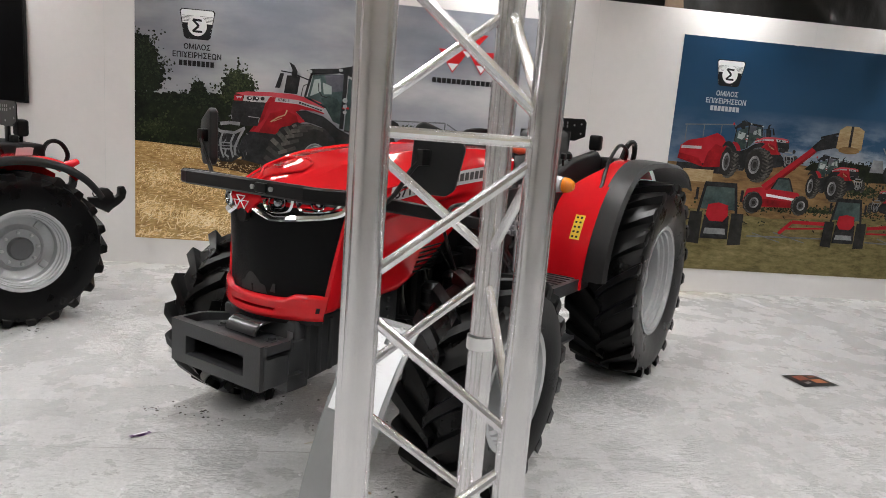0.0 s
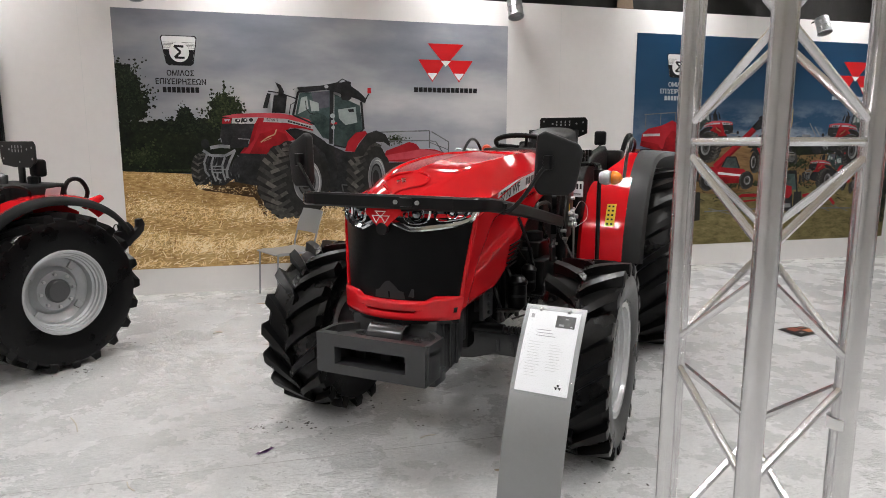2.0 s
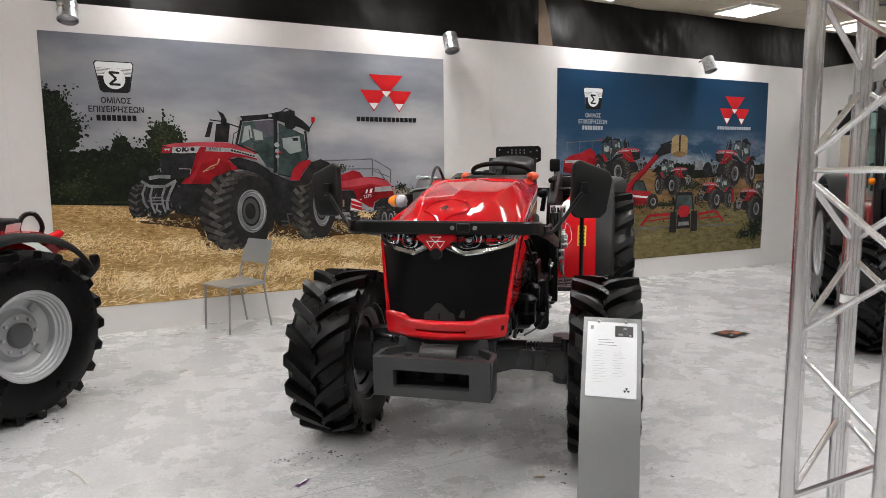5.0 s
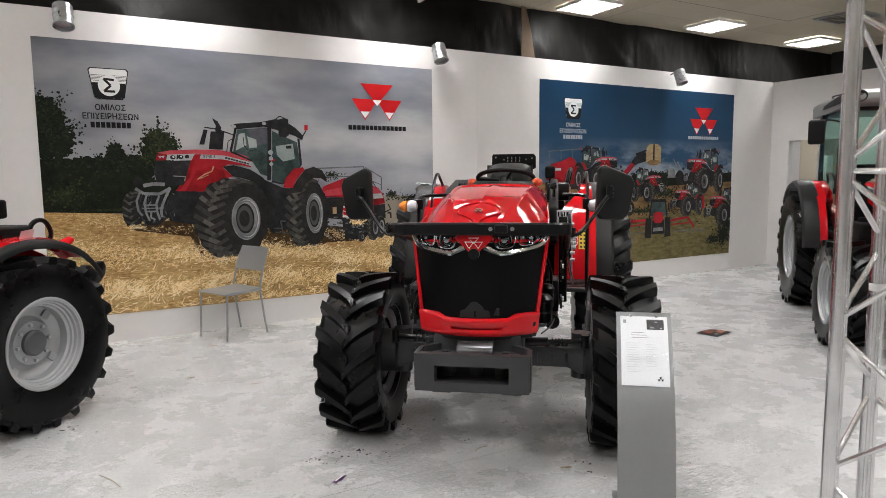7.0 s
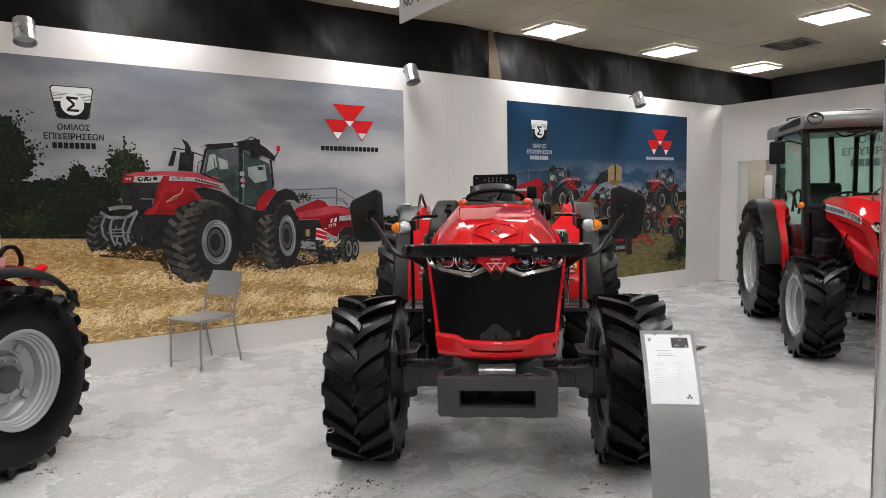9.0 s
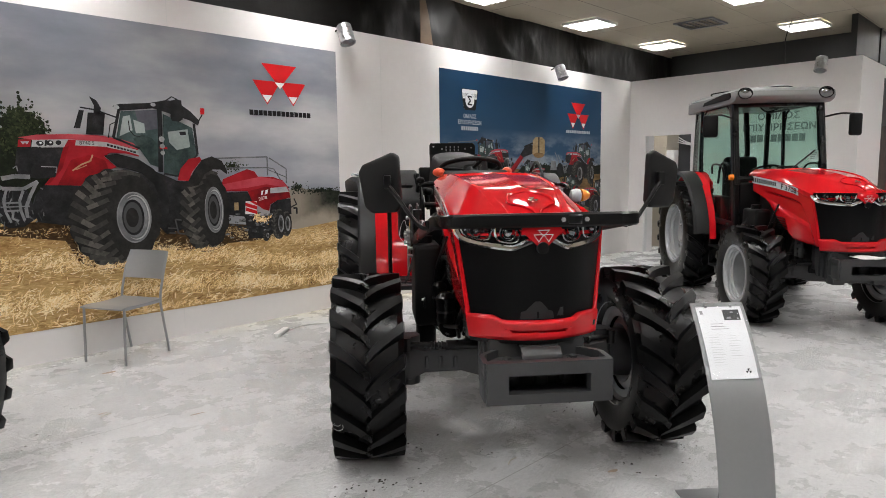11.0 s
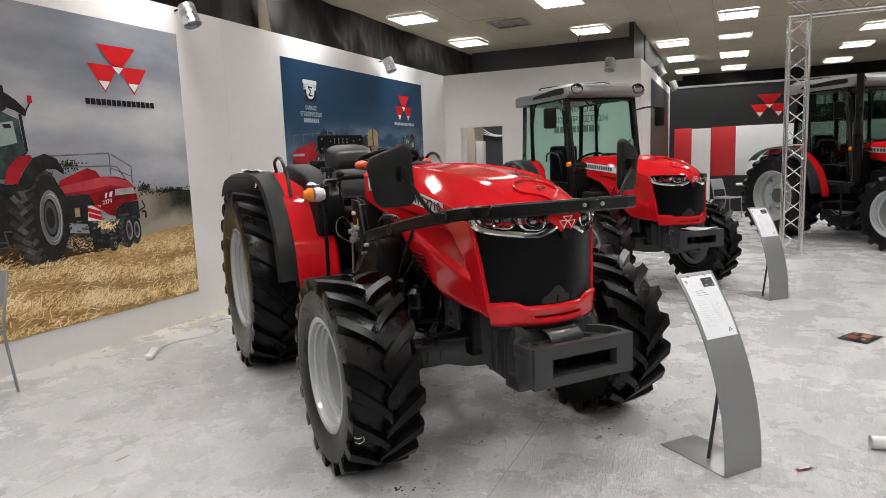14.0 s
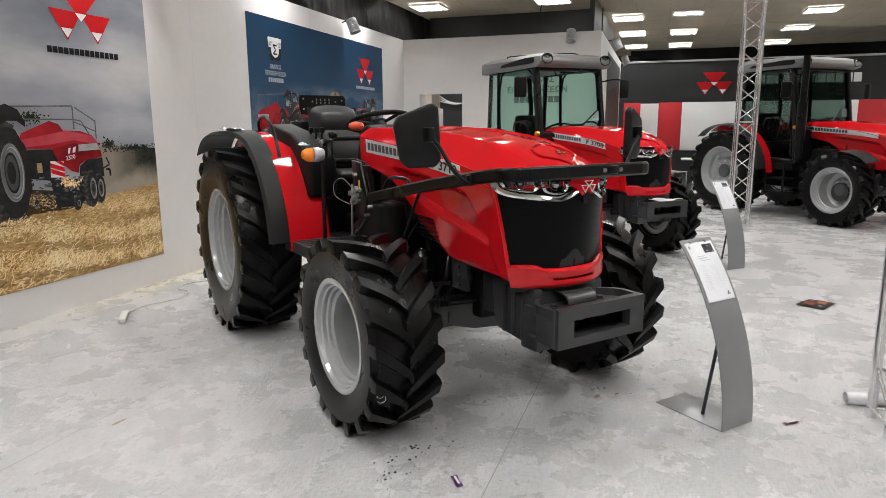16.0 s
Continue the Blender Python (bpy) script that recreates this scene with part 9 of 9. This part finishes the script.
    if spec.get("exhaust"):
        def exh():
            bm = B()
            cyl(bm, (-0.9, -cw - 0.02, 0.9), (-0.9, -cw - 0.02, 2.42), 0.05, seg=18)
            cyl(bm, (-0.9, -cw - 0.02, 1.2), (-0.9, -cw - 0.02, 1.75), 0.068, seg=18)
            return bm
        shared("exh", "exhaust_pipe", exh, M_BLACK, tr, "black upright exhaust stack")
        for sg in (1, -1):
            def ff(sg=sg):
                bm = B()
                def f(u, v):
                    a = radians(48) + radians(92) * u
                    return (-0.03 + 0.565 * math.cos(a), sg * (hf - 0.15 + 0.26 * v), 0.508 + 0.565 * math.sin(a) - 0.03 * v * v)
                grid(bm, f, 20, 3, 0.008)
                return bm
            shared(("ffender", hf, sg), "front_fender", ff, M_PLASTIC, tr, "black front mudguard")
    if spec.get("papers"):
        pp = part("leaflets", grid(B(), lambda u, v: (0.55 + 0.16 * v + 0.02 * u, -0.1 + 0.3 * u, 0.712 + 0.012 * math.sin(5 * u) * math.sin(4 * v + 1)), 8, 6, 0.004), M_PAPER, tr, "loose white leaflets on the weight carrier")
    return tr


WF = dict(hf=0.745, hr=0.75, wf=0.355, wr=0.44, rf=0.482, model_r="WF 3710", model_l="3710 WF", tag=True, fender_in=0.38, ax=-0.14)
WF2 = dict(WF, hf=0.735, hr=0.735, wf=0.34, wr=0.43, tag=False, rim=0.335, kind="small", hub=M_HUB, seam=0.10, rimedge=0.14, tail=136, plate=(-2.30, 0.14, 1.80), plate_size=1.38)
main_tractor = open_tractor(pose(-0.05, 3.13, 0, 0, 0, 230.5), "tractor", "glossy red open-platform tractor with black guard bar and grille", WF)
left_tractor = open_tractor(pose(-3.968, 3.9625, 0, 0, 0, 226.0) @ Matrix.Scale(0.80, 4), "tractor", "smaller red open-platform tractor parked beside the television wall", WF2)
FN = dict(seam=0.0, hf=0.67, hr=0.60, wf=0.32, wr=0.40, model_r="F 3708", model_l="F 3708", cab=0.49, papers=True, fender_in=0.52)
cab_one = cab_tractor(pose(4.21, 2.73, 0, 0, 0, 221.4), "tractor", "narrow red cab tractor with silver roof and green-tinted glass", FN)
BG = dict(seam=0.0, hf=0.74, hr=0.74, wf=0.36, wr=0.42, rf=0.52, rimf=0.30, rim=0.385, glass=M_GLASSDARK, hub=M_HUB, fender_in=0.60, lift=0.09, short=0.30, model_r="", model_l="", cab=0.60, exhaust=True)
cab_two = cab_tractor(pose(7.89, -0.83, 0, 0, 0, 219.5) @ Matrix.Scale(1.04, 4), "tractor", "larger red cab tractor with black exhaust stack and mudguards", BG)


# ---- stands, truss, chair and clutter ----
def info_stand(m, label):
    st = thing("information_stand", label, "display stand", "information stands", m)
    # local frame: the sheet faces -y, x across, the foot plate runs back along +y
    W = 0.235

    def prof(s):
        # arc of a large circle: upright at the foot, leaning back at the top
        a = radians(39.5) * s
        return (1.413 * (1 - math.cos(a)), 1.413 * math.sin(a))
    bm = B()
    grid(bm, lambda u, v: ((u - 0.5) * W, prof(v)[0], prof(v)[1]), 2, 28, 0.005)
    part("curved_panel", bm, M_STAND, st, "curved grey metal panel")
    bm = B()
    box(bm, -W / 2, W / 2, 0.0, 0.41, 0.0, 0.005, 0.001)
    part("base_plate", bm, M_STAND, st, "flat grey foot plate")
    bm = B()
    cyl(bm, (-0.03, 0.18, 0.003), (-0.03, prof(0.56)[0] + 0.004, 0.50), 0.009, seg=10)
    part("brace", bm, M_CAST, st, "thin dark brace rod")
    bm = B()
    grid(bm, lambda u, v: ((u - 0.5) * 0.2, prof(0.655 + 0.325 * v)[0] - 0.0045, prof(0.655 + 0.325 * v)[1]), 2, 10, 0.0012)
    sheet = part("sheet", bm, M_PAPER, st, "white printed information sheet")
    bm = B()
    grid(bm, lambda u, v: ((u - 0.5) * 0.218, prof(0.645 + 0.345 * v)[0] - 0.0070, prof(0.645 + 0.345 * v)[1]), 2, 10, 0.0006)
    cv = part("clear_cover", bm, M_COVER, st, "clear plastic cover over the sheet")
    cv.visible_shadow = False

    def on_sheet(name, x0, x1, s0, s1, ma, label=""):
        bm = B()
        grid(bm, lambda u, v: (x0 + (x1 - x0) * u, prof(s0 + (s1 - s0) * v)[0] - 0.0064, prof(s0 + (s1 - s0) * v)[1]), 1, 2)
        return part(name, bm, ma, sheet, label)
    on_sheet("picture", 0.012, 0.085, 0.915, 0.965, M_DARKPRINT, "small dark photo of a tractor")
    for x0, x1, s0, s1, ma in ((0.022, 0.046, 0.922, 0.930, M_PRINT), (0.054, 0.066, 0.926, 0.938, M_INK), (0.044, 0.060, 0.950, 0.956, M_PRINT), (0.068, 0.078, 0.920, 0.926, M_FINEPRINT)):
        bm = B()
        grid(bm, lambda u, v: (x0 + (x1 - x0) * (u if v < 0.5 else 0.15 + 0.7 * u), prof(s0 + (s1 - s0) * v)[0] - 0.0067, prof(s0 + (s1 - s0) * v)[1]), 1, 2)
        part("pictured_shape", bm, ma, sheet)
    on_sheet("shield_mark", -0.088, -0.075, 0.945, 0.962, M_PRINT)
    for i in range(3):
        on_sheet("heading_bar", -0.055, 0.0 + 0.01 * i, 0.898 - 0.012 * i, 0.9005 - 0.012 * i, M_PRINT)
    for i in range(13):
        w = random.uniform(0.035, 0.06)
        on_sheet("text_bar", -0.075, -0.075 + w, 0.848 - 0.011 * i, 0.8495 - 0.011 * i, M_FINEPRINT)
        if i < 10:
            on_sheet("text_bar", 0.005, 0.005 + random.uniform(0.03, 0.055), 0.842 - 0.011 * i, 0.8435 - 0.011 * i, M_FINEPRINT)
    bm = B()
    for dx in (-0.007, 0.007, 0.0):
        s = 0.682 if dx else 0.692
        y, z = prof(s)
        bm.faces.new([bm.verts.new(p) for p in ((0.062 + dx - 0.006, y - 0.0064, z + 0.006), (0.062 + dx, y - 0.0064, z - 0.006), (0.062 + dx + 0.006, y - 0.0064, z + 0.006))])
    part("triangle_mark", bm, M_LOGOBLACK, sheet)
    for x in (-0.055, 0.055):
        y, z = prof(0.985)
        bm = B()
        cyl(bm, (x, y - 0.001, z), (x, y - 0.012, z - 0.003), 0.006, seg=10)
        part("screw", bm, M_STEEL, st)
    return st


stand_one = info_stand(pose(-0.064, 1.924, 0, 0, 0, -41.4), "curved grey metal information stand holding a white printed sheet")
stand_two = copy_thing(stand_one, pose(3.855, 1.53, 0, 0, 0, -48.0))


def truss_column(m, side, top, label, r=0.025, rung=0.30, beam=None):
    t = thing("truss_column", label, "truss", "truss columns", m)
    h = side / 2
    cs = [(h, h), (-h, h), (-h, -h), (h, -h)]
    for x, y in cs:
        bm = B()
        cyl(bm, (x, y, 0.01), (x, y, top), r, seg=20)
        part("chord", bm, M_ALU, t)
        bm = B()
        cyl(bm, (x, y, 0.0), (x, y, 0.05), r * 1.25, seg=16)
        part("foot_spigot", bm, M_ALU, t)
    # zigzag bracing: the two outer chords carry one row of nodes, the other two the row between
    outer = [z for z in (1.522 - 0.491 * i for i in range(4)) if z > 0.03] + [z for z in (1.525 + 0.491 * i for i in range(5)) if z < top]
    inner = [z for z in (1.281 - 0.491 * i for i in range(3)) if z > 0.03] + [z for z in (1.771 + 0.491 * i for i in range(4)) if z < top]
    for k in range(4):
        a, b = cs[k], cs[(k + 1) % 4]
        o, i_ = (a, b) if k in (1, 3) else (b, a)
        for zi in inner:
            for zo in outer:
                if abs(zo - zi) < 0.30 and (zo < 1.5235) == (zi < 1.5235):
                    dz = 0.023 if zo > zi else -0.023
                    p, q = Vector((*o, zo - dz)), Vector((*i_, zi + dz))
                    bm = B()
                    cyl(bm, p, q, r * 0.36, seg=10, cap=False)
                    part("diagonal", bm, M_ALU, t)
        for z in HORIZ:
            if z < top:
                bm = B()
                cyl(bm, (*a, z), (*b, z), r * 0.36, seg=10, cap=False)
                part("rung", bm, M_ALU, t)
    return t


HORIZ = (0.04, 1.518, 3.2)
truss_a = truss_column(pose(0.159, 1.128, 0, 0, 0, 3.6), 0.25, 3.45, "square aluminium truss column with diagonal bracing on the floor", 0.025, 0.27)
bm = B()
cyl(bm, (0.12, -0.12, 0.905), (0.12, -0.12, 0.93), 0.0256, seg=20, cap=False)
part("tape_band", bm, M_LOGOWHITE, truss_a, "band of white tape")
bm = B()
cyl(bm, (0.12, 0.12, 1.12), (0.12, 0.12, 1.145), 0.0256, seg=20, cap=False)
part("tape_band", bm, M_LOGOWHITE, truss_a, "band of white tape")
truss_b = truss_column(pose(7.19, 1.17, 0), 0.24, 3.25, "slim aluminium truss column beside the parked tractors", 0.025, 0.27)
# beam of the second truss, running off along the ceiling
bm_t = thing("truss_beam", "horizontal aluminium truss beam on the column", "truss", m=pose(7.19, 1.17, 3.25))
for dx in (-0.12, 0.12):
    for dz in (0.0, 0.22):
        bm = B()
        cyl(bm, (dx, 0.14, dz), (dx, -7.5, dz), 0.025, seg=16)
        part("chord", bm, M_ALU, bm_t)
for i in range(28):
    y0, y1 = 0.12 - 0.27 * i, 0.12 - 0.27 * (i + 1)
    for dx in (-0.12, 0.12):
        bm = B()
        cyl(bm, (dx, y0, 0.0 if i % 2 else 0.22), (dx, y1, 0.22 if i % 2 else 0.0), 0.009, seg=8, cap=False)
        part("diagonal", bm, M_ALU, bm_t)
    bm = B()
    cyl(bm, (-0.12 if i % 2 else 0.12, y0, 0), (0.12 if i % 2 else -0.12, y1, 0), 0.009, seg=8, cap=False)
    part("diagonal", bm, M_ALU, bm_t)


def chair(m, label, mat):
    c = thing("chair", label, "chair", "chairs", m)
    # x ahead
    bm = B()
    grid(bm, lambda u, v: (0.21 - 0.42 * u, -0.21 + 0.42 * v, 0.455 - 0.012 * math.sin(math.pi * u) - 0.015 * max(0, 0.15 - u) / 0.15), 12, 4, 0.012)
    part("seat", bm, mat, c, "thin grey seat sheet")
    bm = B()
    grid(bm, lambda u, v: (-0.235 - 0.075 * v - 0.02 * (1 - (2 * u - 1) ** 2), -0.205 + 0.41 * u, 0.62 + 0.23 * v), 10, 6, 0.010)
    part("backrest", bm, mat, c, "thin grey back sheet")
    for sg in (1, -1):
        bm = B()
        tube(bm, [(0.20, sg * 0.205, 0.0), (0.19, sg * 0.205, 0.25), (0.18, sg * 0.205, 0.44)], 0.010)
        part("leg", bm, mat, c)
        bm = B()
        tube(bm, [(-0.27, sg * 0.205, 0.0), (-0.22, sg * 0.205, 0.30), (-0.205, sg * 0.205, 0.46), (-0.245, sg * 0.205, 0.63), (-0.315, sg * 0.205, 0.84)], 0.010)
        part("leg", bm, mat, c)
        bm = B()
        cyl(bm, (0.18, sg * 0.205, 0.44), (-0.205, sg * 0.205, 0.44), 0.010, seg=8)
        part("rail", bm, mat, c)
    return c


chair_one = chair(pose(-0.77, 6.58, 0, 0, 0, 205), "grey metal chair standing by the printed wall", M_CHAIR)
far_chair = copy_thing(chair_one, pose(12.3, 2.0, 0, 0, 0, 235))
far_table = thing("side_table", "small white table by the far wall", "table", m=pose(12.7, 1.55, 0))
for a, nm in (((-0.3, 0.3, -0.3, 0.3, 0.70, 0.73), "tabletop"), ((-0.03, 0.03, -0.03, 0.03, 0.02, 0.70), "leg"), ((-0.22, 0.22, -0.22, 0.22, 0.0, 0.02), "foot")):
    part(nm, box(B(), *a, 0.004), M_WHITEPLASTIC, far_table)

# power strip and lead by the wall
strip = thing("power_strip", "white plastic power strip lying on the floor", "power strip", m=pose(0.50, 6.27, 0, 0, 0, 38))
part("body", box(B(), -0.13, 0.13, -0.027, 0.027, 0, 0.04, 0.008, 3), M_WHITEPLASTIC, strip)
bm = B()
for i in range(4):
    cyl(bm, (-0.085 + 0.056 * i, 0, 0.0405), (-0.085 + 0.056 * i, 0, 0.0415), 0.019, seg=16)
part("socket", bm, M_TRIM, strip)
lead = thing("power_lead", "white power lead curling over the floor to the wall", "cable")
part("cord", tube(B(), [(0.6, 6.35, 0.006), (0.85, 6.40, 0.006), (1.15, 6.28, 0.006), (1.38, 6.38, 0.006), (1.42, 6.52, 0.006), (1.6, 6.6, 0.006), (1.85, 6.50, 0.006), (2.4, 6.7, 0.006)], 0.005, 6), M_WHITEPLASTIC, lead)


def flyer(x, y, rz, label):
    f = thing("flyer", label, "flyer", "flyers on the floor", pose(x, y, 0, 0, 0, rz))
    part("sheet", grid(B(), lambda u, v: (-0.15 + 0.3 * u, -0.105 + 0.21 * v, 0.004 + 0.006 * math.sin(3 * u + v)), 6, 4, 0.001), M_LOGOBLACK, f, "dark glossy sheet")
    z = lambda p: 0.0085 + 0.006 * math.sin(3 * (p + 0.15) / 0.3 + 0.5)
    for a0, a1, b0, b1, ma, lab in ((-0.10, 0.0, -0.01, 0.07, M_FLYERRED, "red picture area"), (-0.01, 0.10, -0.07, 0.0, M_FLYERORANGE, "orange picture area"), (0.03, 0.10, 0.035, 0.065, M_FLYERRED, "red picture area"), (-0.10, -0.05, -0.075, -0.045, M_PRINT, "grey picture area")):
        part("picture", grid(B(), lambda u, v: (a0 + (a1 - a0) * u, b0 + (b1 - b0) * v + 0.012 * u, z(a0 + (a1 - a0) * u)), 4, 2), ma, f, lab)


flyer(3.25, 4.14, 10, "dark glossy flyer with an orange picture lying on the floor")
flyer(2.56, 1.05, -30, "dark glossy flyer with orange pictures lying on the floor")


def wrapper(x, y, rz, col, label):
    w = thing("wrapper", label, "litter", "litter", pose(x, y, 0, 0, 0, rz) @ Matrix.Scale(0.78, 4))
    part("foil", grid(B(), lambda u, v: (-0.06 + 0.12 * u, -0.018 + 0.036 * v, 0.006 + 0.006 * math.sin(9 * u) * math.sin(5 * v + 1)), 10, 4, 0.001), col, w)
    part("lettering_bar", box(B(), -0.04, 0.04, -0.006, 0.006, 0.0125, 0.0135), M_LOGOWHITE, w)


M_PURPLE = paint("purple_foil", (0.07, 0.015, 0.09), 0.3, var=0.3, scale=30)
M_MAROON = paint("dark_red_card", (0.09, 0.01, 0.02), 0.45, var=0.3, scale=30)
wrapper(-0.97, 3.10, 35, M_PURPLE, "crumpled purple sweet wrapper on the floor")
wrapper(0.058, 1.665, -52, M_MAROON, "dark red card label lying on the floor")

tape = thing("tape_strip", "short strip of white tape stuck to the floor", "tape", m=pose(4.24, 6.44, 0, 0, 0, 100))
part("strip", box(B(), -0.22, 0.22, -0.045, 0.045, 0.0005, 0.003, 0.001), M_PAPER, tape)
roll = thing("cardboard_roll", "white cardboard roll lying at the truss foot", "roll", m=pose(0.432, 1.19, 0.034, 0, 0, 101))
bm = B()
cyl(bm, (-0.1, 0, 0), (0.16, 0, 0), 0.033, seg=24, cap=False)
cyl(bm, (0.16, 0, 0), (-0.1, 0, 0), 0.029, seg=24, cap=False)
part("tube", bm, M_PAPER, roll)
part("core", cyl(B(), (0.12, 0, 0), (0.125, 0, 0), 0.0288, seg=24), M_LOGOBLACK, roll)

# crumbs of soil, rubber and paper round the wheels
rc = random.Random(9)


def crumbs(name, spots, material, label, size):
    bm = B()
    for cx, cy, sx, sy, n in spots:
        for _ in range(n):
            x, y, s = rc.gauss(cx, sx), rc.gauss(cy, sy), size * rc.uniform(0.3, 1.3)
            k = rc.randint(4, 6)
            o = rc.uniform(0, 6)
            lo = [bm.verts.new((x + s * rc.uniform(0.6, 1.2) * math.cos(o + 6.283 * i / k), y + s * rc.uniform(0.4, 1.0) * math.sin(o + 6.283 * i / k), 0.0006)) for i in range(k)]
            tp = bm.verts.new((x, y, 0.0006 + s * 0.5))
            for i in range(k):
                bm.faces.new((lo[i], lo[(i + 1) % k], tp))
    return tagged(part(name, bm, material), label, "debris", kind="stuff")


M_SOIL = paint("dark_soil", (0.035, 0.03, 0.026), 0.9, var=0.4, scale=60)
crumbs("soil_crumbs", [(-0.86, 3.36, 0.13, 0.045, 34), (-0.99, 3.42, 0.07, 0.04, 10), (-0.64, 3.22, 0.07, 0.05, 8), (-0.38, 3.50, 0.10, 0.07, 12), (-0.1, 3.27, 0.14, 0.08, 8), (0.74, 3.32, 0.10, 0.09, 26), (0.20, 2.54, 0.03, 0.06, 8), (0.59, 2.45, 0.10, 0.08, 12), (-2.23, 4.62, 0.10, 0.06, 20), (-1.75, 5.13, 0.14, 0.10, 14), (0.42, 5.3, 0.14, 0.25, 22), (1.0, 5.2, 0.3, 0.25, 20), (1.9, 4.3, 0.3, 0.3, 30), (4.3, 2.3, 0.3, 0.3, 24)], M_SOIL, "scattered dark soil and rubber crumbs by the wheels", 0.0085)
crumbs("paper_scraps", [(1.0, 4.0, 2.5, 1.8, 60), (-1.5, 5.2, 1.2, 0.8, 40), (3.0, 2.5, 2.0, 1.5, 40)], M_PAPER, "small pale scraps on the floor", 0.010)
M_TWIG = paint("pale_straw", (0.5, 0.46, 0.38), 0.8, var=0.2)
for x, y, a, l in ((-1.975, 3.684, -66, 0.22), (-0.15, 3.05, 15, 0.09), (-1.35, 5.3, 20, 0.07), (-1.55, 2.9, 120, 0.1)):
    t = thing("straw_stalk", "pale stalk lying on the floor", "litter", "litter", pose(x, y, 0.004, 0, 0, a))
    part("stalk", tube(B(), [(-l / 2, 0, 0), (0, 0.006, 0.002), (l / 2, -0.004, 0)], 0.003, 5), M_TWIG, t)
